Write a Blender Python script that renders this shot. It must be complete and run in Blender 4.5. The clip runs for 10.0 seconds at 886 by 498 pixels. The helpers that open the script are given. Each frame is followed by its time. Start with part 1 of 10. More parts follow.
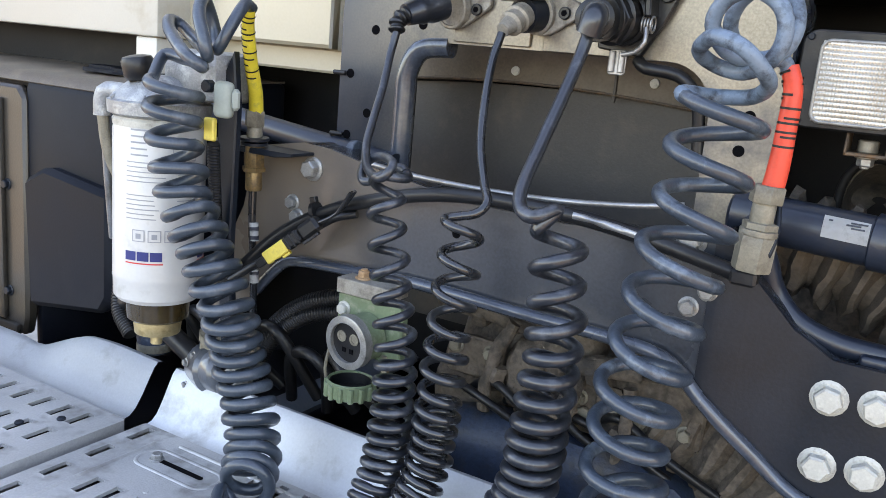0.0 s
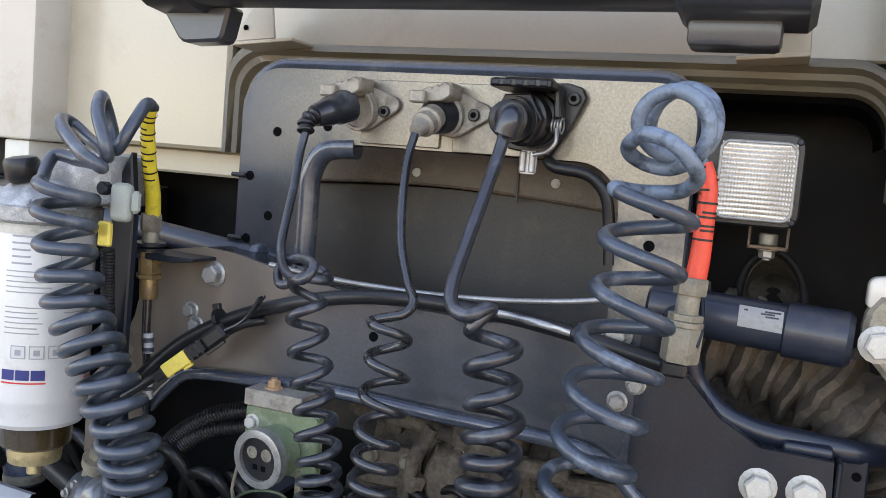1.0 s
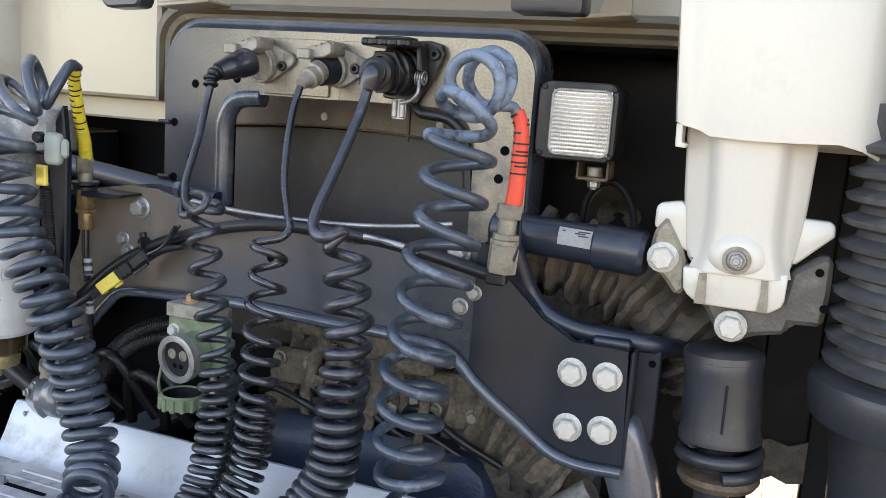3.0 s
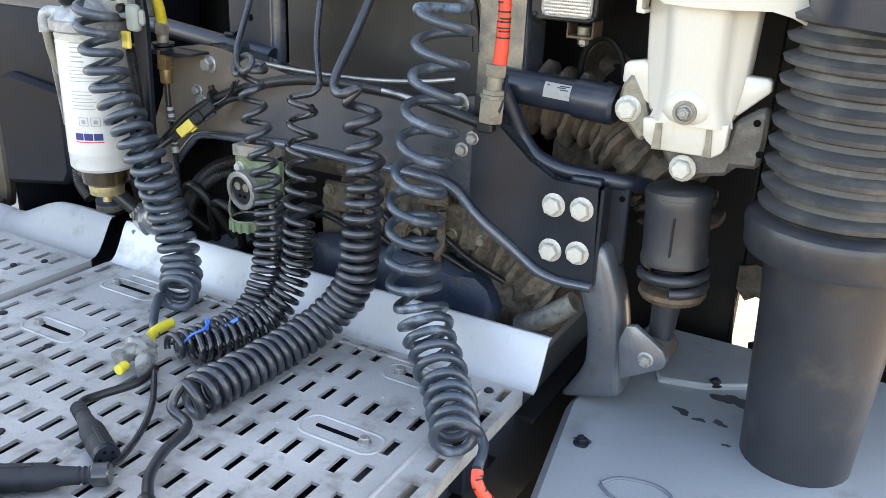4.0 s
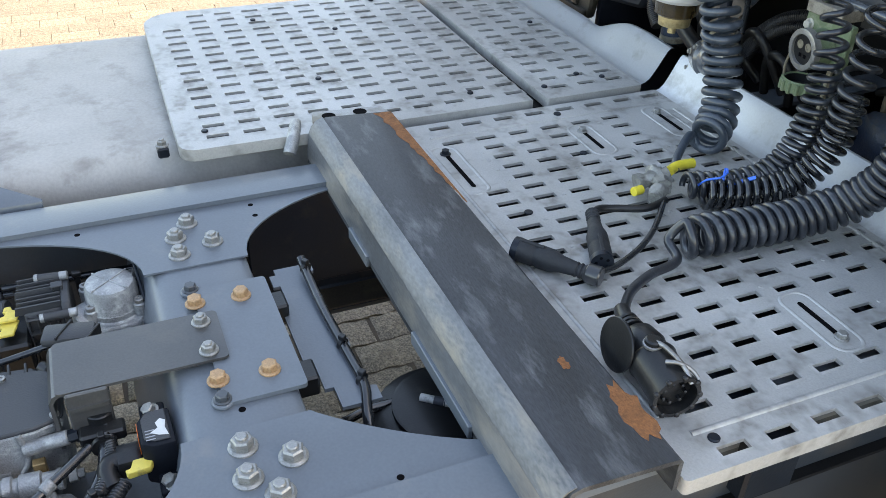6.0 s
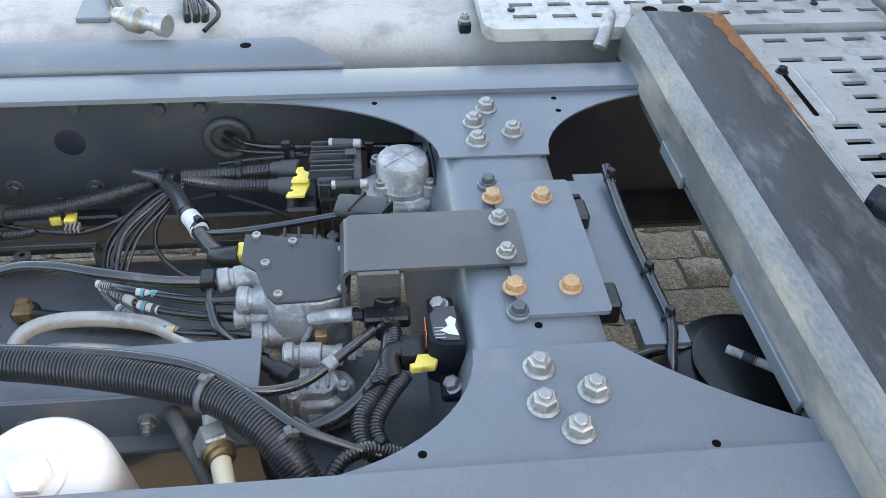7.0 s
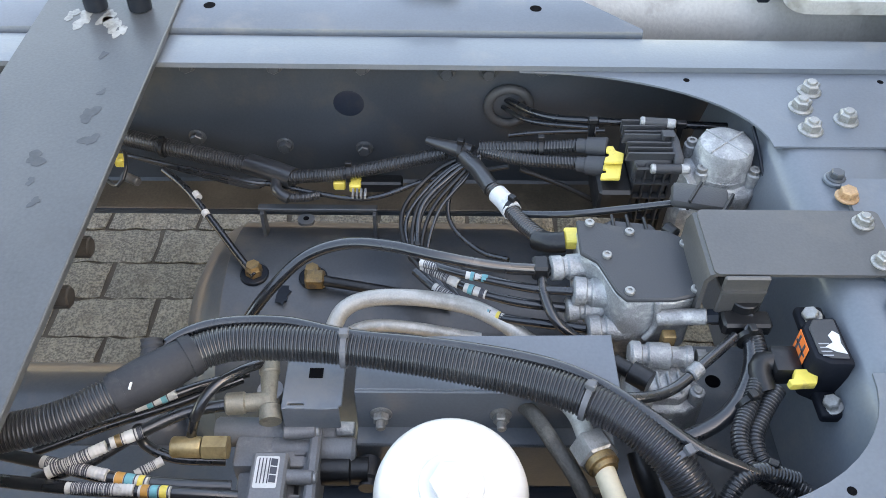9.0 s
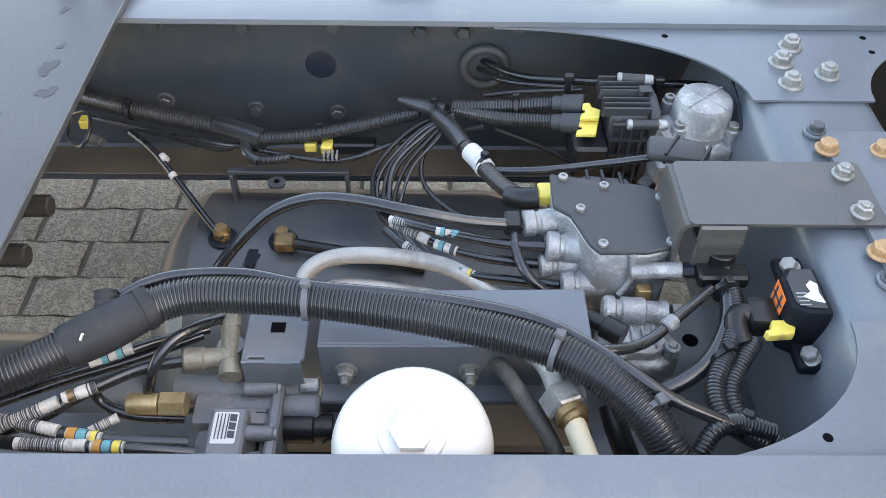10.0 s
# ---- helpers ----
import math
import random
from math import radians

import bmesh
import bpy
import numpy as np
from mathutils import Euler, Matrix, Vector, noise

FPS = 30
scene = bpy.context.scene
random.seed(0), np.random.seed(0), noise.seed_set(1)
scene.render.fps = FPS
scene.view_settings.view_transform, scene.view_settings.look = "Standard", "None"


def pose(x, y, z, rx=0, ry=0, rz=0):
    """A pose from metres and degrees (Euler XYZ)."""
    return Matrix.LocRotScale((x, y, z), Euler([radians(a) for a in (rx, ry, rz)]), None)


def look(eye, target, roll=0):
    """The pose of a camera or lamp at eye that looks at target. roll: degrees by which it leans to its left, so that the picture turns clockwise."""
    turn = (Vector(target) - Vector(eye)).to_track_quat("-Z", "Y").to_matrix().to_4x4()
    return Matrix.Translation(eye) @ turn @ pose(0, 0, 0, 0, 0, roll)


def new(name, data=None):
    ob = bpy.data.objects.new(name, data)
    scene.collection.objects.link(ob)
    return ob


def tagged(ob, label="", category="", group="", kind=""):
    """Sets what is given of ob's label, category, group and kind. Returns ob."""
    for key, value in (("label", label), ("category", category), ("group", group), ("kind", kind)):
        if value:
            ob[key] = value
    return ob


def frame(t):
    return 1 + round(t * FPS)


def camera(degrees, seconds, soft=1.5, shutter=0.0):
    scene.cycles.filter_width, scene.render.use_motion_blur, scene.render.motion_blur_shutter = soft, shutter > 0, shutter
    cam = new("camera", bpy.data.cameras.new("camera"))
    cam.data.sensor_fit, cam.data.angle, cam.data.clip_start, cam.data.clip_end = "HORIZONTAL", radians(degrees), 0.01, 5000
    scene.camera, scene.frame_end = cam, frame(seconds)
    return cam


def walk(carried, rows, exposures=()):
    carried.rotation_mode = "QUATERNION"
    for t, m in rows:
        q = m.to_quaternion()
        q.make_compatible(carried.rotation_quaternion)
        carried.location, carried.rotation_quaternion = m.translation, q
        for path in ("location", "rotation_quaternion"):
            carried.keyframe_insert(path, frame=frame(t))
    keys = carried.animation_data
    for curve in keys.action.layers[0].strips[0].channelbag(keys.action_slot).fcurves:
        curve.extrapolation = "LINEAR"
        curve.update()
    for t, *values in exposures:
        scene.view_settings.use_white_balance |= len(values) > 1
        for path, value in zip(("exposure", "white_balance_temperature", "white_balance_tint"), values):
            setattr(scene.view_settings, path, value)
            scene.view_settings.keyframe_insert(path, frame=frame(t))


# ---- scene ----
cam = camera(55.0, 10.0, 0.6)
PATH = [
    (0, (0.483, 0.192, 1.539), (-0.496, 1.877, 1.093), 5.2),
    (0.5, (0.422, 0.196, 1.533), (-0.352, 2.015, 1.231), 5.3),
    (1, (0.409, 0.183, 1.523), (-0.311, 2.041, 1.35), 4.9),
    (1.5, (0.411, 0.173, 1.515), (-0.307, 2.032, 1.347), 4.3),
    (2, (0.458, 0.158, 1.535), (-0.264, 2.015, 1.365), 4.2),
    (2.5, (0.513, 0.141, 1.536), (-0.209, 1.998, 1.362), 4.2),
    (3, (0.636, 0.061, 1.556), (-0.071, 1.902, 1.225), 4.1),
    (3.2, (0.691, 0.02, 1.578), (0.001, 1.84, 1.117), 4.1),
    (4.3, (0.902, -0.077, 1.647), (-0.13, 1.452, 0.874), 2.0),
    (4.5, (0.911, -0.075, 1.64), (-0.241, 1.365, 0.866), 2.1),
    (5, (0.944, -0.091, 1.669), (-0.448, 1.099, 0.866), 2.3),
    (5.5, (0.959, -0.086, 1.694), (-0.557, 0.837, 0.771), 1.9),
    (5.7, (0.948, -0.084, 1.691), (-0.578, 0.733, 0.689), 2.0),
    (6.8, (0.794, -0.177, 1.613), (-0.706, 0.121, 0.324), 2.1),
    (7, (0.772, -0.196, 1.604), (-0.731, -0.01, 0.297), 2.0),
    (7.5, (0.719, -0.28, 1.59), (-0.781, -0.236, 0.268), 1.0),
    (8, (0.718, -0.419, 1.597), (-0.766, -0.422, 0.257), -0.1),
    (8.5, (0.717, -0.494, 1.613), (-0.704, -0.489, 0.205), 0.4),
    (9, (0.671, -0.514, 1.615), (-0.732, -0.5, 0.19), 0.9),
    (9.5, (0.649, -0.514, 1.598), (-0.741, -0.495, 0.16), 0.9),
    (10, (0.685, -0.485, 1.559), (-0.714, -0.456, 0.129), 1.2),
]
EXPOSURE = [(0.0, 3.22, 8200, 19), (0.5, 3.25, 8300, 20), (1.0, 3.03, 8400, 22), (2.0, 3.02, 8400, 22), (2.5, 2.97, 8400, 21), (3.2, 3.13, 8400, 19), (4.5, 3.3, 8500, 13), (5.0, 2.86, 8450, 12), (5.5, 2.58, 8400, 11), (6.8, 3.15, 8500, 10), (7.0, 3.12, 8500, 10), (7.5, 2.9, 8500, 9), (8.0, 2.85, 8500, 9), (8.5, 3.13, 8700, 11), (9.0, 3.31, 8800, 12), (9.5, 3.32, 8800, 12), (10.0, 3.28, 8800, 12)]
walk(cam, [(t, look(e, g, r)) for t, e, g, r in PATH], EXPOSURE)


# ---- light: the sun stands ahead of the cab, whose shade covers the chassis ----
SUN_EL, SUN_AZ = radians(40), radians(16)
world = bpy.data.worlds.new("sky")
scene.world = world
world.use_nodes = True
wn = world.node_tree
sky = wn.nodes.new("ShaderNodeTexSky")
sky.sky_type, sky.sun_disc = "NISHITA", False
sky.sun_elevation, sky.sun_rotation = SUN_EL, SUN_AZ
sky.dust_density, sky.air_density = 1.5, 1.0
wn.nodes["Background"].inputs["Strength"].default_value = 0.12
wn.links.new(sky.outputs[0], wn.nodes["Background"].inputs[0])
sun_data = bpy.data.lights.new("sun", "SUN")
sun_data.energy, sun_data.angle, sun_data.color = 3.3, radians(0.6), (1.0, 0.94, 0.84)
sun = new("sun", sun_data)
sun_way = Vector((math.sin(SUN_AZ) * math.cos(SUN_EL), math.cos(SUN_AZ) * math.cos(SUN_EL), math.sin(SUN_EL)))
sun.matrix_world = look(sun_way * 20, (0, 0, 0))


# ---- materials ----
def material(name, color, rough=0.5, metal=0.0, vary=0.25, scale=9.0, bump=0.15, grain=180.0, dirt=None, dirt_amount=0.0, dirt_scale=14.0, coat=0.0, alt=None, piece=0.0, stretch=(1, 1, 1), dent=0.0, speckle=0.5, spec=0.5):
    """Paint or metal with tonal variation at two scales, stains and a fine relief."""
    m = bpy.data.materials.new(name)
    m.use_nodes = True
    nt = m.node_tree
    b = nt.nodes["Principled BSDF"]
    N, L = nt.nodes.new, nt.links.new
    tc = N("ShaderNodeTexCoord")
    mp = N("ShaderNodeMapping")
    mp.inputs["Scale"].default_value = stretch
    L(tc.outputs["Object"], mp.inputs["Vector"])
    big, fine = N("ShaderNodeTexNoise"), N("ShaderNodeTexNoise")
    big.inputs["Scale"].default_value, big.inputs["Detail"].default_value = scale, 6.0
    fine.inputs["Scale"].default_value, fine.inputs["Detail"].default_value = grain, 3.0
    for n in (big, fine):
        L(mp.outputs[0], n.inputs["Vector"])
    add = N("ShaderNodeMath")
    add.operation = "MULTIPLY_ADD"
    add.inputs[1].default_value = speckle
    L(fine.outputs["Fac"], add.inputs[0])
    L(big.outputs["Fac"], add.inputs[2])
    ramp = N("ShaderNodeMapRange")
    ramp.inputs["From Min"].default_value, ramp.inputs["From Max"].default_value = 0.245 + 0.5 * speckle, 0.775 + 0.5 * speckle
    L(add.outputs[0], ramp.inputs["Value"])
    mix = N("ShaderNodeMix")
    mix.data_type = "RGBA"
    c = Vector(color)
    lo = c * (1 - vary)
    hi = Vector(alt) if alt else c * (1 + vary)
    mix.inputs["A"].default_value = (*lo, 1)
    mix.inputs["B"].default_value = (*[min(1, v) for v in hi], 1)
    L(ramp.outputs[0], mix.inputs["Factor"])
    out = mix.outputs["Result"]
    if dirt:
        dn = N("ShaderNodeTexNoise")
        dn.inputs["Scale"].default_value, dn.inputs["Detail"].default_value, dn.inputs["Roughness"].default_value = dirt_scale, 8.0, 0.65
        L(mp.outputs[0], dn.inputs["Vector"])
        dr = N("ShaderNodeMapRange")
        dr.inputs["From Min"].default_value, dr.inputs["From Max"].default_value = 0.62 - 0.3 * dirt_amount, 0.78 - 0.25 * dirt_amount
        L(dn.outputs["Fac"], dr.inputs["Value"])
        mx = N("ShaderNodeMix")
        mx.data_type = "RGBA"
        L(dr.outputs[0], mx.inputs["Factor"])
        L(out, mx.inputs["A"])
        mx.inputs["B"].default_value = (*dirt, 1)
        out = mx.outputs["Result"]
    if piece:
        oi = N("ShaderNodeObjectInfo")
        hs = N("ShaderNodeHueSaturation")
        mr = N("ShaderNodeMapRange")
        mr.inputs["To Min"].default_value, mr.inputs["To Max"].default_value = 1 - piece, 1 + piece
        geo = N("ShaderNodeNewGeometry")
        ad = N("ShaderNodeMath")
        ad.operation = "ADD"
        L(oi.outputs["Random"], ad.inputs[0])
        L(geo.outputs["Random Per Island"], ad.inputs[1])
        fr = N("ShaderNodeMath")
        fr.operation = "FRACT"
        L(ad.outputs[0], fr.inputs[0])
        L(fr.outputs[0], mr.inputs["Value"])
        L(mr.outputs[0], hs.inputs["Value"])
        L(out, hs.inputs["Color"])
        out = hs.outputs["Color"]
    L(out, b.inputs["Base Color"])
    rr = N("ShaderNodeMapRange")
    rr.inputs["To Min"].default_value, rr.inputs["To Max"].default_value = max(0.05, rough - 0.12), min(1, rough + 0.14)
    L(big.outputs["Fac"], rr.inputs["Value"])
    L(rr.outputs[0], b.inputs["Roughness"])
    b.inputs["Metallic"].default_value = metal
    b.inputs["Coat Weight"].default_value = coat
    if bump:
        bp = N("ShaderNodeBump")
        bp.inputs["Strength"].default_value, bp.inputs["Distance"].default_value = bump, 0.002
        L(fine.outputs["Fac"], bp.inputs["Height"])
        if dent:
            b2 = N("ShaderNodeBump")
            b2.inputs["Strength"].default_value, b2.inputs["Distance"].default_value = dent, 0.01
            L(big.outputs["Fac"], b2.inputs["Height"])
            L(b2.outputs[0], bp.inputs["Normal"])
        L(bp.outputs[0], b.inputs["Normal"])
    b.inputs["Coat Roughness"].default_value = 0.13
    b.inputs["Specular IOR Level"].default_value = spec
    return m


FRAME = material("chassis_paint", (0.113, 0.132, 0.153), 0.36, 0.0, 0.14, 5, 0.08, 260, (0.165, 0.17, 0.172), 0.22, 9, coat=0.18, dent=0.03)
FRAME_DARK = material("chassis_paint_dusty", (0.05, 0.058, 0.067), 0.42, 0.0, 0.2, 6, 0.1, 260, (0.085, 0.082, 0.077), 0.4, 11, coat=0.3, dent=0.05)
PLATE = material("mounting_plate_paint", (0.054, 0.059, 0.064), 0.4, 0.0, 0.3, 5, 0.08, 240, (0.045, 0.047, 0.05), 0.2, 14, coat=0.12, dent=0.03)
ALU = material("aluminium_tread_plate", (0.44, 0.436, 0.425), 0.45, 0.3, 0.2, 6, 0.15, 320, (0.235, 0.225, 0.21), 0.4, 20, dent=0.04)
ALU_LIP = material("aluminium_lip", (0.5, 0.52, 0.54), 0.45, 0.3, 0.1, 6, 0.08, 300, (0.33, 0.33, 0.32), 0.25, 12)
CAST = material("cast_aluminium", (0.3, 0.31, 0.315), 0.5, 0.5, 0.3, 26, 0.55, 420, (0.5, 0.51, 0.5), 0.42, 55, dent=0.1)
BLACK = material("black_plastic", (0.008, 0.0085, 0.0098), 0.42, 0.0, 0.3, 20, 0.14, 380, (0.032, 0.03, 0.028), 0.14, 22, coat=0.15, spec=0.4)
BLACK_GLOSS = material("black_cable_sheath", (0.014, 0.0158, 0.019), 0.26, 0.0, 0.3, 16, 0.05, 300, (0.05, 0.05, 0.05), 0.1, 25, coat=0.6)
STEEL_BLACK = material("black_painted_steel", (0.0105, 0.0145, 0.0215), 0.36, 0.0, 0.35, 9, 0.1, 260, (0.019, 0.02, 0.023), 0.2, 7, coat=0.0, dent=0.05, spec=0.28)
NAVY = material("dark_blue_black_paint", (0.0095, 0.0155, 0.028), 0.4, 0.0, 0.25, 8, 0.1, 260, (0.03, 0.03, 0.033), 0.22, 18, coat=0.25)
COIL = material("dark_coil_rubber", (0.014, 0.0175, 0.0245), 0.36, 0.0, 0.3, 30, 0.12, 400, (0.075, 0.085, 0.1), 0.24, 30, coat=0.5)
COIL_BLUE = material("weathered_blue_grey_coil", (0.026, 0.039, 0.057), 0.4, 0.0, 0.35, 18, 0.15, 400, (0.13, 0.17, 0.215), 0.26, 26, coat=0.5)
CREAM = material("cream_cab_paint", (0.455, 0.405, 0.305), 0.36, 0.0, 0.06, 3, 0.02, 200, (0.38, 0.32, 0.235), 0.16, 5, coat=0.4, dent=0.02)
WHITE = material("ivory_cab_paint", (0.53, 0.51, 0.45), 0.33, 0.0, 0.05, 3, 0.02, 200, (0.44, 0.4, 0.32), 0.14, 9, coat=0.4, dent=0.02)
WHITE_CAN = material("white_filter_paint", (0.56, 0.55, 0.53), 0.34, 0.0, 0.05, 12, 0.03, 200, (0.42, 0.4, 0.36), 0.18, 22, coat=0.3)
WHITE_TAG = material("white_label", (0.56, 0.57, 0.565), 0.55, 0.0, 0.08, 40, 0.02, 300, (0.36, 0.36, 0.35), 0.2, 60)
ZINC = material("zinc_bolt", (0.3, 0.3, 0.29), 0.4, 0.55, 0.25, 60, 0.12, 500, (0.16, 0.155, 0.14), 0.25, 90)
ZINC_PALE = material("pale_coated_bolt", (0.5, 0.49, 0.44), 0.5, 0.1, 0.15, 60, 0.1, 500, (0.33, 0.31, 0.27), 0.3, 90)
BRONZE = material("tan_passivated_bolt", (0.42, 0.26, 0.14), 0.5, 0.15, 0.3, 60, 0.15, 500, (0.26, 0.14, 0.07), 0.35, 80)
BRASS = material("dull_brass", (0.28, 0.19, 0.09), 0.45, 0.7, 0.3, 60, 0.1, 500, (0.14, 0.11, 0.08), 0.4, 70)
BRASS_GREY = material("dusty_grey_brass", (0.26, 0.24, 0.19), 0.55, 0.4, 0.25, 50, 0.15, 500, (0.16, 0.14, 0.11), 0.4, 60)
YELLOW = material("yellow_plastic", (0.72, 0.57, 0.11), 0.42, 0.0, 0.1, 60, 0.05, 300, (0.4, 0.3, 0.1), 0.15, 60)
RED = material("red_hose_sleeve", (0.75, 0.07, 0.035), 0.45, 0.0, 0.12, 60, 0.05, 300)
ORANGE = material("orange_label", (0.8, 0.18, 0.04), 0.5, 0.0, 0.08, 60, 0.02, 300)
BLUE = material("blue_tie", (0.02, 0.16, 0.7), 0.4, 0.0, 0.1, 60, 0.02, 300)
GREEN = material("olive_green_paint", (0.14, 0.19, 0.11), 0.5, 0.0, 0.2, 30, 0.1, 300, (0.3, 0.31, 0.24), 0.3, 40)
TAPE = material("grey_tape", (0.2, 0.2, 0.185), 0.35, 0.0, 0.4, 40, 0.3, 120, (0.07, 0.065, 0.055), 0.35, 50, coat=0.4)
BARE = material("bare_worn_steel", (0.34, 0.34, 0.34), 0.38, 0.75, 0.3, 6, 0.1, 300, (0.16, 0.14, 0.11), 0.45, 10)
SOCKET_METAL = material("dusty_socket_alloy", (0.3, 0.28, 0.24), 0.55, 0.35, 0.3, 30, 0.25, 420, (0.16, 0.14, 0.12), 0.4, 45)
PORTAL = material("worn_portal_sheet", (0.23, 0.205, 0.165), 0.34, 0.45, 0.45, 4, 0.04, 300, (0.065, 0.07, 0.082), 0.4, 7, coat=0.25, dent=0.015)
# worn dark blue paint towards one end, with sky reflection put into its colour
pn = PORTAL.node_tree
ptc, pxyz, pno = pn.nodes.new("ShaderNodeTexCoord"), pn.nodes.new("ShaderNodeSeparateXYZ"), pn.nodes.new("ShaderNodeTexNoise")
pno.inputs["Scale"].default_value, pno.inputs["Detail"].default_value = 7.0, 6.0
pn.links.new(ptc.outputs["Object"], pxyz.inputs[0])
pn.links.new(ptc.outputs["Object"], pno.inputs["Vector"])
pad = pn.nodes.new("ShaderNodeMath")
pad.operation = "MULTIPLY_ADD"
pad.inputs[1].default_value = 0.35
pn.links.new(pno.outputs["Fac"], pad.inputs[0])
pn.links.new(pxyz.outputs["X"], pad.inputs[2])
pmr, pmx = pn.nodes.new("ShaderNodeMapRange"), pn.nodes.new("ShaderNodeMix")
pmr.inputs["From Min"].default_value, pmr.inputs["From Max"].default_value = -0.12, 0.16
pn.links.new(pad.outputs[0], pmr.inputs["Value"])
pmx.data_type = "RGBA"
pmx.inputs["A"].default_value = (0.03, 0.04, 0.06, 1)
pb = pn.nodes["Principled BSDF"]
pn.links.new(pb.inputs["Base Color"].links[0].from_socket, pmx.inputs["B"])
pn.links.new(pmr.outputs[0], pmx.inputs["Factor"])
pn.links.new(pmx.outputs["Result"], pb.inputs["Base Color"])
BROWN = material("dusty_brown_panel", (0.04, 0.036, 0.032), 0.48, 0.0, 0.3, 8, 0.15, 300, (0.085, 0.068, 0.05), 0.3, 8, dent=0.05, spec=0.5)
RUST = material("rust", (0.26, 0.1, 0.035), 0.8, 0.1, 0.5, 40, 0.4, 300, (0.1, 0.05, 0.028), 0.35, 40)
RUST_DARK = material("dark_rusty_steel", (0.09, 0.065, 0.045), 0.65, 0.2, 0.5, 40, 0.3, 300, (0.2, 0.11, 0.05), 0.3, 50)
ENGINE = material("muddy_gearbox", (0.12, 0.097, 0.075), 0.8, 0.0, 0.5, 18, 1.0, 140, (0.035, 0.031, 0.028), 0.38, 26, dent=0.4, speckle=0.8)
TANK_ALU = material("dusty_aluminium_tank", (0.4, 0.385, 0.36), 0.65, 0.1, 0.16, 7, 0.4, 160, (0.27, 0.255, 0.235), 0.4, 12)
PIPE = material("oxidised_alloy_pipe", (0.4, 0.4, 0.38), 0.5, 0.4, 0.25, 30, 0.2, 420, (0.62, 0.62, 0.6), 0.3, 45)
PAVER = material("concrete_paver", (0.15, 0.127, 0.101), 0.92, 0.0, 0.45, 55, 1.0, 170, (0.105, 0.083, 0.061), 0.26, 11, piece=0.12, dent=0.7, speckle=1.8)
SAND = material("sand_joint", (0.06, 0.044, 0.031), 0.95, 0.0, 0.3, 20, 0.6, 200)
CREAM_PIPE = material("cream_nylon_pipe", (0.62, 0.55, 0.4), 0.5, 0.0, 0.1, 40, 0.05, 300)
COIL_BLUE_DARK = material("blue_grey_coil", (0.031, 0.044, 0.061), 0.42, 0.0, 0.3, 18, 0.15, 400, (0.095, 0.115, 0.138), 0.25, 20, coat=0.45)
YELLOW_SLEEVE = material("yellow_hose_sleeve", (0.72, 0.58, 0.05), 0.45, 0.0, 0.12, 50, 0.05, 300, (0.4, 0.33, 0.08), 0.2, 60)
BRASS_YELLOW = material("pale_brass", (0.38, 0.3, 0.16), 0.4, 0.5, 0.25, 50, 0.1, 300, (0.22, 0.16, 0.07), 0.3, 60)
NAVY_PANEL = material("blue_grey_panel", (0.036, 0.054, 0.09), 0.4, 0.0, 0.25, 4, 0.1, 200, (0.022, 0.028, 0.042), 0.2, 9)
CLIP_GREEN = material("grey_green_rubber", (0.26, 0.29, 0.26), 0.6, 0.0, 0.1, 50, 0.05, 300)
PRINT_GREY = material("print_grey", (0.3, 0.31, 0.33), 0.6, 0.0, 0.1, 60, 0.0, 300)
PRINT = material("print_ink", (0.05, 0.055, 0.07), 0.6, 0.0, 0.1, 60, 0.0, 300)
PRINT_BLUE = material("print_dark_blue", (0.02, 0.03, 0.16), 0.5, 0.0, 0.1, 60, 0.0, 300)
PRINT_RED = material("print_red", (0.6, 0.03, 0.03), 0.5, 0.0, 0.1, 60, 0.0, 300)
PRINT_TEAL = material("print_teal", (0.1, 0.33, 0.38), 0.5, 0.0, 0.1, 60, 0.0, 300)
PRINT_ORANGE = material("print_orange", (0.5, 0.25, 0.06), 0.5, 0.0, 0.1, 60, 0.0, 300)
CONDUIT = material("ribbed_conduit_plastic", (0.024, 0.0255, 0.0285), 0.31, 0.0, 0.2, 20, 0.08, 380, (0.05, 0.048, 0.045), 0.15, 22, coat=0.45)
COVER_GREY = material("matt_dark_grey_plastic", (0.036, 0.0385, 0.043), 0.55, 0.0, 0.12, 14, 0.2, 420, (0.055, 0.054, 0.052), 0.2, 20)
RUBBER = material("dusty_bellows_rubber", (0.055, 0.056, 0.058), 0.5, 0.0, 0.25, 16, 0.2, 300, (0.12, 0.115, 0.105), 0.36, 14)
BOX_GREY = material("smooth_grey_box_paint", (0.27, 0.295, 0.31), 0.36, 0.0, 0.1, 4, 0.08, 260, (0.17, 0.18, 0.19), 0.16, 9, coat=0.3, dent=0.03)
ARM_GREY = material("cast_arm_paint", (0.075, 0.085, 0.1), 0.3, 0.0, 0.25, 8, 0.15, 240, (0.045, 0.047, 0.05), 0.25, 12, coat=0.8)
DUSTY = material("dusty_brown_side_panel", (0.042, 0.035, 0.027), 0.42, 0.05, 0.3, 7, 0.2, 260, (0.02, 0.018, 0.0165), 0.3, 8, dent=0.06, coat=0.3)
BAR_PLASTIC = material("dark_grey_moulded_plastic", (0.03, 0.0345, 0.043), 0.38, 0.0, 0.2, 8, 0.1, 300, (0.05, 0.047, 0.045), 0.22, 9, coat=0.4)
BROWN_STRIP = material("brown_dusted_strip", (0.105, 0.083, 0.06), 0.5, 0.05, 0.35, 9, 0.2, 260, (0.17, 0.135, 0.095), 0.3, 12, dent=0.06)
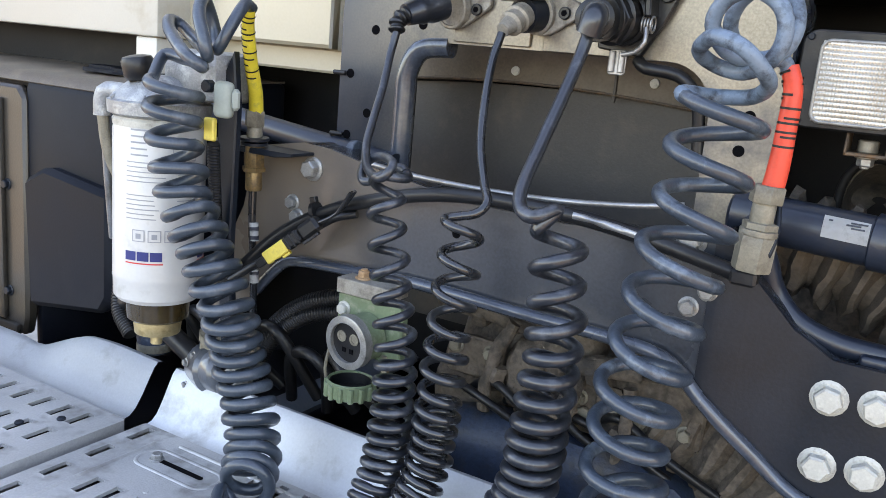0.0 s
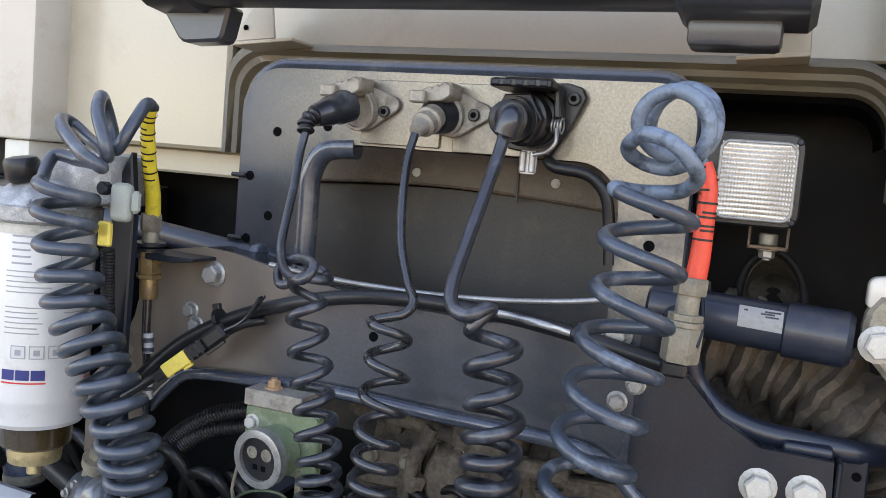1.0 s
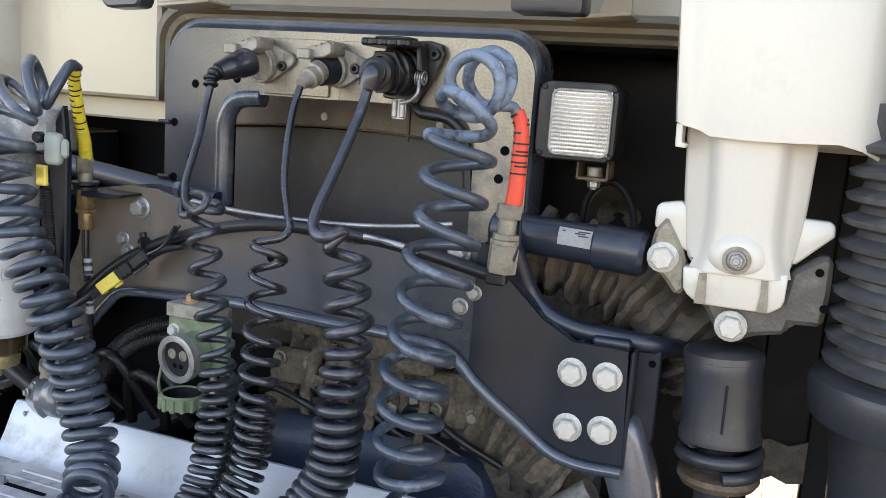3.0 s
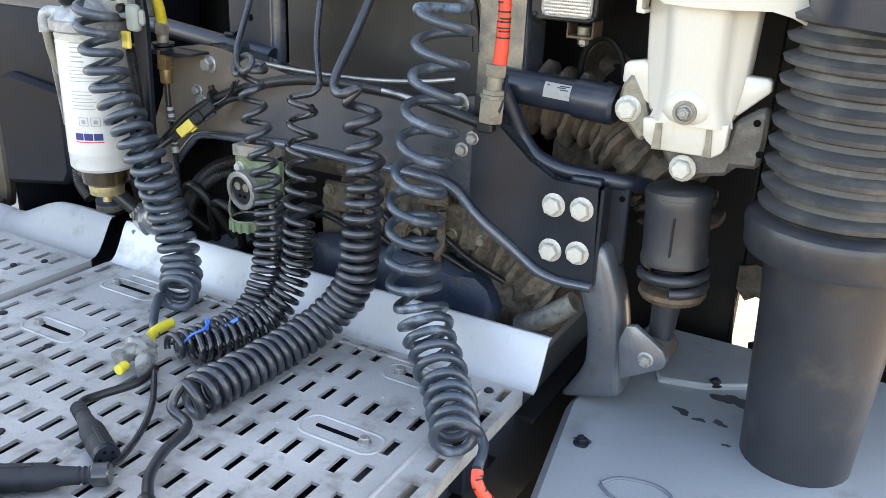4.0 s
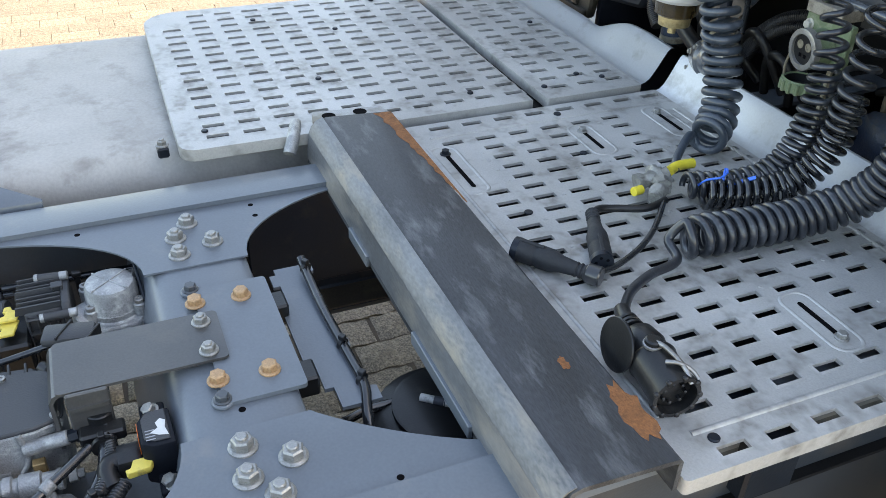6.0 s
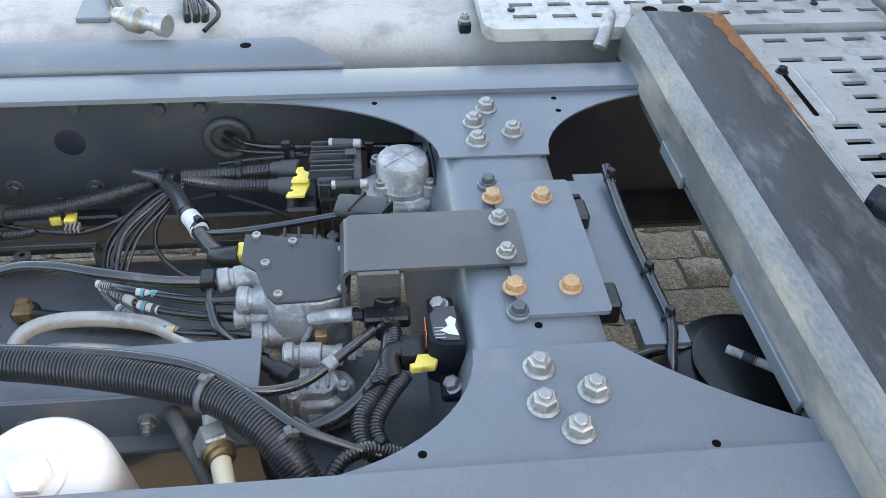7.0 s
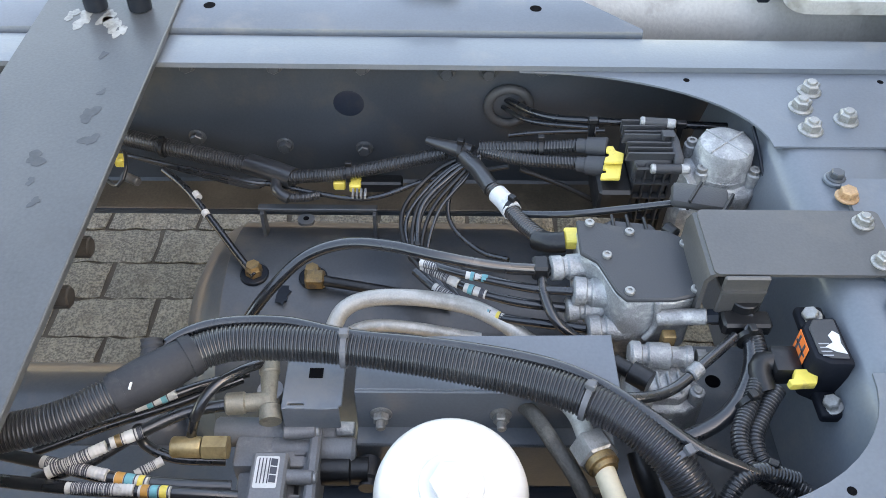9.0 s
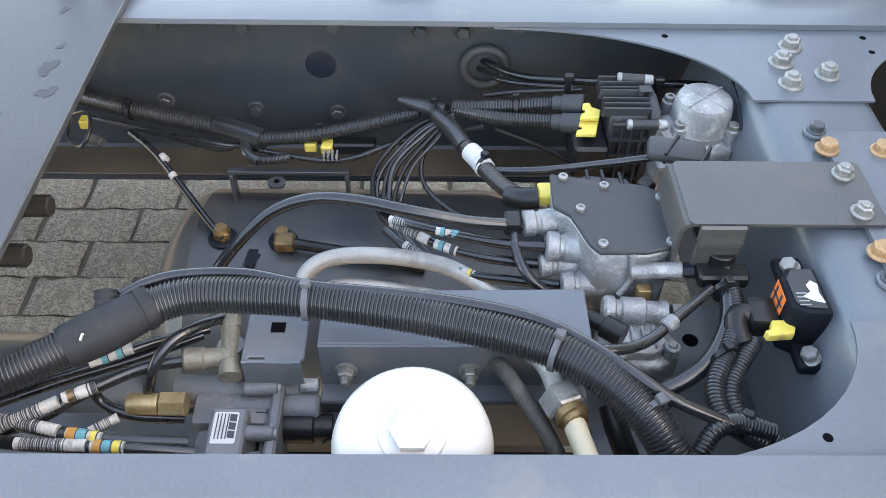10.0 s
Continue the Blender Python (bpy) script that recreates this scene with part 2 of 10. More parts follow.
COIL_CHIPPED = material("chipped_pale_blue_coil", (0.125, 0.175, 0.235), 0.48, 0.0, 0.2, 14, 0.1, 300, (0.026, 0.036, 0.052), 0.46, 60, coat=0.15)
HOLE = material("dark_open_hole", (0.004, 0.004, 0.005), 0.95, 0.0, 0.2, 20, 0.0, 300, spec=0.05)
# darker copy of the chassis paint, the rail's inside shade in its colour
RAIL_SHADE = material("shaded_rail_paint", (0.037, 0.046, 0.057), 0.45, 0.0, 0.2, 6, 0.1, 260, (0.065, 0.064, 0.062), 0.3, 9, coat=0.15, dent=0.04)
EDGE_BLUE = material("glossy_blue_black_edge", (0.045, 0.057, 0.078), 0.24, 0.1, 0.3, 12, 0.1, 260, (0.1, 0.105, 0.11), 0.3, 16, coat=0.7)
# near-black for bay parts; in slots, gaps and recess it stands for shade
BAY_BLACK = material("bay_and_shade_black", (0.0105, 0.0102, 0.0105), 0.5, 0.0, 0.3, 7, 0.1, 300, (0.02, 0.0178, 0.0155), 0.25, 9, dent=0.05, spec=0.15)
MUD_DARK = material("dark_dried_mud", (0.085, 0.069, 0.054), 0.85, 0.0, 0.5, 22, 0.8, 160, (0.02, 0.018, 0.017), 0.4, 18, dent=0.25)
SUPPORT_BLACK = material("dusty_black_support_paint", (0.034, 0.041, 0.052), 0.3, 0.0, 0.4, 6, 0.1, 260, (0.085, 0.078, 0.07), 0.36, 5, coat=0.55, dent=0.06)
# brown road dust over the plate's end beside the filter
st = SUPPORT_BLACK.node_tree
sb = st.nodes["Principled BSDF"]
where, sep, fall, wob, mud = st.nodes.new("ShaderNodeNewGeometry"), st.nodes.new("ShaderNodeSeparateXYZ"), st.nodes.new("ShaderNodeMapRange"), st.nodes.new("ShaderNodeTexNoise"), st.nodes.new("ShaderNodeMix")
mixed = st.nodes.new("ShaderNodeMath")
mixed.operation = "MULTIPLY_ADD"
mixed.inputs[1].default_value = 0.22
wob.inputs["Scale"].default_value, wob.inputs["Detail"].default_value = 9.0, 7.0
fall.inputs["From Min"].default_value, fall.inputs["From Max"].default_value = 0.04, -0.16
fall.inputs["To Max"].default_value = 0.85
mud.data_type = "RGBA"
mud.inputs["B"].default_value = (0.17, 0.138, 0.108, 1)
base_in = sb.inputs["Base Color"].links[0].from_socket
st.links.new(where.outputs["Position"], sep.inputs[0])
st.links.new(where.outputs["Position"], wob.inputs["Vector"])
st.links.new(wob.outputs["Fac"], mixed.inputs[0])
st.links.new(sep.outputs["X"], mixed.inputs[2])
st.links.new(mixed.outputs[0], fall.inputs["Value"])
st.links.new(fall.outputs[0], mud.inputs["Factor"])
st.links.new(base_in, mud.inputs["A"])
st.links.new(mud.outputs["Result"], sb.inputs["Base Color"])
SLEEVE = material("grey_white_sleeve", (0.5, 0.5, 0.485), 0.55, 0.0, 0.12, 60, 0.1, 300, (0.24, 0.24, 0.235), 0.25, 80)
CARRIER = material("worn_dark_bracket_paint", (0.056, 0.055, 0.054), 0.36, 0.0, 0.25, 7, 0.08, 300, (0.085, 0.078, 0.068), 0.3, 6, coat=0.35, dent=0.03)
STRUT_GREY = material("dusty_strut_plastic", (0.021, 0.0235, 0.029), 0.42, 0.0, 0.25, 9, 0.15, 300, (0.05, 0.046, 0.04), 0.3, 12, coat=0.15)
BLUE_MUD = material("muddy_dark_blue_casting", (0.016, 0.03, 0.058), 0.5, 0.0, 0.4, 16, 0.5, 200, (0.045, 0.04, 0.034), 0.36, 15, dent=0.3, speckle=0.6)
BOOT = material("matt_black_boot_rubber", (0.022, 0.024, 0.028), 0.62, 0.0, 0.2, 14, 0.2, 300, (0.05, 0.049, 0.047), 0.3, 24, spec=0.3)
GREY_TIE = material("faded_grey_nylon", (0.1, 0.105, 0.115), 0.5, 0.0, 0.15, 40, 0.05, 300, (0.06, 0.06, 0.062), 0.2, 50)
COVER_BLACK = material("smooth_black_cover", (0.0075, 0.0095, 0.0145), 0.55, 0.0, 0.3, 5, 0.06, 260, (0.013, 0.015, 0.02), 0.3, 7, spec=0.16, dent=0.03)
SMOKE = material("smoked_filter_bowl", (0.05, 0.032, 0.012), 0.16, 0.0, 0.3, 40, 0.02, 200, coat=0.6)


# the same block paving further out
YARD = bpy.data.materials.new("paved_yard")
YARD.use_nodes = True
yn = YARD.node_tree
yb = yn.nodes["Principled BSDF"]
yb.inputs["Roughness"].default_value = 0.9
yc, ym, yk = [yn.nodes.new("ShaderNode" + k) for k in ("TexCoord", "Mapping", "TexBrick")]
yz = yn.nodes.new("ShaderNodeTexNoise")
yz.inputs["Scale"].default_value, yz.inputs["Detail"].default_value = 1.3, 8.0
yk.inputs["Color1"].default_value, yk.inputs["Color2"].default_value, yk.inputs["Mortar"].default_value = (0.185, 0.15, 0.108, 1), (0.165, 0.133, 0.096, 1), (0.11, 0.087, 0.062, 1)
yk.inputs["Scale"].default_value, yk.inputs["Mortar Size"].default_value = 2.04, 0.007
ym.inputs["Rotation"].default_value = (0, 0, radians(90))
yv = yn.nodes.new("ShaderNodeMix")
yv.data_type, yv.blend_type = "RGBA", "MULTIPLY"
yv.inputs["Factor"].default_value = 0.35
for a, b in ((yc.outputs["Object"], ym.inputs["Vector"]), (ym.outputs[0], yk.inputs["Vector"]), (yc.outputs["Object"], yz.inputs["Vector"]), (yk.outputs["Color"], yv.inputs["A"]), (yz.outputs["Fac"], yv.inputs["B"]), (yv.outputs["Result"], yb.inputs["Base Color"])):
    yn.links.new(a, b)


# ---- mesh helpers ----
def where(ob):
    p = Vector((0, 0, 0))
    while ob:
        p, ob = p + ob.location, ob.parent
    return p


def thing(name, at, label, category, group="", kind=""):
    ob = new(name)
    ob.empty_display_size = 0.02
    ob.location = at
    return tagged(ob, label, category, group, kind)


def finish(bm, name, mat, sharp=35):
    me = bpy.data.meshes.new(name)
    bmesh.ops.recalc_face_normals(bm, faces=bm.faces[:])
    bm.to_mesh(me)
    bm.free()
    me.materials.append(mat)
    me.polygons.foreach_set("use_smooth", [True] * len(me.polygons))
    me.set_sharp_from_angle(angle=radians(sharp))
    return me


def part(name, bm, mat, parent=None, label="", sharp=35):
    """Link a bmesh, given in world metres, as one mesh under parent."""
    if parent:
        bmesh.ops.translate(bm, verts=bm.verts[:], vec=-where(parent))
    ob = new(name, finish(bm, name, mat, sharp))
    ob.parent = parent
    return tagged(ob, label)


def solid(name, bm, mat, label, category, group="", kind="", sharp=35):
    """A thing of one mesh, given in world metres."""
    return tagged(part(name, bm, mat, None, "", sharp), label, category, group, kind)


def box(x0, x1, y0, y1, z0, z1, bevel=0.002, bm=None, m=None, seg=1):
    bm = bm or bmesh.new()
    c = bmesh.new()
    bmesh.ops.create_cube(c, size=1, matrix=Matrix.Translation(((x0 + x1) / 2, (y0 + y1) / 2, (z0 + z1) / 2)) @ Matrix.Diagonal((abs(x1 - x0), abs(y1 - y0), abs(z1 - z0), 1)))
    if bevel:
        bmesh.ops.bevel(c, geom=c.edges[:], offset=bevel, segments=seg, affect="EDGES", profile=0.5)
    return merge(bm, c, m)


def merge(bm, c, m=None):
    if m is not None:
        bmesh.ops.transform(c, matrix=m, verts=c.verts[:])
    me = bpy.data.meshes.new("tmp")
    c.to_mesh(me)
    c.free()
    bm.from_mesh(me)
    bpy.data.meshes.remove(me)
    return bm


def axis_frame(p, way):
    """A matrix whose z axis runs along way, at p."""
    w = Vector(way).normalized()
    return Matrix.Translation(p) @ w.to_track_quat("Z", "Y").to_matrix().to_4x4()


def lathe(p0, p1, profile, seg=20, bm=None):
    """A turned body round the line p0 to p1; profile: rows of (metres along, radius)."""
    bm = bm or bmesh.new()
    m = axis_frame(p0, Vector(p1) - Vector(p0))
    rings = []
    for h, r in profile:
        rings.append([bm.verts.new(m @ Vector((r * math.cos(2 * math.pi * k / seg), r * math.sin(2 * math.pi * k / seg), h))) for k in range(seg)])
    for a, b in zip(rings, rings[1:]):
        for k in range(seg):
            bm.faces.new((a[k], a[(k + 1) % seg], b[(k + 1) % seg], b[k]))
    bm.faces.new(rings[0][::-1])
    bm.faces.new(rings[-1])
    return bm


def rod(p0, p1, r, seg=16, bevel=0.0015, bm=None):
    d = (Vector(p1) - Vector(p0)).length
    e = min(bevel, r * 0.4, d * 0.3)
    return lathe(p0, p1, ((0, r - e), (e, r), (d - e, r), (d, r - e)), seg, bm)


def smooth_line(points, step=0.008):
    """Catmull-Rom through the points, in short steps."""
    P = [Vector(p) for p in points]
    P = [P[0] * 2 - P[1]] + P + [P[-1] * 2 - P[-2]]
    out = []
    for a, b, c, d in zip(P, P[1:], P[2:], P[3:]):
        n = max(2, int((c - b).length / step))
        for k in range(n):
            t = k / n
            out.append(0.5 * (2 * b + (c - a) * t + (2 * a - 5 * b + 4 * c - d) * t * t + (3 * b - a - 3 * c + d) * t ** 3))
    return out + [P[-2]]


def sweep(line, radius, seg=10, bm=None):
    """A tube along a dense line; radius: one number, or one for each point."""
    bm = bm or bmesh.new()
    seg = max(seg, 11)
    n = len(line)
    rad = [radius] * n if isinstance(radius, (int, float)) else radius
    tang = [(line[min(i + 1, n - 1)] - line[max(i - 1, 0)]).normalized() for i in range(n)]
    side = tang[0].orthogonal().normalized()
    rings = []
    for p, t, r in zip(line, tang, rad):
        side = (side - t * side.dot(t)).normalized()
        up = t.cross(side)
        rings.append([bm.verts.new(p + r * (side * math.cos(2 * math.pi * k / seg) + up * math.sin(2 * math.pi * k / seg))) for k in range(seg)])
    for a, b in zip(rings, rings[1:]):
        for k in range(seg):
            bm.faces.new((a[k], a[(k + 1) % seg], b[(k + 1) % seg], b[k]))
    bm.faces.new(rings[0][::-1])
    bm.faces.new(rings[-1])
    return bm


def cable(points, r, seg=9, step=0.01, bm=None):
    return sweep(smooth_line(points, step), r, seg, bm)


def corrugated(points, r, pitch=0.005, depth=0.0016, seg=14, bm=None):
    """A ribbed hose."""
    line = smooth_line(points, pitch / 4)
    dist, rad, acc = 0.0, [], []
    for i, p in enumerate(line):
        dist += (p - line[i - 1]).length if i else 0
        acc.append(dist)
    fine, n = [], int(dist / (pitch / 4))
    j = 0
    for k in range(n + 1):
        d = dist * k / n
        while j < len(acc) - 2 and acc[j + 1] < d:
            j += 1
        f = (d - acc[j]) / max(1e-9, acc[j + 1] - acc[j])
        fine.append(line[j].lerp(line[j + 1], min(1, f)))
        rad.append(r - depth * (0, 0.1, 1, 0.9)[k % 4])
    return sweep(fine, rad, seg, bm)


def coil(knots, wire, seg=8, per_turn=20, phase=0.0, hand=1):
    """A coiled lead: knots are rows of (x, y, z, coil radius, turns so far); it starts and ends with the points of lead and tail."""
    P = [Vector(k[:3]) for k in knots]
    centre = smooth_line(P, 0.004)
    at = []
    j, acc, total = 0, [0.0], 0.0
    for a, b in zip(centre, centre[1:]):
        total += (b - a).length
        acc.append(total)
    marks = []
    for k in P:
        marks.append(min(range(len(centre)), key=lambda i: (centre[i] - k).length))
    line = []
    tang = [(centre[min(i + 1, len(centre) - 1)] - centre[max(i - 1, 0)]).normalized() for i in range(len(centre))]
    side = tang[0].orthogonal().normalized()
    sides = []
    for t in tang:
        side = (side - t * side.dot(t)).normalized()
        sides.append(side)
    for s in range(len(knots) - 1):
        i0, i1 = marks[s], marks[s + 1]
        n = max(2, int((knots[s + 1][4] - knots[s][4]) * per_turn))
        for k in range(n):
            f = k / n
            d = acc[i0] + (acc[i1] - acc[i0]) * f
            while j < len(acc) - 2 and acc[j + 1] < d:
                j += 1
            g = (d - acc[j]) / max(1e-9, acc[j + 1] - acc[j])
            p = centre[j].lerp(centre[j + 1], min(1, max(0, g)))
            a = phase + hand * 2 * math.pi * (knots[s][4] + (knots[s + 1][4] - knots[s][4]) * f)
            r = knots[s][3] + (knots[s + 1][3] - knots[s][3]) * f
            r *= 1 + 0.035 * math.sin(a * 0.37 + knots[0][0] * 9)
            line.append(p + r * (sides[j] * math.cos(a) + tang[j].cross(sides[j]) * math.sin(a)))
    return line, sweep(line, wire, seg)


def prism(outline, lo, hi, axis="z", bevel=0.0, bm=None, m=None, holes=()):
    """A plate of that outline: pairs across the two other axes, in xyz order, from lo to hi along axis."""
    bm = bm or bmesh.new()
    c = bmesh.new()
    place = {"z": lambda a, b, h: (a, b, h), "y": lambda a, b, h: (a, h, b), "x": lambda a, b, h: (h, a, b)}[axis]
    vs = [c.verts.new(place(a, b, lo)) for a, b in outline]
    f = c.faces.new(vs)
    r = bmesh.ops.extrude_face_region(c, geom=[f])
    bmesh.ops.translate(c, verts=[v for v in r["geom"] if isinstance(v, bmesh.types.BMVert)], vec=place(0, 0, hi - lo))
    if bevel:
        bmesh.ops.recalc_face_normals(c, faces=c.faces[:])
        bmesh.ops.bevel(c, geom=c.edges[:], offset=bevel, segments=1, affect="EDGES")
    return merge(bm, c, m)


def rounded(x0, x1, y0, y1, r, n=5):
    """A rectangle's outline with round corners."""
    out = []
    for cx, cy, a in ((x1 - r, y1 - r, 0), (x0 + r, y1 - r, 90), (x0 + r, y0 + r, 180), (x1 - r, y0 + r, 270)):
        for k in range(n + 1):
            t = radians(a + 90 * k / n)
            out.append((cx + r * math.cos(t), cy + r * math.sin(t)))
    return out


def rounder(bm, offset, seg=3, angle=25):
    """Round the sharp edges of a mesh."""
    bmesh.ops.recalc_face_normals(bm, faces=bm.faces[:])
    edges = [e for e in bm.edges if len(e.link_faces) == 2 and e.calc_face_angle(0) > radians(angle)]
    bmesh.ops.bevel(bm, geom=edges, offset=offset, segments=seg, affect="EDGES", profile=0.5, clamp_overlap=True)
    return bm


def loft(rows, th=0.004):
    """A pressed sheet through rows of points, th metres thick."""
    bm = bmesh.new()
    grid = [[bm.verts.new(p) for p in r] for r in rows]
    for a, b in zip(grid, grid[1:]):
        for k in range(len(a) - 1):
            bm.faces.new((a[k], a[k + 1], b[k + 1], b[k]))
    bmesh.ops.recalc_face_normals(bm, faces=bm.faces[:])
    bmesh.ops.solidify(bm, geom=bm.faces[:], thickness=th)
    return bm


BOLTS = {}


def bolt(parent, at, way=(0, 0, 1), size=0.011, mat=None, stud=True, name="bolt"):
    """A flanged hex head, size metres from its middle to a corner, that shares its mesh with its like."""
    mat = mat or ZINC
    key = (size, mat.name, stud)
    if key not in BOLTS:
        bm = bmesh.new()
        lathe((0, 0, 0), (0, 0, 1), ((0, size * 1.34), (size * 0.16, size * 1.34), (size * 0.3, size * 1.1)), 16, bm)
        lathe((0, 0, size * 0.28), (0, 0, 1), ((0, size), (size * 0.75, size), (size * 0.92, size * 0.84)), 6, bm)
        if stud:
            lathe((0, 0, size * 1.1), (0, 0, 1), ((0, size * 0.55), (size * 0.3, size * 0.55), (size * 0.4, size * 0.45)), 10, bm)
        BOLTS[key] = finish(bm, "bolt", mat, 30)
    ob = new(name, BOLTS[key])
    ob.parent = parent
    turn = Vector(way).normalized().to_track_quat("Z", "Y").to_matrix().to_4x4() @ pose(0, 0, 0, 0, 0, random.uniform(0, 60))
    ob.matrix_basis = Matrix.Translation(Vector(at) - where(parent)) @ turn
    return ob


def xz(points):
    return [(p[0], p[2]) for p in points]


def tie(parent, at, way, r, mat=None):
    """A cable tie round a lead, with its lock."""
    m = axis_frame(at, way)
    bm = lathe(m @ Vector((0, 0, -0.003)), m @ Vector((0, 0, 0.003)), ((0, r), (0, r + 0.0015), (0.006, r + 0.0015), (0.006, r)), 14)
    box(-0.004, 0.004, r, r + 0.008, -0.005, 0.005, 0.001, bm, m)
    return part("cable_tie", bm, mat or BLACK, parent)


# ---- ground ----
bm = bmesh.new()
bmesh.ops.create_grid(bm, x_segments=2, y_segments=2, size=60)
ground = solid("ground", bm, YARD, "sunlit yard of brown concrete block paving", "ground", kind="structure")
ground.location.z = -0.035

# ---- frame rails ----
RAIL_TOP = 0.95


def rail(name, s, web, inner, label):
    """A C-section rail; web and inner: how far its outside and its flange's edge lie from the middle."""
    t = 0.008
    a, b = web, inner
    ob = thing(name, (s * a, -0.6, 0.82), label, "chassis rail", "frame rails")
    zt = RAIL_TOP - 0.016
    top = [(a - 0.012, RAIL_TOP), (a - 0.004, RAIL_TOP - 0.003), (a, RAIL_TOP - 0.012), (a, zt), (a - t, zt), (a - 0.016, RAIL_TOP - t), (b, RAIL_TOP - t), (b, RAIL_TOP)]
    web_out = [(a, zt), (a, 0.677), (a - 0.004, 0.665), (a - 0.012, 0.662), (a - 0.016, 0.67), (a - t, 0.677), (a - t, zt)]
    low = [(a - 0.012, 0.662), (b, 0.662), (b, 0.662 + t), (a - 0.016, 0.67)]
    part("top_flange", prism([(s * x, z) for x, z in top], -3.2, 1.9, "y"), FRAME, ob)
    # web and bottom flange carry their shade in the paint colour
    part("web", prism([(s * x, z) for x, z in web_out], -3.2, 1.9, "y"), RAIL_SHADE, ob, "dark web with shade put into its paint")
    part("bottom_flange", prism([(s * x, z) for x, z in low], -3.2, 1.9, "y"), RAIL_SHADE, ob)
    return ob


rail_left = rail("chassis_rail", -1, 0.424, 0.343, "blue-grey painted C-section chassis rail with a tank beside it")
rail("chassis_rail", 1, 0.405, 0.322, "blue-grey painted steel C-section chassis rail")
for y, z in ((-0.502, 0.892), (-0.439, 0.892), (-0.36, 0.9), (-0.629, 0.9), (-0.76, 0.9), (-0.89, 0.9), (-0.633, 0.744), (-0.761, 0.749), (-0.9, 0.764)):
    bolt(rail_left, (-0.416, y, z), (1, 0, 0), 0.0105, FRAME_DARK, False)
part("dust_layer", box(-0.414, -0.345, -1.6, 1.0, 0.6702, 0.673, 0.001), BROWN_STRIP, rail_left, "brown dust on the lower flange")
# open hole and the grommet of the cable pass in the left web
bm = lathe((-0.4165, -0.653, 0.831), (-0.40, -0.653, 0.831), ((0, 0.024), (0.0005, 0.024), (0.001, 0.021), (0.0012, 0.0)), 24)
part("web_hole", bm, NAVY, rail_left, "shaded round hole through the web")
bm = sweep([Vector((-0.41, -0.405 + 0.032 * math.cos(a), 0.833 + 0.032 * math.sin(a))) for a in [i * math.pi / 16 for i in range(33)]], 0.0075, 10)
part("grommet", bm, RUBBER, rail_left, "black rubber grommet")
bm = lathe((-0.4155, -0.405, 0.833), (-0.40, -0.405, 0.833), ((0, 0.03), (0.0012, 0.03), (0.0014, 0.0)), 24)
part("web_hole", bm, FRAME_DARK, rail_left, "shaded round hole through the web")

# ---- angle along the left rail's outside ----
bm = prism([(-0.4275, 0.72), (-0.4275, 0.946), (-0.4295, 0.9525), (-0.434, 0.955), (-0.516, 0.955), (-0.516, 0.947), (-0.440, 0.947), (-0.4365, 0.943), (-0.4365, 0.72)], -3.0, -0.215, "y")
for v in bm.verts:
    if v.co.y > -0.3 and v.co.x < -0.45:
        v.co.y -= 0.08
angle = solid("mounting_angle", bm, FRAME, "blue-grey steel mounting angle bolted along the chassis rail", "steel angle")
for y in (-0.368, -0.86):
    bm = lathe((-0.49, y, 0.9552), (-0.49, y, 0.96), ((0, 0.009), (0.0004, 0.009), (0.0005, 0.0)), 16)
    part("hole", bm, HOLE, angle, "dark drilled hole")

# ---- mounting plate across the rails ----
bm = box(-0.62, 0.62, -1.1, -0.903, 0.952, 0.963, 0.0015)
plate = solid("mounting_plate", bm, PLATE, "worn dark grey steel plate across the rails", "steel plate")
for x, y in ((-0.465, -1.02), (-0.465, -0.955)):
    part("spacer", rod((x, y, 0.963), (x, y, 1.0), 0.017), STEEL_BLACK, plate, "black steel spacer")
    bolt(plate, (x, y, 1.0), (0, 0, 1), 0.0145, ZINC)

STAIN = material("dark_wet_stain", (0.048, 0.054, 0.062), 0.5, 0.0, 0.3, 30, 0.0, 200, (0.05, 0.055, 0.06), 0.3, 60, coat=0.0, spec=0.3)
def blob(x, y, r, seed, stretch=1.0):
    """The outline of a spill: a round lobe with bays."""
    rnd = random.Random(seed)
    ph = [rnd.uniform(0, 6.28) for _ in range(4)]
    pts = []
    for k in range(36):
        a = 2 * math.pi * k / 36
        f = 1 + 0.3 * math.sin(2 * a + ph[0]) + 0.2 * math.sin(3 * a + ph[1]) + 0.12 * math.sin(5 * a + ph[2]) + 0.07 * math.sin(9 * a + ph[3])
        pts.append((x + r * f * math.cos(a) * stretch, y + r * f * math.sin(a)))
    return pts


for k, (x, y, r) in enumerate(((-0.252, -0.953, 0.005), (-0.205, -0.955, 0.0115), (-0.153, -0.94, 0.0095), (-0.116, -0.993, 0.011), (-0.04, -0.969, 0.006), (-0.075, -0.985, 0.005), (0.06, -1.02, 0.007), (-0.34, -0.975, 0.006))):
    part("stain", prism(blob(x, y, r, 40 + k, 1.2), 0.9632, 0.9634, "z"), STAIN, plate, "dark wet stain")
for k, (x, y, r) in enumerate(((-0.432, -1.03, 0.012), (-0.44, -0.998, 0.01), (-0.42, -0.985, 0.012), (-0.445, -1.05, 0.008), (-0.4, -0.968, 0.008))):
    part("scrape", prism(blob(x, y, r, 60 + k, 1.8), 0.9632, 0.9635, "z"), TAPE, plate, "grey scraped and muddied patch")

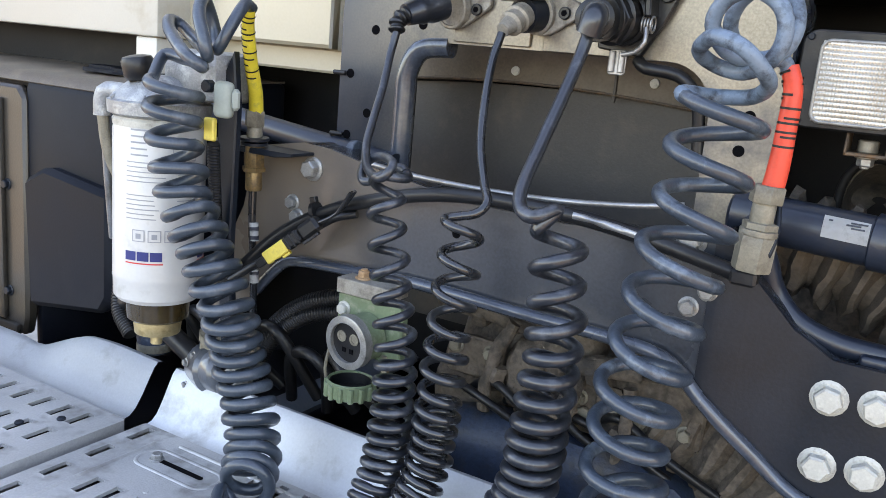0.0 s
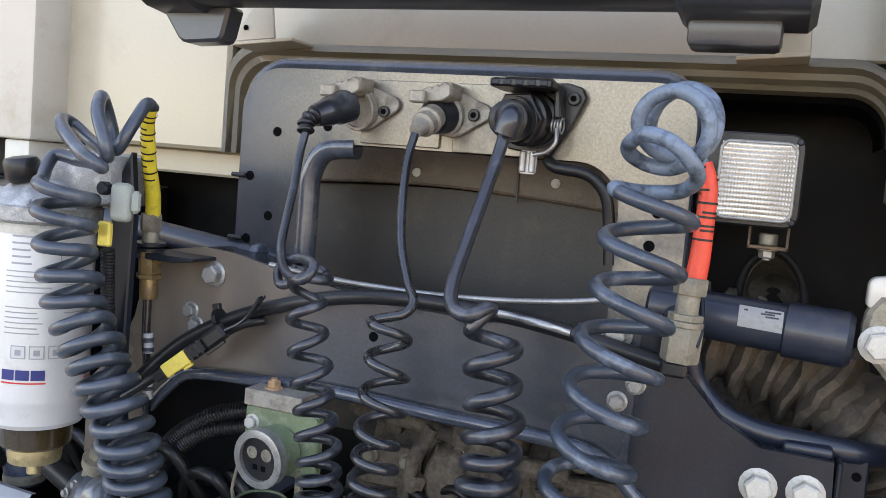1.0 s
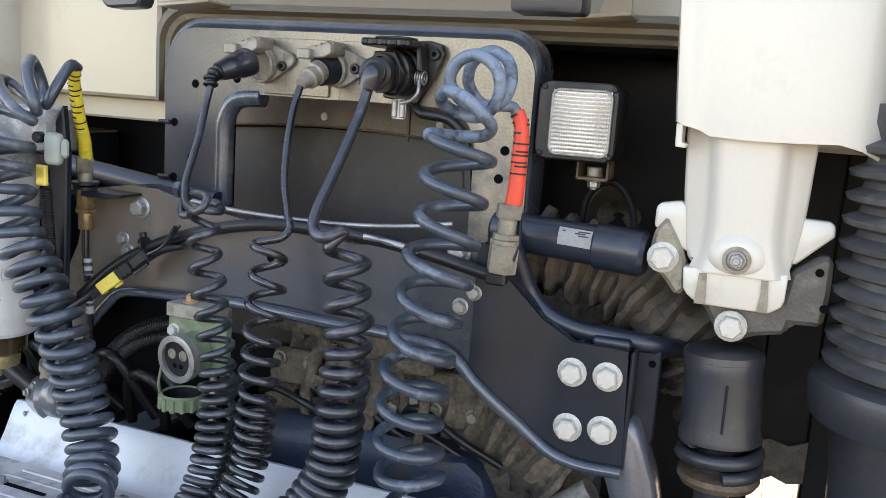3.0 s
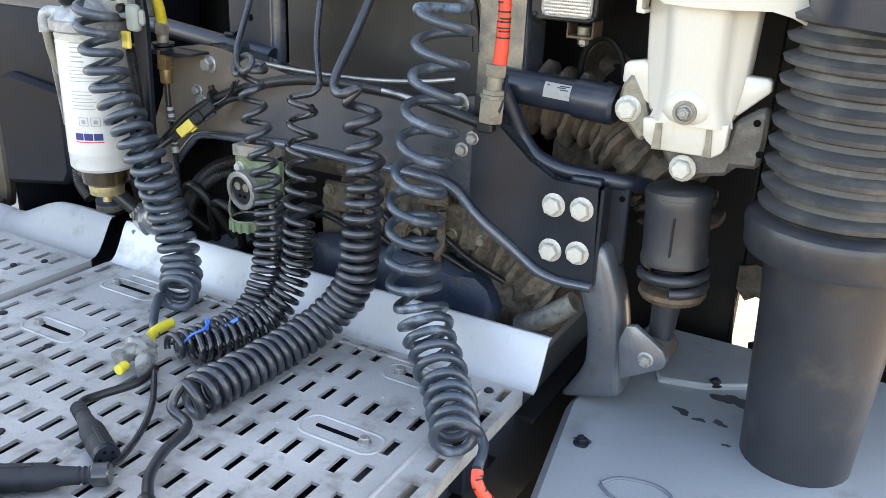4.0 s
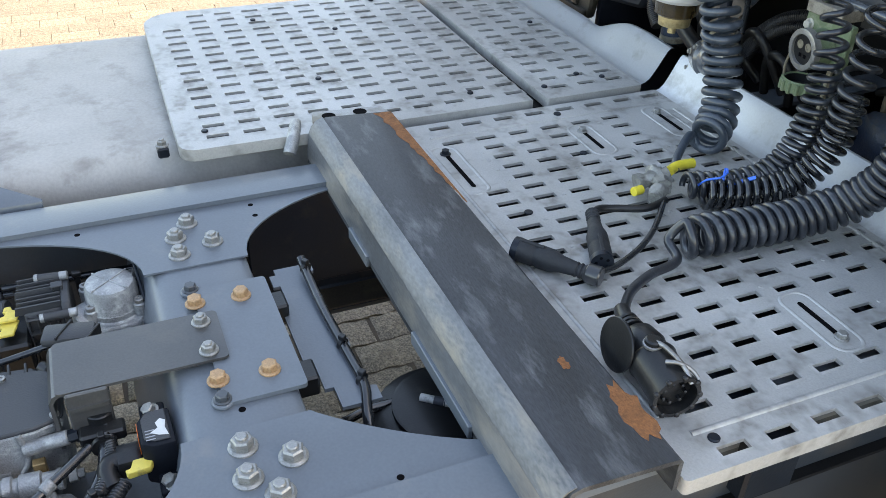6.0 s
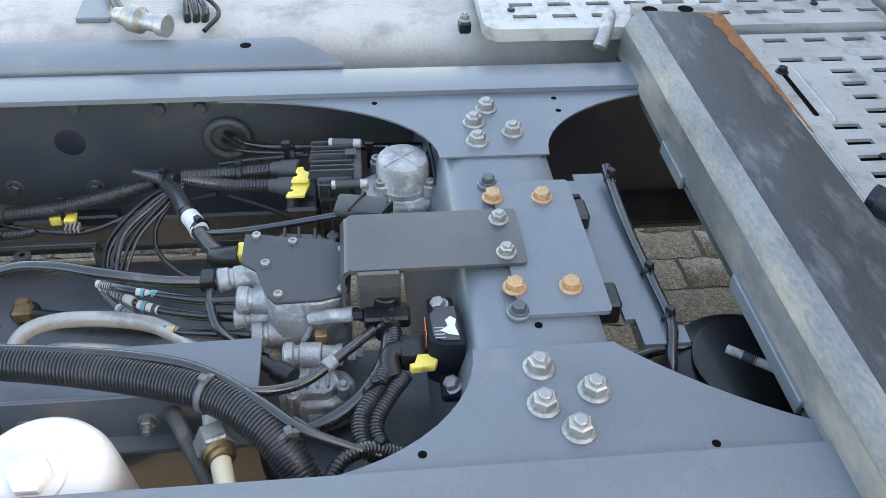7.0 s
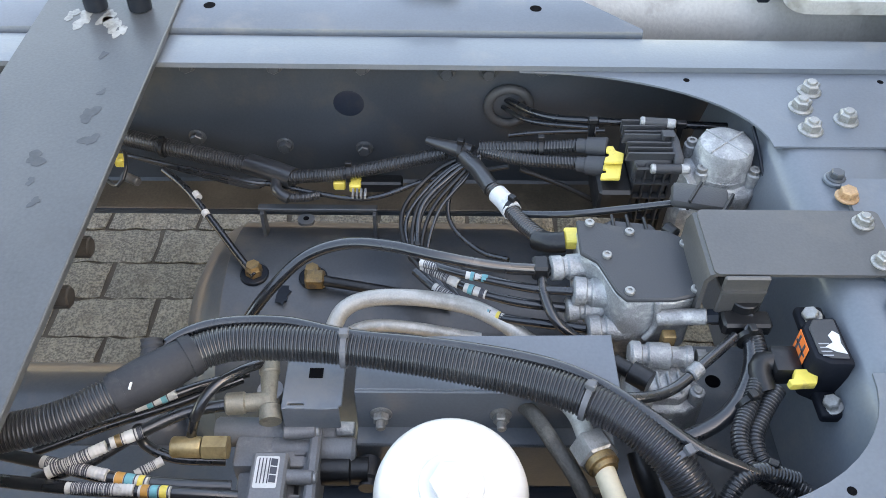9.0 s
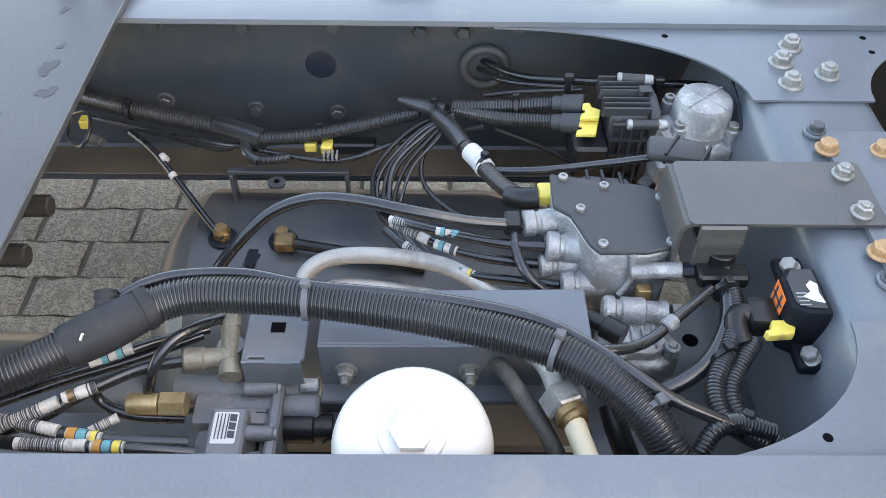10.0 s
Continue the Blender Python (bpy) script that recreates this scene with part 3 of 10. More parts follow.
# ---- cross member with its two gussets ----
cross = thing("cross_member", (0, 0, 0.75), "blue-grey pressed steel cross member between the chassis rails", "cross member")
prof = [(-0.135, 0.70), (-0.094, 0.895), (-0.089, 0.914), (-0.08, 0.928), (-0.068, 0.9355), (-0.055, 0.938), (0.05, 0.938), (0.062, 0.932), (0.066, 0.918), (0.066, 0.70), (0.06, 0.70), (0.06, 0.916), (0.05, 0.931), (-0.057, 0.931), (-0.076, 0.924), (-0.087, 0.9), (-0.128, 0.70)]
bm = prism(prof, -0.395, 0.39, "x")
part("beam", bm, FRAME, cross)


def gusset(s, seam, edge, y_back, y_front, power=1.0):
    """A flat plate that widens along arcs from the cross member to the rail."""
    n = 14
    arc = [(math.sin(math.pi / 2 * k / n), 1 - math.cos(math.pi / 2 * k / n)) for k in range(n + 1)]
    pts = [(seam + (edge - seam) * a, -0.087 + (y_back + 0.087) * b) for a, b in arc]
    pts += [(edge + 0.05, y_back), (edge + 0.05, y_front)]
    pts += [(seam + (edge - seam) * a ** power, 0.065 + (y_front - 0.065) * b ** (1 / power)) for a, b in arc[::-1]]
    return prism([(s * x, y) for x, y in pts], 0.9385, 0.9415, "z")


part("gusset", gusset(-1, 0.18, 0.343, -0.40, 0.33), FRAME, cross)
part("gusset", gusset(1, 0.173, 0.325, -0.30, 0.38, 1.35), FRAME, cross)
Z = 0.9415
for x, y in ((-0.3, -0.007), (-0.262, -0.03), (-0.235, 0.022), (-0.214, -0.031)):
    bolt(cross, (x, y, Z), (0, 0, 1), 0.0122, ZINC)
for x, y in ((0.204, -0.022), (0.285, 0.002), (0.252, -0.026), (0.238, 0.028)):
    bolt(cross, (x, y, Z), (0, 0, 1), 0.013, ZINC)
for x, y in ((-0.325, -0.17), (-0.325, 0.1), (-0.29, 0.1), (0.14, -0.01), (0.3, -0.15), (0.31, 0.13)):
    bm = lathe((x, y, Z - 0.0004 if abs(x) > 0.2 else 0.938), (x, y, 1), ((0, 0.0045), (0.0006, 0.0045), (0.0007, 0.0)), 12)
    part("hole", bm, HOLE, cross, "dark drilled hole")
# doubler plate with the front hanger
bm = prism(rounded(-0.115, 0.13, -0.028, 0.075, 0.006), 0.9385, 0.9445, "z")
part("doubler_plate", bm, FRAME, cross)
for x, y in ((-0.081, -0.029), (-0.078, 0.034), (0.086, -0.028), (0.089, 0.036)):
    bolt(cross, (x, y, 0.9445), (0, 0, 1), 0.0105, BRONZE, False)
for x, y in ((-0.117, -0.03), (0.121, -0.029)):
    part("boss", rod((x, y, 0.938), (x, y, 0.944), 0.014), FRAME, cross)
    bolt(cross, (x, y, 0.944), (0, 0, 1), 0.0085, FRAME_DARK, False)
bm = prism([(-0.175, 0.1), (-0.16, 0.1), (-0.16, 0.09), (-0.13, 0.09), (-0.13, 0.1), (-0.08, 0.1), (-0.07, 0.088), (0.08, 0.088), (0.085, 0.1), (0.11, 0.1), (0.11, 0.112), (0.15, 0.112), (0.15, 0.165), (0.125, 0.165), (0.12, 0.15), (0.04, 0.15), (0.036, 0.158), (0.02, 0.158), (0.016, 0.15), (-0.15, 0.15), (-0.155, 0.158), (-0.175, 0.158)], 0.902, 0.908, "z")
hanger = solid("hanger_bracket", bm, FRAME, "blue-grey notched steel hanger bracket ahead of the cross member", "bracket")
for x in (-0.075, 0.085):
    part("spacer_block", box(x - 0.02, x + 0.02, 0.066, 0.096, 0.895, 0.928, 0.003), BLACK, cross, "black rubber spacer block")

# ---- black bracket plate on the cross member ----
bm = prism(rounded(-0.052, 0.05, -0.215, -0.006, 0.007), 0.9455, 0.9495, "z")
carrier = solid("valve_bracket", bm, CARRIER, "matt black sheet-steel valve bracket on the cross member", "bracket")
bm = prism([(-0.212, 0.948), (-0.219, 0.945), (-0.224, 0.936), (-0.224, 0.86), (-0.219, 0.86), (-0.219, 0.934), (-0.215, 0.941), (-0.21, 0.944)], -0.05, 0.048, "x")
part("flange", bm, CARRIER, carrier)
bm = prism(rounded(0.02, 0.06, -0.205, -0.155, 0.006), 0.925, 0.93, "z")
box(0.05, 0.056, -0.205, -0.155, 0.87, 0.949, 0.002, bm)
part("tab", bm, CARRIER, carrier)
bolt(carrier, (-0.031, -0.029, 0.9495), (0, 0, 1), 0.0095, ZINC)
bolt(carrier, (0.031, -0.029, 0.9495), (0, 0, 1), 0.0095, ZINC)

# ---- bar across the frame behind the catwalk ----
prof = [(0.236, 0.926), (0.24, 0.938), (0.246, 0.985), (0.262, 1.006), (0.275, 1.010), (0.392, 1.004), (0.398, 0.998), (0.398, 0.955), (0.392, 0.955), (0.392, 0.996), (0.386, 0.998), (0.276, 1.003), (0.266, 1.0), (0.252, 0.982), (0.246, 0.938), (0.244, 0.926)]
BAR = material("worn_bar_paint", (0.034, 0.036, 0.04), 0.47, 0.0, 0.55, 9, 0.35, 240, (0.125, 0.13, 0.135), 0.3, 17, stretch=(0.45, 1.5, 1), coat=0.12, dent=0.08, spec=0.4)
bm = prism(prof, -0.47, 0.445, "x")
bar = solid("guide_bar", bm, BAR, "bent steel bar across the frame, grey paint scuffed and rusting", "steel bar")
bm = prism([(-0.471, 0.25), (-0.471, 0.397), (-0.5, 0.39), (-0.515, 0.26)], 0.997, 1.003, "z", 0.001)
part("end_tab", bm, BARE, bar, "scraped bare metal end tab")
for y in (0.285, 0.345):
    bm = lathe((-0.488, y, 1.0032), (-0.488, y, 1.1), ((0, 0.013), (0.0003, 0.013), (0.0004, 0.0)), 16)
    part("hole", bm, HOLE, bar, "dark drilled hole")
for x0, x1 in ((-0.2, -0.11), (0.08, 0.27)):
    part("foot_flange", box(x0, x1, 0.23, 0.236, 0.924, 0.944, 0.001), FRAME, bar)
REAR = material("scuffed_blue_grey_steel", (0.115, 0.123, 0.135), 0.42, 0.1, 0.4, 8, 0.2, 240, (0.27, 0.25, 0.22), 0.4, 9, stretch=(0.35, 1, 1), coat=0.2)
EDGE_DUST = material("dusty_worn_edge", (0.15, 0.158, 0.165), 0.5, 0.05, 0.45, 14, 0.25, 240, (0.27, 0.24, 0.195), 0.46, 15, stretch=(0.4, 1, 1))
bm = prism([(0.2345, 0.938), (0.2405, 0.984), (0.2425, 0.984), (0.2365, 0.938)], -0.468, 0.443, "x")
part("rear_face", bm, REAR, bar, "scuffed blue-grey rear face")
bm = prism([(0.2405, 0.9845), (0.2465, 0.998), (0.257, 1.008), (0.268, 1.0118), (0.268, 1.0098), (0.259, 1.0065), (0.2485, 0.997), (0.2425, 0.9845)], -0.468, 0.443, "x")
part("worn_bend", bm, EDGE_DUST, bar, "beige dusty worn bend")


def patch(name, cx, cy, z, rx, ry, mat, parent, seed, label):
    """A thin patch with a ragged rim."""
    rnd = random.Random(seed)
    n = 22
    pts = []
    for k in range(n):
        a = 2 * math.pi * k / n
        f = 0.65 + 0.5 * rnd.random()
        pts.append((cx + rx * f * math.cos(a), cy + ry * f * math.sin(a)))
    return part(name, prism(pts, z, z + 0.0006, "z"), mat, parent, label)


rr = random.Random(17)
ragged = [(-0.466 + 0.35 * k / 26, 0.362 + 0.034 * (k / 26) ** 0.55 + rr.uniform(-0.006, 0.005) * (1 - k / 30)) for k in range(27)]
bm = prism(ragged + [(-0.114, 0.3975), (-0.466, 0.398)], 1.0045, 1.0055, "z")
part("rust_edge", bm, RUST, bar, "orange rust along the edge")
patch("rust_spot", 0.37, 0.385, 1.0048, 0.05, 0.018, RUST, bar, 3, "orange rust spot")
patch("rust_spot", 0.27, 0.35, 1.0065, 0.012, 0.006, RUST, bar, 5, "orange rust spot")


# ---- catwalk plates ----
def slotted(outline, rect, xs, ys, w, l, skip, z, th=0.004, rim=0.022):
    """A tread plate with a grid of real slots, a rim of that outline turned down, and th metres thick."""
    x0, x1, y0, y1 = rect
    gx = [x0] + [v for x in xs for v in (x - w / 2, x + w / 2)] + [x1]
    gy = [y0] + [v for y in ys for v in (y - l / 2, y + l / 2)] + [y1]
    bm = bmesh.new()
    top = [[bm.verts.new((x, y, z)) for y in gy] for x in gx]
    low = [[bm.verts.new((x, y, z - th)) for y in gy] for x in gx]
    nx, ny = len(gx) - 1, len(gy) - 1
    full = [[not (i % 2 and j % 2 and not skip((gx[i] + gx[i + 1]) / 2, (gy[j] + gy[j + 1]) / 2)) for j in range(ny)] for i in range(nx)]
    for i in range(nx):
        for j in range(ny):
            q = ((i, j), (i + 1, j), (i + 1, j + 1), (i, j + 1))
            if full[i][j]:
                bm.faces.new([top[a][b] for a, b in q])
                bm.faces.new([low[a][b] for a, b in q[::-1]])
            else:
                for (a, b), (c, d) in zip(q, q[1:] + q[:1]):
                    bm.faces.new((top[a][b], top[c][d], low[c][d], low[a][b]))
                # pressed rim round the slot
                xa, xb, ya, yb2 = gx[i], gx[i + 1], gy[j], gy[j + 1]
                e, h = 0.0042, 0.0012
                inner = [bm.verts.new((x, y, z + h)) for x, y in ((xa, ya), (xb, ya), (xb, yb2), (xa, yb2))]
                outer = [bm.verts.new((x, y, z + 0.0001)) for x, y in ((xa - e, ya - e), (xb + e, ya - e), (xb + e, yb2 + e), (xa - e, yb2 + e))]
                hole = [bm.verts.new((x, y, z - 0.0002)) for x, y in ((xa, ya), (xb, ya), (xb, yb2), (xa, yb2))]
                for k in range(4):
                    n = (k + 1) % 4
                    bm.faces.new((outer[k], outer[n], inner[n], inner[k]))
                    bm.faces.new((inner[k], inner[n], hole[n], hole[k]))
    ring = []
    for x, y in outline:
        inner = (min(max(x, x0), x1), min(max(y, y0), y1))
        ring.append((bm.verts.new((x * 0.994 + inner[0] * 0.006, y * 0.994 + inner[1] * 0.006, z)), bm.verts.new((x, y, z - 0.003)), bm.verts.new((x, y, z - rim)), bm.verts.new((*inner, z))))
    for a, b in zip(ring, ring[1:] + ring[:1]):
        for k in (0, 1):
            bm.faces.new((a[k], b[k], b[k + 1], a[k + 1]))
        if (a[3].co - b[3].co).length > 1e-6:
            bm.faces.new((a[3], b[3], b[0], a[0]))
        else:
            bm.faces.new((a[3], b[0], a[0]))
    return bm


def lip(x0, x1, y0, z, shape, th=0.004, wave=0.0):
    """The upturned front edge of a tread plate; shape: rows of (metres ahead, metres up)."""
    outline = [(y0 + a, z + b) for a, b in shape] + [(y0 + a + th * 0.7, z + b - th) for a, b in shape[::-1]]
    return prism(outline, x0, x1, "x")


LIP = ((0, 0), (0.008, 0.002), (0.017, 0.010), (0.028, 0.028), (0.04, 0.052), (0.047, 0.065), (0.053, 0.071), (0.06, 0.07))
walk_main = thing("catwalk", (0, 0.7, 0.95), "dusty aluminium catwalk plate with slots and an upturned lip", "catwalk", "catwalk plates")
CW = 0.972
adjust = ((-0.27, 0.453, 0.13), (0.285, 0.743, 0.085), (-0.315, 0.92, 0.09), (-0.295, 0.735, 0.08), (0.29, 0.93, 0.06))


def no_slot(x, y):
    if any(abs(x - ax) < al / 2 + 0.03 and abs(y - ay) < 0.05 for ax, ay, al in adjust):
        return True
    return 0.375 < abs(x) < 0.42 and y > 0.44


xs = [-0.43] + [0.0168 + 0.0382 * k for k in range(-11, 11)] + [0.43]
ys = [0.482 + 0.0675 * k for k in range(8)]
bm = slotted(rounded(-0.455, 0.452, 0.402, 0.985, 0.006), (-0.45, 0.447, 0.407, 0.984), xs, ys, 0.0135, 0.0395, no_slot, CW)
part("tread_plate", bm, ALU, walk_main)
part("lip", lip(-0.452, 0.466, 0.985, CW, LIP), ALU_LIP, walk_main, "bright upturned aluminium lip")
for ax, ay, al in adjust:
    part("adjuster_slot", prism(rounded(ax - al / 2, ax + al / 2, ay - 0.004, ay + 0.004, 0.0039), CW + 0.0002, CW + 0.0008, "z"), HOLE, walk_main, "long dark adjuster slot")
    pad = rounded(ax - al / 2 - 0.022, ax + al / 2 + 0.022, ay - 0.024, ay + 0.024, 0.02)
    part("pressed_rim", sweep([Vector((x, y, CW - 0.0032)) for x, y in pad + pad[:1]], 0.0046, 10), ALU, walk_main)
    bolt(walk_main, (ax + (al / 2 - 0.004) * (1 if ax > 0.2 and ay < 0.8 else -1), ay, CW), (0, 0, 1), 0.0075, ZINC if ay > 0.6 else STEEL_BLACK, False)
for y in (0.43, 0.965):
    part("pressed_rib", cable(((-0.36, y, CW - 0.002), (0, y, CW - 0.002), (0.36, y, CW - 0.002)), 0.0042, 6, 0.1), ALU, walk_main)
for x in (-0.395, 0.395):
    part("pressed_rib", cable(((x, 0.45, CW - 0.002), (x, 0.7, CW - 0.002), (x, 0.95, CW - 0.002)), 0.0045, 6, 0.1), ALU, walk_main)
for x, y in ((-0.414, 0.727), (0.406, 0.956), (0.41, 0.47), (-0.25, 0.69), (0.02, 0.84), (-0.1, 0.5)):
    part("rivet", rod((x, y, CW - 0.001), (x, y, CW + 0.003), 0.0075, 12), STEEL_BLACK, walk_main, "dark rivet head")
RND = random.Random(11)
for k in range(60):
    x, y = RND.uniform(-0.36, 0.36), 0.516 + 0.0675 * RND.randrange(7)
    if not no_slot(x, y):
        part("stud", rod((x, y, CW - 0.001), (x, y, CW + 0.0012), 0.0035, 8, 0.0008), ALU, walk_main)

walk_rear = thing("catwalk", (-0.85, 0.36, 0.95), "dusty aluminium catwalk plate with rounded corners over the tank", "catwalk", "catwalk plates")
CL = 0.978
xs = [-1.19 + 0.0445 * k for k in range(16)]
ys = [0.087 + 0.0665 * k for k in range(10)]
out = [(-0.478, 0.707), (-1.235, 0.717)]
for k in range(7):
    a = radians(180 + 15 * k)
    out.append((-1.155 + 0.085 * math.cos(a), 0.115 + 0.085 * math.sin(a)))
for k in range(7):
    a = radians(270 + 15 * k)
    out.append((-0.51 + 0.03 * math.cos(a), 0.045 + 0.03 * math.sin(a)))
bm = slotted(out[::-1], (-1.21, -0.5, 0.06, 0.705), xs, ys, 0.0136, 0.04, lambda x, y: x < -1.12 and y < 0.14, CL)
part("tread_plate", bm, ALU, walk_rear)
for x, y in ((-0.548, 0.068), (-0.72, 0.33), (-0.55, 0.6), (-1.0, 0.45), (-1.12, 0.28), (-1.18, 0.6)):
    part("rivet", rod((x, y, CL - 0.001), (x, y, CL + 0.004), 0.0065, 12), STEEL_BLACK, walk_rear, "dark rivet head")
walk_front = thing("catwalk", (-0.85, 0.84, 0.95), "dusty aluminium catwalk plate with an upturned wavy front lip", "catwalk", "catwalk plates")
ys = [0.79 + 0.0665 * k for k in range(3)]
bm = slotted(rounded(-1.25, -0.474, 0.738, 0.965, 0.006), (-1.245, -0.479, 0.743, 0.964), xs, ys, 0.0136, 0.04, lambda x, y: False, CL)
part("tread_plate", bm, ALU, walk_front)
bm = bmesh.new()
rows = []
for k in range(40):
    x = -1.25 + 0.772 * k / 39
    g = min(1, max(0, (x + 0.775) / 0.15))
    h = 0.42 + 0.6 * g * g * (3 - 2 * g) + 0.05 * math.exp(-((x + 0.57) / 0.06) ** 2) - 0.06 * math.exp(-((x + 0.765) / 0.03) ** 2)
    rows.append([bm.verts.new((x, 0.965 + a * (1.0 + 0.15 * h), CL + b * h * 0.98)) for a, b in LIP])
for a, b in zip(rows, rows[1:]):
    for k in range(len(LIP) - 1):
        bm.faces.new((a[k], b[k], b[k + 1], a[k + 1]))
bmesh.ops.solidify(bm, geom=bm.faces[:], thickness=0.004)
part("lip", bm, ALU_LIP, walk_front, "bright upturned aluminium lip that steps up")
for x, y in ((-0.539, 0.905), (-0.57, 0.86), (-0.53, 0.76), (-0.9, 0.92), (-1.2, 0.75)):
    part("rivet", rod((x, y, CL - 0.001), (x, y, CL + 0.004), 0.0065, 12), STEEL_BLACK, walk_front, "dark rivet head")

# two added black sheets, unseen themselves, that make the slots read as shaded
solid("catwalk_tray", box(-0.43, 0.42, 0.43, 0.97, 0.845, 0.85, 0.001), BAY_BLACK, "black sheet added to darken the catwalk's slots", "tray")
solid("rubber_mat", box(-1.2, -0.5, 0.07, 0.96, 0.9462, 0.9502, 0.001), BAY_BLACK, "black sheet added over the tank to darken the slots", "mat")

# ---- left tank under the catwalk ----
bm = box(-1.24, -0.54, -2.4, 0.98, 0.62, 0.945, 0.06, seg=4)
tank_left = solid("fuel_tank", bm, TANK_ALU, "dusty rounded aluminium fuel tank beside the chassis rail", "fuel tank")
for y in (-0.9, 0.1):
    part("strap", box(-1.243, -0.537, y, y + 0.04, 0.617, 0.949, 0.061, seg=4), TANK_ALU, tank_left, "weld band round the tank")

# ---- right box beside the frame ----
bm = prism([(0.56, 0.66), (0.545, 0.74), (0.476, 1.12), (0.5, 1.5), (1.2, 1.5), (1.2, 0.66)], 0.5, 0.895, "z", 0.012)
box_right = solid("equipment_box", bm, BOX_GREY, "smooth grey painted equipment box beside the catwalk", "box")

# ---- cab ----
cab = thing("cab", (0, 2.2, 1.5), "cream truck cab seen from behind", "truck cab")
WALL_Y = 1.33
part("rear_wall", box(-0.77, -0.425, WALL_Y, WALL_Y + 0.06, 1.53, 3.6, 0.006), CREAM, cab)
part("rear_wall", box(-0.425, 0.53, WALL_Y + 0.002, WALL_Y + 0.06, 1.70, 3.6, 0.003), CREAM, cab)
part("rear_wall", box(0.53, 0.8, WALL_Y, WALL_Y + 0.06, 1.53, 3.6, 0.006), CREAM, cab)
part("lower_panel", box(-0.76, -0.36, WALL_Y + 0.045, WALL_Y + 0.07, 1.488, 1.53, 0.004), CREAM, cab)
part("panel_clip", box(-0.385, -0.372, WALL_Y + 0.02, WALL_Y + 0.046, 1.49, 1.532, 0.003), BLACK, cab, "black clip under the wall's edge")
part("roof", box(-1.2, 1.2, WALL_Y, 3.5, 3.6, 3.66, 0.02), CREAM, cab)
part("side_wall", box(-1.24, -1.2, 1.36, 3.5, 1.1, 3.6, 0.01), CREAM, cab)
part("side_wall", box(1.2, 1.24, 1.36, 3.5, 1.1, 3.6, 0.01), CREAM, cab)
part("front_wall", box(-1.2, 1.2, 3.45, 3.5, 0.4, 3.6, 0.01), CREAM, cab)
part("floor", box(-1.2, 1.2, 1.62, 3.45, 1.0, 1.05, 0.01), STEEL_BLACK, cab)
# added dark sheet over the rail's web, in place of its shade
solid("shroud", box(-0.412, -0.404, 0.1, 0.6, 0.70, 0.938, 0.002), NAVY, "dark sheet added for the shade inside the chassis rail", "shroud")
# added sheet: hides the sunlit ground and keeps the bay dark
solid("floor_sheet", box(-1.3, 0.44, 1.07, 1.56, 0.86, 0.87, 0.002), BLACK, "black sheet added to block light from under the cab", "floor sheet")
solid("walk_beam", box(-0.44, 0.43, 0.52, 0.6, 0.86, 0.955, 0.004), STEEL_BLACK, "black steel beam under the catwalk", "beam", "catwalk beams")
solid("walk_beam", box(-0.44, 0.43, 0.84, 0.92, 0.86, 0.955, 0.004), STEEL_BLACK, "black steel beam under the catwalk", "beam", "catwalk beams")
# corner panels at both sides
part("corner_panel", box(-1.5, -0.757, 1.255, WALL_Y + 0.03, 1.522, 3.6, 0.007, seg=2), WHITE, cab, "bright ivory corner panel")
part("corner_panel_lower", box(-0.826, -0.77, 1.265, WALL_Y + 0.03, 1.42, 1.5215, 0.004, seg=2), WHITE, cab)
bottom = ((0.516, 1.165, 1.557), (0.516, 1.112, 1.557), (0.519, 1.102, 1.557), (0.528, 1.099, 1.553), (0.538, 1.1, 1.551), (0.545, 1.104, 1.549), (0.557, 1.1, 1.543), (0.6, 1.096, 1.541), (0.65, 1.096, 1.542), (0.696, 1.099, 1.544), (0.72, 1.104, 1.538), (0.74, 1.114, 1.528), (0.765, 1.135, 1.515), (0.785, 1.17, 1.515), (0.79, 1.25, 1.52))
rows = [[Vector((x - 0.075 * (z - 1.55) * (x < 0.56), y, (z0 if k == 0 else z))) for x, y, z0 in bottom] for k, z in enumerate((1.55, 1.575, 1.65, 2.2, 3.6))]
part("corner_panel", loft(rows, 0.005), WHITE, cab, "bright ivory corner panel", 50)
part("panel_hook", prism([(0.518, 1.556), (0.526, 1.556), (0.526, 1.534), (0.532, 1.532), (0.531, 1.527), (0.519, 1.528)], 1.104, 1.14, "y", 0.001), WHITE, cab)
part("side_return", box(0.79, 1.22, 1.25, WALL_Y + 0.03, 1.545, 3.6, 0.008), WHITE, cab)

# stepped rim of the recess
def arch(x0, x1, z0, z1, z2, r, y):
    pts = [(x0, z0)]
    for k in range(9):
        a = radians(180 - 90 * k / 8)
        pts.append((x0 + r + r * math.cos(a), z1 - r + r * math.sin(a)))
    for k in range(9):
        a = radians(90 - 90 * k / 8)
        pts.append((x1 - r + r * math.cos(a), z1 - r + r * math.sin(a)))
    pts.append((x1, z2))
    return [Vector((x, y, z)) for x, z in pts]


def band(a, b):
    """A strip between two lines of the same length."""
    bm = bmesh.new()
    va, vb = [bm.verts.new(p) for p in a], [bm.verts.new(p) for p in b]
    for i in range(len(a) - 1):
        bm.faces.new((va[i], va[i + 1], vb[i + 1], vb[i]))
    r = bmesh.ops.solidify(bm, geom=bm.faces[:], thickness=0.003)
    return bm


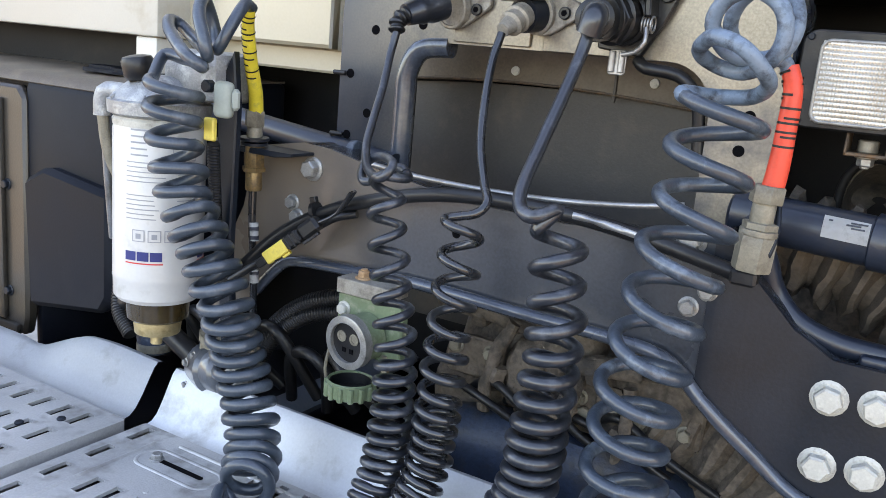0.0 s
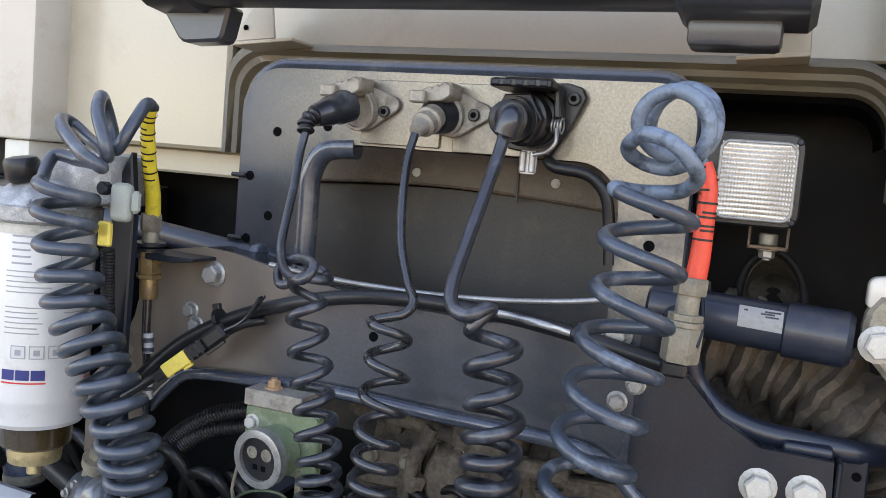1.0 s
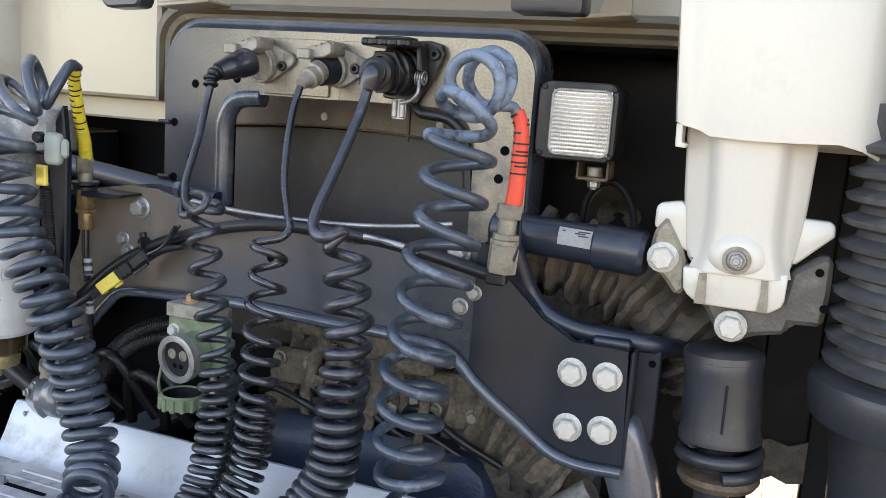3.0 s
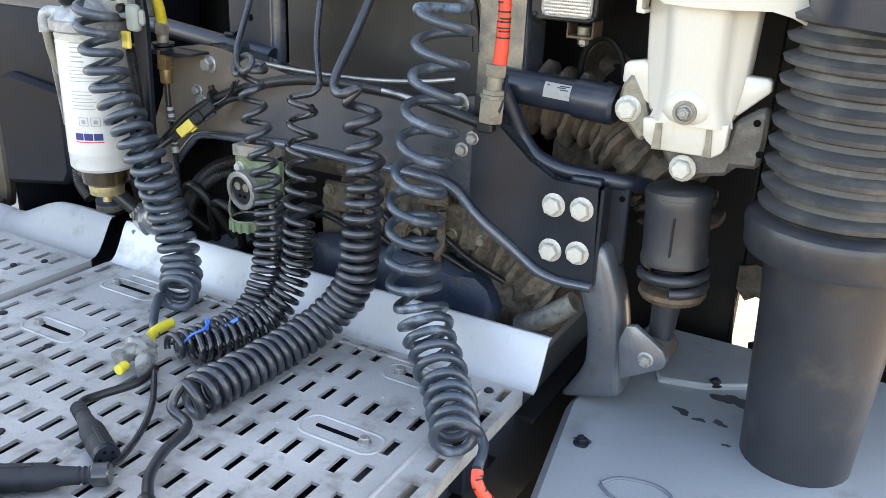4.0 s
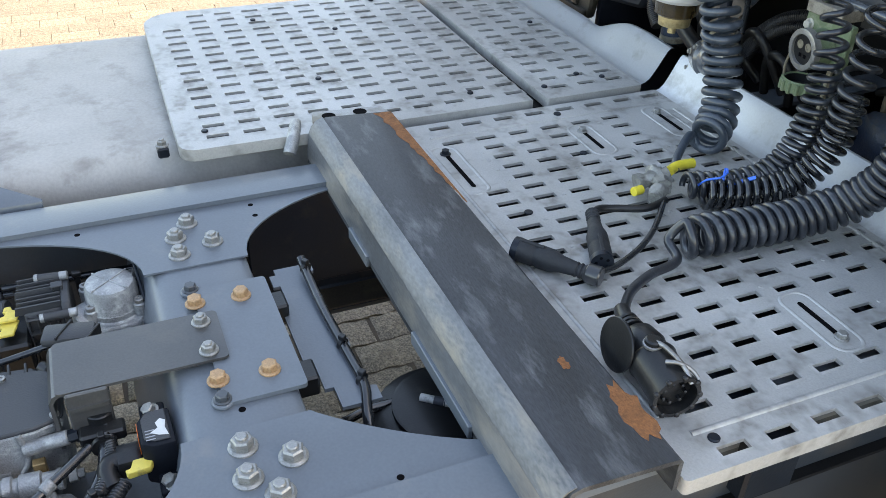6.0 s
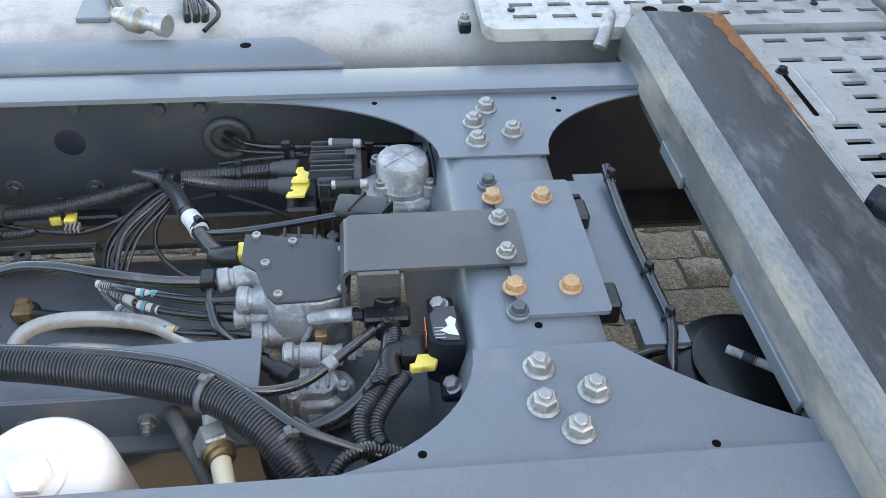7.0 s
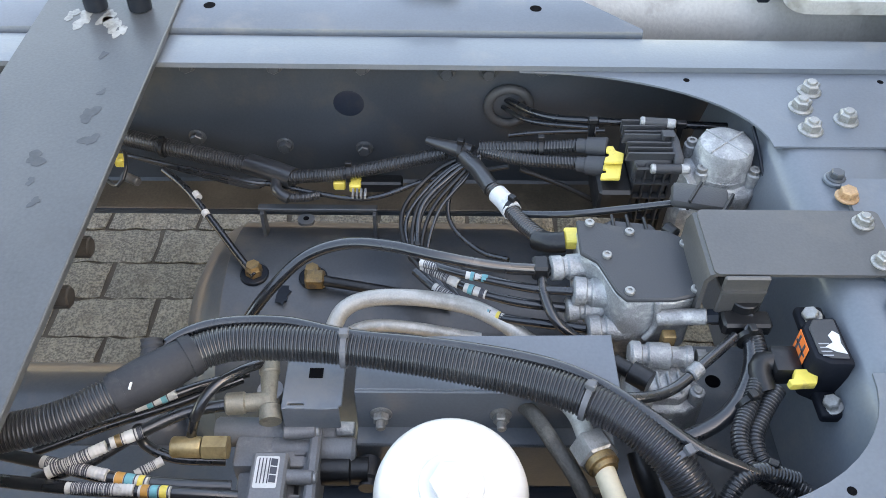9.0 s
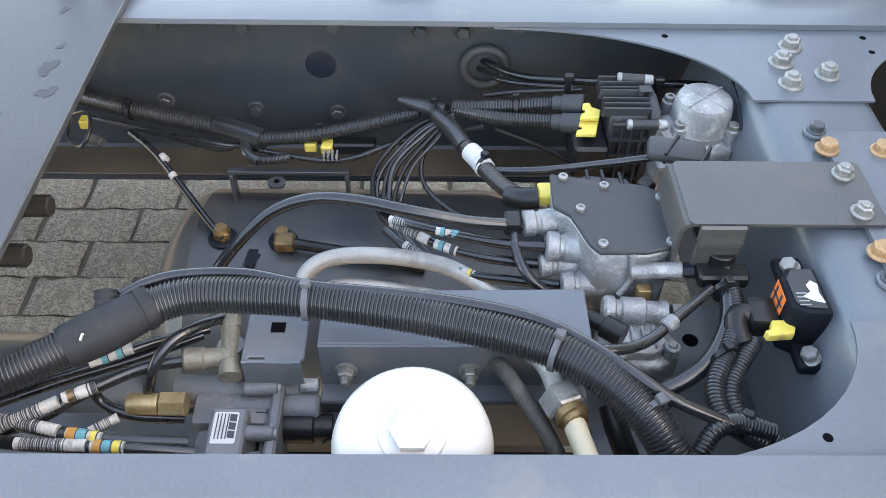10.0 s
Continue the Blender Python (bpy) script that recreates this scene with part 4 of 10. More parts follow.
steps = [(-0.428, 0.534, 1.703, 0.06, WALL_Y - 0.004), (-0.424, 0.533, 1.698, 0.06, WALL_Y - 0.009), (-0.418, 0.532, 1.692, 0.06, WALL_Y - 0.008), (-0.412, 0.53, 1.685, 0.056, WALL_Y), (-0.404, 0.528, 1.677, 0.054, WALL_Y + 0.002),
         (-0.398, 0.526, 1.671, 0.052, WALL_Y + 0.012), (-0.388, 0.523, 1.664, 0.05, WALL_Y + 0.013), (-0.384, 0.521, 1.66, 0.048, WALL_Y + 0.026), (-0.374, 0.518, 1.652, 0.046, WALL_Y + 0.027), (-0.37, 0.516, 1.648, 0.044, WALL_Y + 0.12)]
lines = [arch(a, b, 1.53, c, 1.60, d, y) for a, b, c, d, y in steps]
# the innermost steps are near-black: the recess's shade as their colour
for name, rows, mat, words in (("recess_rim", lines[:8], CREAM, "stepped cream rim round the recess"), ("recess_seal", lines[7:], BAY_BLACK, "inner recess steps with shade put into their colour")):
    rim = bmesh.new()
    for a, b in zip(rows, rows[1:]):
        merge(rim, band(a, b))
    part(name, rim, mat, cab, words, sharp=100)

# near-black panels behind the recess and engine bay, shade put into their colour
bay = thing("engine_bay", (0, 1.6, 1.0), "near-black panels that stand for the shaded engine bay", "engine bay", kind="structure")
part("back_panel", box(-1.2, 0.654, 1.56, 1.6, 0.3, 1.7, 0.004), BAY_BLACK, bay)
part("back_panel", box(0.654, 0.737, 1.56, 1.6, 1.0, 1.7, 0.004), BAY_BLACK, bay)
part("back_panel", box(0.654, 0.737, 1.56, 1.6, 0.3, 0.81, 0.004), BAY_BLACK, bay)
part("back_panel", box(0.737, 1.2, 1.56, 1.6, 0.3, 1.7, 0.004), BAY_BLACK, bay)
# added wedges that shape the sunlit gap in the panels
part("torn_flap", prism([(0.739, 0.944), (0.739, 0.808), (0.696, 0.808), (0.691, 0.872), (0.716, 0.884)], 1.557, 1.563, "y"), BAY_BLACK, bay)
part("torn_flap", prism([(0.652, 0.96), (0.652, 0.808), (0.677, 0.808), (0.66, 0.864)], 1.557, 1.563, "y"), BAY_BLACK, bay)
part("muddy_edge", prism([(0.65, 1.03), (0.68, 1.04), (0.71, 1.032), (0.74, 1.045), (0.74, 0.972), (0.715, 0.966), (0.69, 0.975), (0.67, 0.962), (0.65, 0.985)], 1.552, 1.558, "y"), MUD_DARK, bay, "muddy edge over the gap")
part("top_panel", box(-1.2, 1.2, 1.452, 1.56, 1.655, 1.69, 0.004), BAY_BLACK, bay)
tunnel = thing("tunnel_cover", (0, 1.4, 1.3), "dark engine tunnel cover with a riveted brown upper strip", "cover panel")
pts = [(-0.345, 1.10)] + [(-0.345 + 0.585 * k / 12, 1.488 + 0.014 * math.sin(math.pi * k / 12)) for k in range(13)] + [(0.24, 1.10)]
part("panel", prism(pts, 1.395, 1.4, "y"), BROWN, tunnel)
pts = [(-0.36, 1.485)] + [(-0.345 + 0.53 * k / 12, 1.492 + 0.014 * math.sin(math.pi * k / 12)) for k in range(13)] + [(0.3, 1.485), (0.3, 1.6), (-0.36, 1.6)]
part("upper_strip", prism(pts, 1.378, 1.384, "y"), BROWN_STRIP, tunnel, "dusty brown riveted strip")
part("strip_edge", sweep([Vector((-0.345 + 0.53 * k / 24, 1.376, 1.4925 + 0.014 * math.sin(math.pi * k / 24))) for k in range(25)], 0.0022, 8), RUST_DARK, tunnel, "rusty worn lower edge")
part("seam", box(0.052, 0.056, 1.374, 1.378, 1.492, 1.56, 0.0005), BROWN, tunnel)
for x, z in ((-0.107, 1.523), (0.11, 1.524)):
    part("rivet", lathe((x, 1.378, z), (x, 1.37, z), ((0, 0.0072), (0.003, 0.0066), (0.004, 0.003)), 14), ZINC_PALE, tunnel, "pale rivet")

# portal sheet that carries the sockets
portal = thing("socket_panel", (-0.02, 1.21, 1.4), "worn grey sheet-metal portal that carries the trailer sockets", "socket panel")
out = [(-0.308, 1.36)]
for k in range(9):
    a = radians(180 - 90 * k / 8)
    out.append((-0.308 + 0.06 + 0.06 * math.cos(a), 1.651 - 0.06 + 0.06 * math.sin(a)))
for k in range(9):
    a = radians(90 - 90 * k / 8)
    out.append((0.312 - 0.05 + 0.05 * math.cos(a), 1.651 - 0.05 + 0.05 * math.sin(a)))
out += [(0.312, 1.36), (0.232, 1.36)]
for k in range(9):
    a = radians(0 + 90 * k / 8)
    out.append((0.232 - 0.055 + 0.055 * math.cos(a), 1.553 - 0.055 + 0.055 * math.sin(a)))
for k in range(9):
    a = radians(90 + 90 * k / 8)
    out.append((-0.205 + 0.05 + 0.05 * math.cos(a), 1.553 - 0.05 + 0.05 * math.sin(a)))
out += [(-0.205, 1.36)]
part("sheet", prism(out, 1.207, 1.21, "y"), PORTAL, portal)
rimline = [Vector((x, 1.212, z)) for x, z in out[:20]]
def rim_line(out_by, back):
    """The rim set outward, most along the top, and back."""
    res = []
    for k, p in enumerate(rimline):
        a, b = rimline[max(k - 1, 0)], rimline[min(k + 1, len(rimline) - 1)]
        n = Vector((a.z - b.z, 0, b.x - a.x)).normalized()
        res.append(p + n * out_by * (0.25 + 0.75 * max(0, n.z)) + Vector((0, back, 0)))
    return res


steps_rim = [rim_line(*s) for s in ((0, 0), (0.006, 0.0015), (0.0125, 0.006), (0.0165, 0.012), (0.018, 0.02), (0.018, 0.07))]
part("outer_round", loft(steps_rim, 0.003), EDGE_BLUE, portal, "dark rounded outer edge", 80)
inl = [Vector((x, 1.2075, z)) for x, z in out[20:]]
part("inner_flange", band([p for p in inl], [p + Vector((0, 0.05, 0)) for p in inl]), STEEL_BLACK, portal, "dark folded inner edge")
for x, z in ((-0.249, 1.563), (-0.289, 1.499), (-0.289, 1.41), (-0.255, 1.445), (-0.17, 1.575), (-0.09, 1.629), (0.278, 1.5), (0.272, 1.46)):
    part("hole", lathe((x, 1.2068, z), (x, 1.2, z), ((0, 0.0068), (0.0004, 0.0068), (0.0005, 0.0)), 14), HOLE, portal, "dark drilled hole")

for z in (1.499, 1.41):
    part("edge_pin", rod((-0.315, 1.2, z), (-0.292, 1.2, z), 0.0035, 10), BLACK, portal, "black push pin")
part("inner_bead", sweep(smooth_line([(-0.199, 1.2185, 1.36), (-0.199, 1.2185, 1.46), (-0.198, 1.2185, 1.505), (-0.185, 1.2185, 1.535), (-0.165, 1.2185, 1.546), (-0.128, 1.2185, 1.549)], 0.008), 0.0155, 16), EDGE_BLUE, portal, "dark rolled inner edge")

# dark beam above the recess
sp = thing("rear_spoiler_bar", (-0.03, 1.12, 1.8), "dark grey moulded bar across the cab's back above the recess", "cab trim")
pts = [(1.075, 1.713), (1.06, 1.725), (1.05, 1.77), (1.06, 1.8), (1.15, 1.82), (1.15, 1.725), (1.12, 1.713)]
part("bar", prism(pts, -0.375, 0.42, "x", 0.006), BAR_PLASTIC, sp)
part("step", prism([(1.072, 1.704), (1.052, 1.72), (1.045, 1.76), (1.06, 1.80), (1.16, 1.80), (1.16, 1.70)], 0.29, 0.425, "x", 0.008), BAR_PLASTIC, sp)
part("step", prism([(1.072, 1.709), (1.055, 1.722), (1.047, 1.76), (1.06, 1.80), (1.16, 1.80), (1.16, 1.70)], -0.385, -0.30, "x", 0.008), BAR_PLASTIC, sp)
part("drip", box(-0.022, -0.014, 1.0475, 1.0535, 1.72, 1.79, 0.001), BLACK, sp, "dark drip mark")
part("end_block", prism([(-0.384, 1.716), (-0.35, 1.671), (-0.34, 1.667), (-0.288, 1.67), (-0.282, 1.675), (-0.272, 1.716)], 1.112, 1.148, "y", 0.004), BAR_PLASTIC, sp)
part("end_block", box(0.301, 0.394, 1.1, 1.15, 1.677, 1.722, 0.007, seg=2), BAR_PLASTIC, sp)
for pts, hole in ((xz([(-0.376, 1.265, 1.694), (-0.302, 1.265, 1.701), (-0.309, 1.265, 1.746), (-0.342, 1.265, 1.746)]), (-0.352, 1.264, 1.715)), (xz([(0.379, 1.265, 1.695), (0.424, 1.265, 1.7), (0.421, 1.265, 1.756), (0.392, 1.265, 1.756)]), None)):
    part("bracket", prism(pts, 1.265, 1.27, "y", 0.001), CREAM, sp, "cream bracket")
    if hole:
        part("bracket_hole", lathe(hole, Vector(hole) + Vector((0, -1, 0)), ((0, 0.0042), (0.0004, 0.0042), (0.0005, 0)), 12), HOLE, sp)
part("bracket_slot", prism(xz([(0.39, 1.264, 1.721), (0.413, 1.264, 1.722), (0.412, 1.264, 1.731), (0.407, 1.264, 1.731), (0.406, 1.264, 1.737), (0.395, 1.264, 1.737), (0.395, 1.264, 1.731), (0.389, 1.264, 1.73)]), 1.2635, 1.2646, "y"), BRASS_GREY, sp)
for pts in (xz([(-0.374, 1.262, 1.694), (-0.27, 1.262, 1.702), (-0.27, 1.262, 1.697), (-0.374, 1.262, 1.688)]), xz([(0.342, 1.262, 1.693), (0.423, 1.262, 1.701), (0.424, 1.262, 1.695), (0.342, 1.262, 1.688)])):
    part("bracket_foot", prism(pts, 1.262, 1.33, "y", 0.001), CREAM, sp)

# ---- cab support plate across the frame ----
sup = thing("cab_support", (0, 1.09, 1.0), "black pressed steel cab support plate with bolted arms", "support frame")
top = [(-0.375, 1.30), (-0.36, 1.365), (-0.33, 1.395), (-0.27, 1.405), (-0.223, 1.402), (-0.12, 1.382), (0.0, 1.366), (0.12, 1.362), (0.23, 1.372), (0.30, 1.388), (0.318, 1.372), (0.332, 1.342), (0.376, 1.292), (0.418, 1.268), (0.49, 1.267)]
low = [(0.497, 1.108), (0.44, 1.107), (0.396, 1.119), (0.352, 1.156), (0.3, 1.204), (0.258, 1.238), (0.19, 1.246), (0.08, 1.248), (-0.07, 1.252), (-0.18, 1.247), (-0.25, 1.243), (-0.285, 1.235), (-0.315, 1.208), (-0.335, 1.185), (-0.42, 1.08), (-0.45, 1.08), (-0.45, 1.2), (-0.4, 1.25)]


def set_back(bm):
    """The plate steps back where the arm is bolted on."""
    for x in (0.3, 0.33, 0.36, 0.39):
        bmesh.ops.bisect_plane(bm, geom=bm.verts[:] + bm.edges[:] + bm.faces[:], plane_co=(x, 0, 0), plane_no=(1, 0, 0))
    for v in bm.verts:
        f = min(1, max(0, (v.co.x - 0.295) / 0.1))
        v.co.y += 0.033 * f * f * (3 - 2 * f)
    return bm


part("plate", prism(top[:9] + [(0.29, 1.3855), (0.29, 1.2115)] + low[5:], 1.087, 1.093, "y"), SUPPORT_BLACK, sup)
part("arm_plate", set_back(prism([(0.2905, 1.386)] + top[9:] + low[:5] + [(0.2905, 1.211)], 1.085, 1.093, "y")), STEEL_BLACK, sup, "clean black arm plate")
tl = [Vector((x, 1.089, z)) for x, z in top]
part("top_flange", set_back(band(tl, [p + Vector((0, 0.06, -0.002)) for p in tl])), EDGE_BLUE, sup)
ll = [Vector((x, 1.089, z)) for x, z in low[:14]]
part("bottom_flange", set_back(band(ll, [p + Vector((0, -0.016, -0.001)) for p in ll])), STEEL_BLACK, sup)
part("bottom_bead", set_back(sweep(smooth_line([(x, 1.079, z) for x, z in low[:14]], 0.01), 0.0078, 12)), EDGE_BLUE, sup, "glossy blue-black folded edge")
part("folded_edge", set_back(box(0.493, 0.499, 1.087, 1.125, 1.108, 1.266, 0.002)), STEEL_BLACK, sup)
for x, z, s in ((-0.25, 1.372, 0.0125), (0.265, 1.371, 0.0125), (-0.283, 1.321, 0.0085), (0.29, 1.32, 0.0085), (-0.274, 1.303, 0.0085), (0.272, 1.299, 0.0085)):
    bolt(sup, (x, 1.087, z), (0, -1, 0), s, ZINC, False)
for x, z in ((0.421, 1.228), (0.467, 1.23), (0.422, 1.153), (0.467, 1.158)):
    bolt(sup, (x, 1.12, z), (0, -1, 0), 0.0145, ZINC_PALE, False)
part("hole", lathe((-0.02, 1.0868, 1.325), (-0.02, 1.0, 1.325), ((0, 0.006), (0.0003, 0.006), (0.0004, 0)), 14), HOLE, sup)
arm_out = smooth_line([(0.447, 1.1, 1.158), (0.465, 1.1, 1.107), (0.488, 1.1, 1.047), (0.494, 1.1, 0.984), (0.486, 1.1, 0.945), (0.454, 1.1, 0.889)], 0.04)
arm_in = smooth_line([(0.563, 1.1, 0.921), (0.554, 1.1, 0.983), (0.55, 1.1, 1.04), (0.536, 1.1, 1.102), (0.507, 1.1, 1.176)], 0.04)
arm = rounder(prism(xz(arm_out + arm_in), 1.126, 1.19, "y"), 0.014, 3, 50)
part("arm", arm, ARM_GREY, sup, "curved grey-black cast arm", 50)
part("backing_plate", prism(rounded(0.47, 0.527, 1.13, 1.272, 0.012), 1.16, 1.172, "y", 0.002), STEEL_BLACK, sup, "black backing plate")
part("hole", lathe((0.516, 1.1598, 1.245), (0.516, 1.0, 1.245), ((0, 0.005), (0.0003, 0.005), (0.0004, 0)), 12), HOLE, sup)
part("pad", rounder(box(0.44, 0.49, 1.13, 1.165, 1.264, 1.277, 0), 0.005), NAVY, sup, "blue-black rubber pad")

# ---- work lamp ----
lamp = thing("work_lamp", (0.38, 1.22, 1.47), "square black work lamp with a ribbed clear lens", "work lamp")
REFLECTOR = material("lamp_reflector", (0.85, 0.84, 0.8), 0.25, 0.9, 0.1, 30, 0.1, 120)
part("housing", box(0.323, 0.43, 1.21, 1.29, 1.497, 1.599, 0.012, seg=3), BLACK, lamp)
part("bezel", prism(rounded(0.321, 0.431, 1.495, 1.6, 0.016), 1.203, 1.214, "y", 0.002), BLACK, lamp)
GLASS = bpy.data.materials.new("lamp_lens")
GLASS.use_nodes = True
gb = GLASS.node_tree.nodes["Principled BSDF"]
gb.inputs["Base Color"].default_value = (0.6, 0.57, 0.5, 1)
gb.inputs["Roughness"].default_value = 0.2
gb.inputs["Metallic"].default_value = 0.4
part("reflector", prism(rounded(0.342, 0.422, 1.503, 1.589, 0.008), 1.2025, 1.2035, "y"), REFLECTOR, lamp, "bright reflector")
bm = bmesh.new()
nx, nz = 49, 97
grid = []
for i in range(nx):
    col = []
    for j in range(nz):
        x, z = 0.3425 + 0.0795 * i / (nx - 1), 1.5035 + 0.0855 * j / (nz - 1)
        cell = 0.0011 * abs(math.sin(math.pi * j / 6)) + 0.0006 * abs(math.sin(math.pi * i / 2)) + 0.0035 * (1 - ((i - 24) / 24) ** 2) * (1 - ((j - 48) / 48) ** 2) * 2.6
        col.append(bm.verts.new((x, 1.2005 - cell, z)))
    grid.append(col)
for i in range(nx - 1):
    for j in range(nz - 1):
        bm.faces.new((grid[i][j], grid[i + 1][j], grid[i + 1][j + 1], grid[i][j + 1]))
part("lens", bm, GLASS, lamp, "ribbed clear lens", 20)
part("lens_rim", sweep([Vector((x, 1.2, z)) for x, z in rounded(0.342, 0.422, 1.503, 1.589, 0.01)] + [Vector((0.422, 1.2, 1.579))], 0.0022, 10), ZINC, lamp, "bright lens rim")
for x, z in ((0.329, 1.592), (0.424, 1.592), (0.329, 1.503), (0.424, 1.503)):
    part("screw", rod((x, 1.204, z), (x, 1.2, z), 0.004, 10), STEEL_BLACK, lamp)
part("bracket", box(0.38, 0.424, 1.212, 1.255, 1.47, 1.474, 0.001), RUST_DARK, lamp, "rusty mounting bracket")
for x in (0.38, 0.421):
    part("bracket_ear", box(x, x + 0.003, 1.212, 1.255, 1.47, 1.497, 0.001), RUST_DARK, lamp)
part("lock_nut", rod((0.402, 1.232, 1.474), (0.402, 1.232, 1.488), 0.011, 12), BRASS_GREY, lamp)
bolt(lamp, (0.402, 1.232, 1.47), (0, 0, -1), 0.009, ZINC)
bend = thing("intake_bend", (0.42, 1.33, 1.4), "dusty brown rubber pipe bend behind the work lamp", "pipe")
part("rim", sweep(smooth_line([(0.374, 1.31, 1.36), (0.376, 1.31, 1.425), (0.39, 1.31, 1.454), (0.413, 1.31, 1.464), (0.434, 1.31, 1.45), (0.449, 1.31, 1.42), (0.456, 1.31, 1.36)], 0.008), 0.0055, 12), BAY_BLACK, bend, "dark rolled rim")
part("tube", loft([[Vector((0.415 + w * math.cos(radians(a)), y, 1.408 + h * math.sin(radians(a)))) for a in range(-60, 241, 20)] for w, h, y in ((0.038, 0.053, 1.312), (0.036, 0.046, 1.33), (0.037, 0.036, 1.35), (0.034, 0.03, 1.365), (0.036, 0.022, 1.38), (0.01, 0.006, 1.39))], 0.003), MUD_DARK, bend, "", 60)

# ---- damper and lug at the right ----
damper = thing("cab_damper", (0.4, 1.15, 1.39), "dark blue-black horizontal cab damper with a white sticker", "damper")
part("tube", lathe((0.285, 1.165, 1.397), (0.503, 1.15, 1.388), ((0, 0.022), (0.004, 0.0265), (0.144, 0.0265), (0.146, 0.03), (0.205, 0.03), (0.211, 0.025)), 32), NAVY, damper)
bm = bmesh.new()
va = [bm.verts.new((0.382, 1.159 - 0.0277 * math.cos(radians(-4 + 10 * k)), 1.3927 + 0.0277 * math.sin(radians(-4 + 10 * k)))) for k in range(6)]
vb = [bm.verts.new((0.4265, 1.1555 - 0.0277 * math.cos(radians(-4 + 10 * k)), 1.391 + 0.0277 * math.sin(radians(-4 + 10 * k)))) for k in range(6)]
for k in range(5):
    bm.faces.new((va[k], vb[k], vb[k + 1], va[k + 1]))
bmesh.ops.solidify(bm, geom=bm.faces[:], thickness=-0.0006)
part("sticker", bm, WHITE_TAG, damper, "white sticker")
for x0, x1, a in ((0.408, 0.424, 38), (0.404, 0.418, 32), (0.387, 0.391, 35), (0.409, 0.422, 26)):
    x = (x0 + x1) / 2
    y, z = 1.159 - 0.08 * (x - 0.382) - 0.0284 * math.cos(radians(a)), 1.3927 - 0.04 * (x - 0.382) + 0.0284 * math.sin(radians(a))
    part("print_bar", box(x0 - x, x1 - x, -0.0003, 0.0004, -0.0008, 0.0008, 0, None, Matrix.Translation((x, y, z)) @ pose(0, 0, 0, -a, 0, -4)), PRINT, damper)
lug = thing("damper_lug", (0.52, 1.14, 1.36), "dusty grey cast lug bolted to the cab bracket", "bracket")
pts = xz([(0.5, 1.13, 1.4), (0.504, 1.13, 1.425), (0.517, 1.13, 1.444), (0.537, 1.13, 1.411), (0.546, 1.13, 1.384), (0.548, 1.13, 1.353), (0.537, 1.13, 1.344), (0.524, 1.13, 1.36), (0.506, 1.13, 1.379)])
part("lug", prism(pts, 1.13, 1.16, "y", 0.005), BRASS_GREY, lug)
bolt(lug, (0.517, 1.13, 1.391), (0, -1, 0), 0.0145, ZINC_PALE, False)
tower = thing("cab_bracket", (0.6, 1.12, 1.4), "ivory painted cab suspension bracket with a chipped foot", "bracket")
zs = (1.575, 1.535, 1.475, 1.44, 1.41, 1.395, 1.383)
edge_l, edge_r = (0.527, 0.529, 0.533, 0.537, 0.541, 0.546, 0.556), (0.677, 0.676, 0.674, 0.672, 0.668, 0.664, 0.655)
step_l, step_r = (0.565, 0.566, 0.57, 0.572, 0.57, 0.567, 0.563), (0.641, 0.64, 0.641, 0.641, 0.644, 0.649, 0.652)
rows = []
for z, a, b, c, d in zip(zs, edge_l, step_l, step_r, edge_r):
    foot_in = 0.012 * max(0, (1.42 - z) / 0.04)
    rows.append([Vector(p) for p in ((a - 0.002, 1.165, z), (a, 1.136, z), (a + 0.004, 1.131, z), (b - 0.014, 1.13, z), (b - 0.006, 1.122, z), (b + 0.002, 1.112, z), (b + 0.01, 1.109, z), ((b + c) / 2, 1.108, z), (c - 0.01, 1.109, z), (c - 0.002, 1.112, z), (c + 0.006, 1.122, z), (c + 0.014, 1.13, z), (d - 0.003, 1.131, z), (d, 1.136, z), (d + 0.001, 1.165, z))])
part("tower", loft(rows, 0.005), WHITE, tower, sharp=60)
boss = lathe((0.604, 1.112, 1.402), (0.604, 1.0, 1.402), ((0, 0.034), (0.004, 0.03), (0.0075, 0.022), (0.008, 0.02), (0.0082, 0.0)), 28)
for v in boss.verts:
    if v.co.z < 1.402:
        v.co.z = 1.402 + (v.co.z - 1.402) * 0.6
part("boss", boss, WHITE, tower, sharp=70)
for pts in (xz([(0.502, 0, 1.451), (0.506, 0, 1.457), (0.53, 0, 1.462), (0.542, 0, 1.455), (0.545, 0, 1.4), (0.502, 0, 1.428)]), xz([(0.66, 0, 1.456), (0.701, 0, 1.455), (0.706, 0, 1.451), (0.707, 0, 1.438), (0.668, 0, 1.4), (0.655, 0, 1.405)])):
    part("ear", rounder(prism(pts, 1.134, 1.155, "y"), 0.003, 2), WHITE, tower, sharp=50)
pts = xz([(0.543, 0, 1.384), (0.546, 0, 1.358), (0.551, 0, 1.351), (0.565, 0, 1.341), (0.646, 0, 1.341), (0.659, 0, 1.35), (0.662, 0, 1.358), (0.663, 0, 1.391), (0.64, 0, 1.386), (0.565, 0, 1.386)])
part("foot", rounder(prism(pts, 1.118, 1.15, "y"), 0.0025, 2), WHITE, tower, sharp=50)
for pts in (xz([(0.563, 0, 1.379), (0.572, 0, 1.38), (0.574, 0, 1.342), (0.561, 0, 1.342)]), xz([(0.634, 0, 1.38), (0.642, 0, 1.38), (0.645, 0, 1.342), (0.633, 0, 1.342), (0.635, 0, 1.36)])):
    part("chip", prism(pts, 1.1155, 1.1176, "y"), BRASS_GREY, tower, "paint chipped to metal")
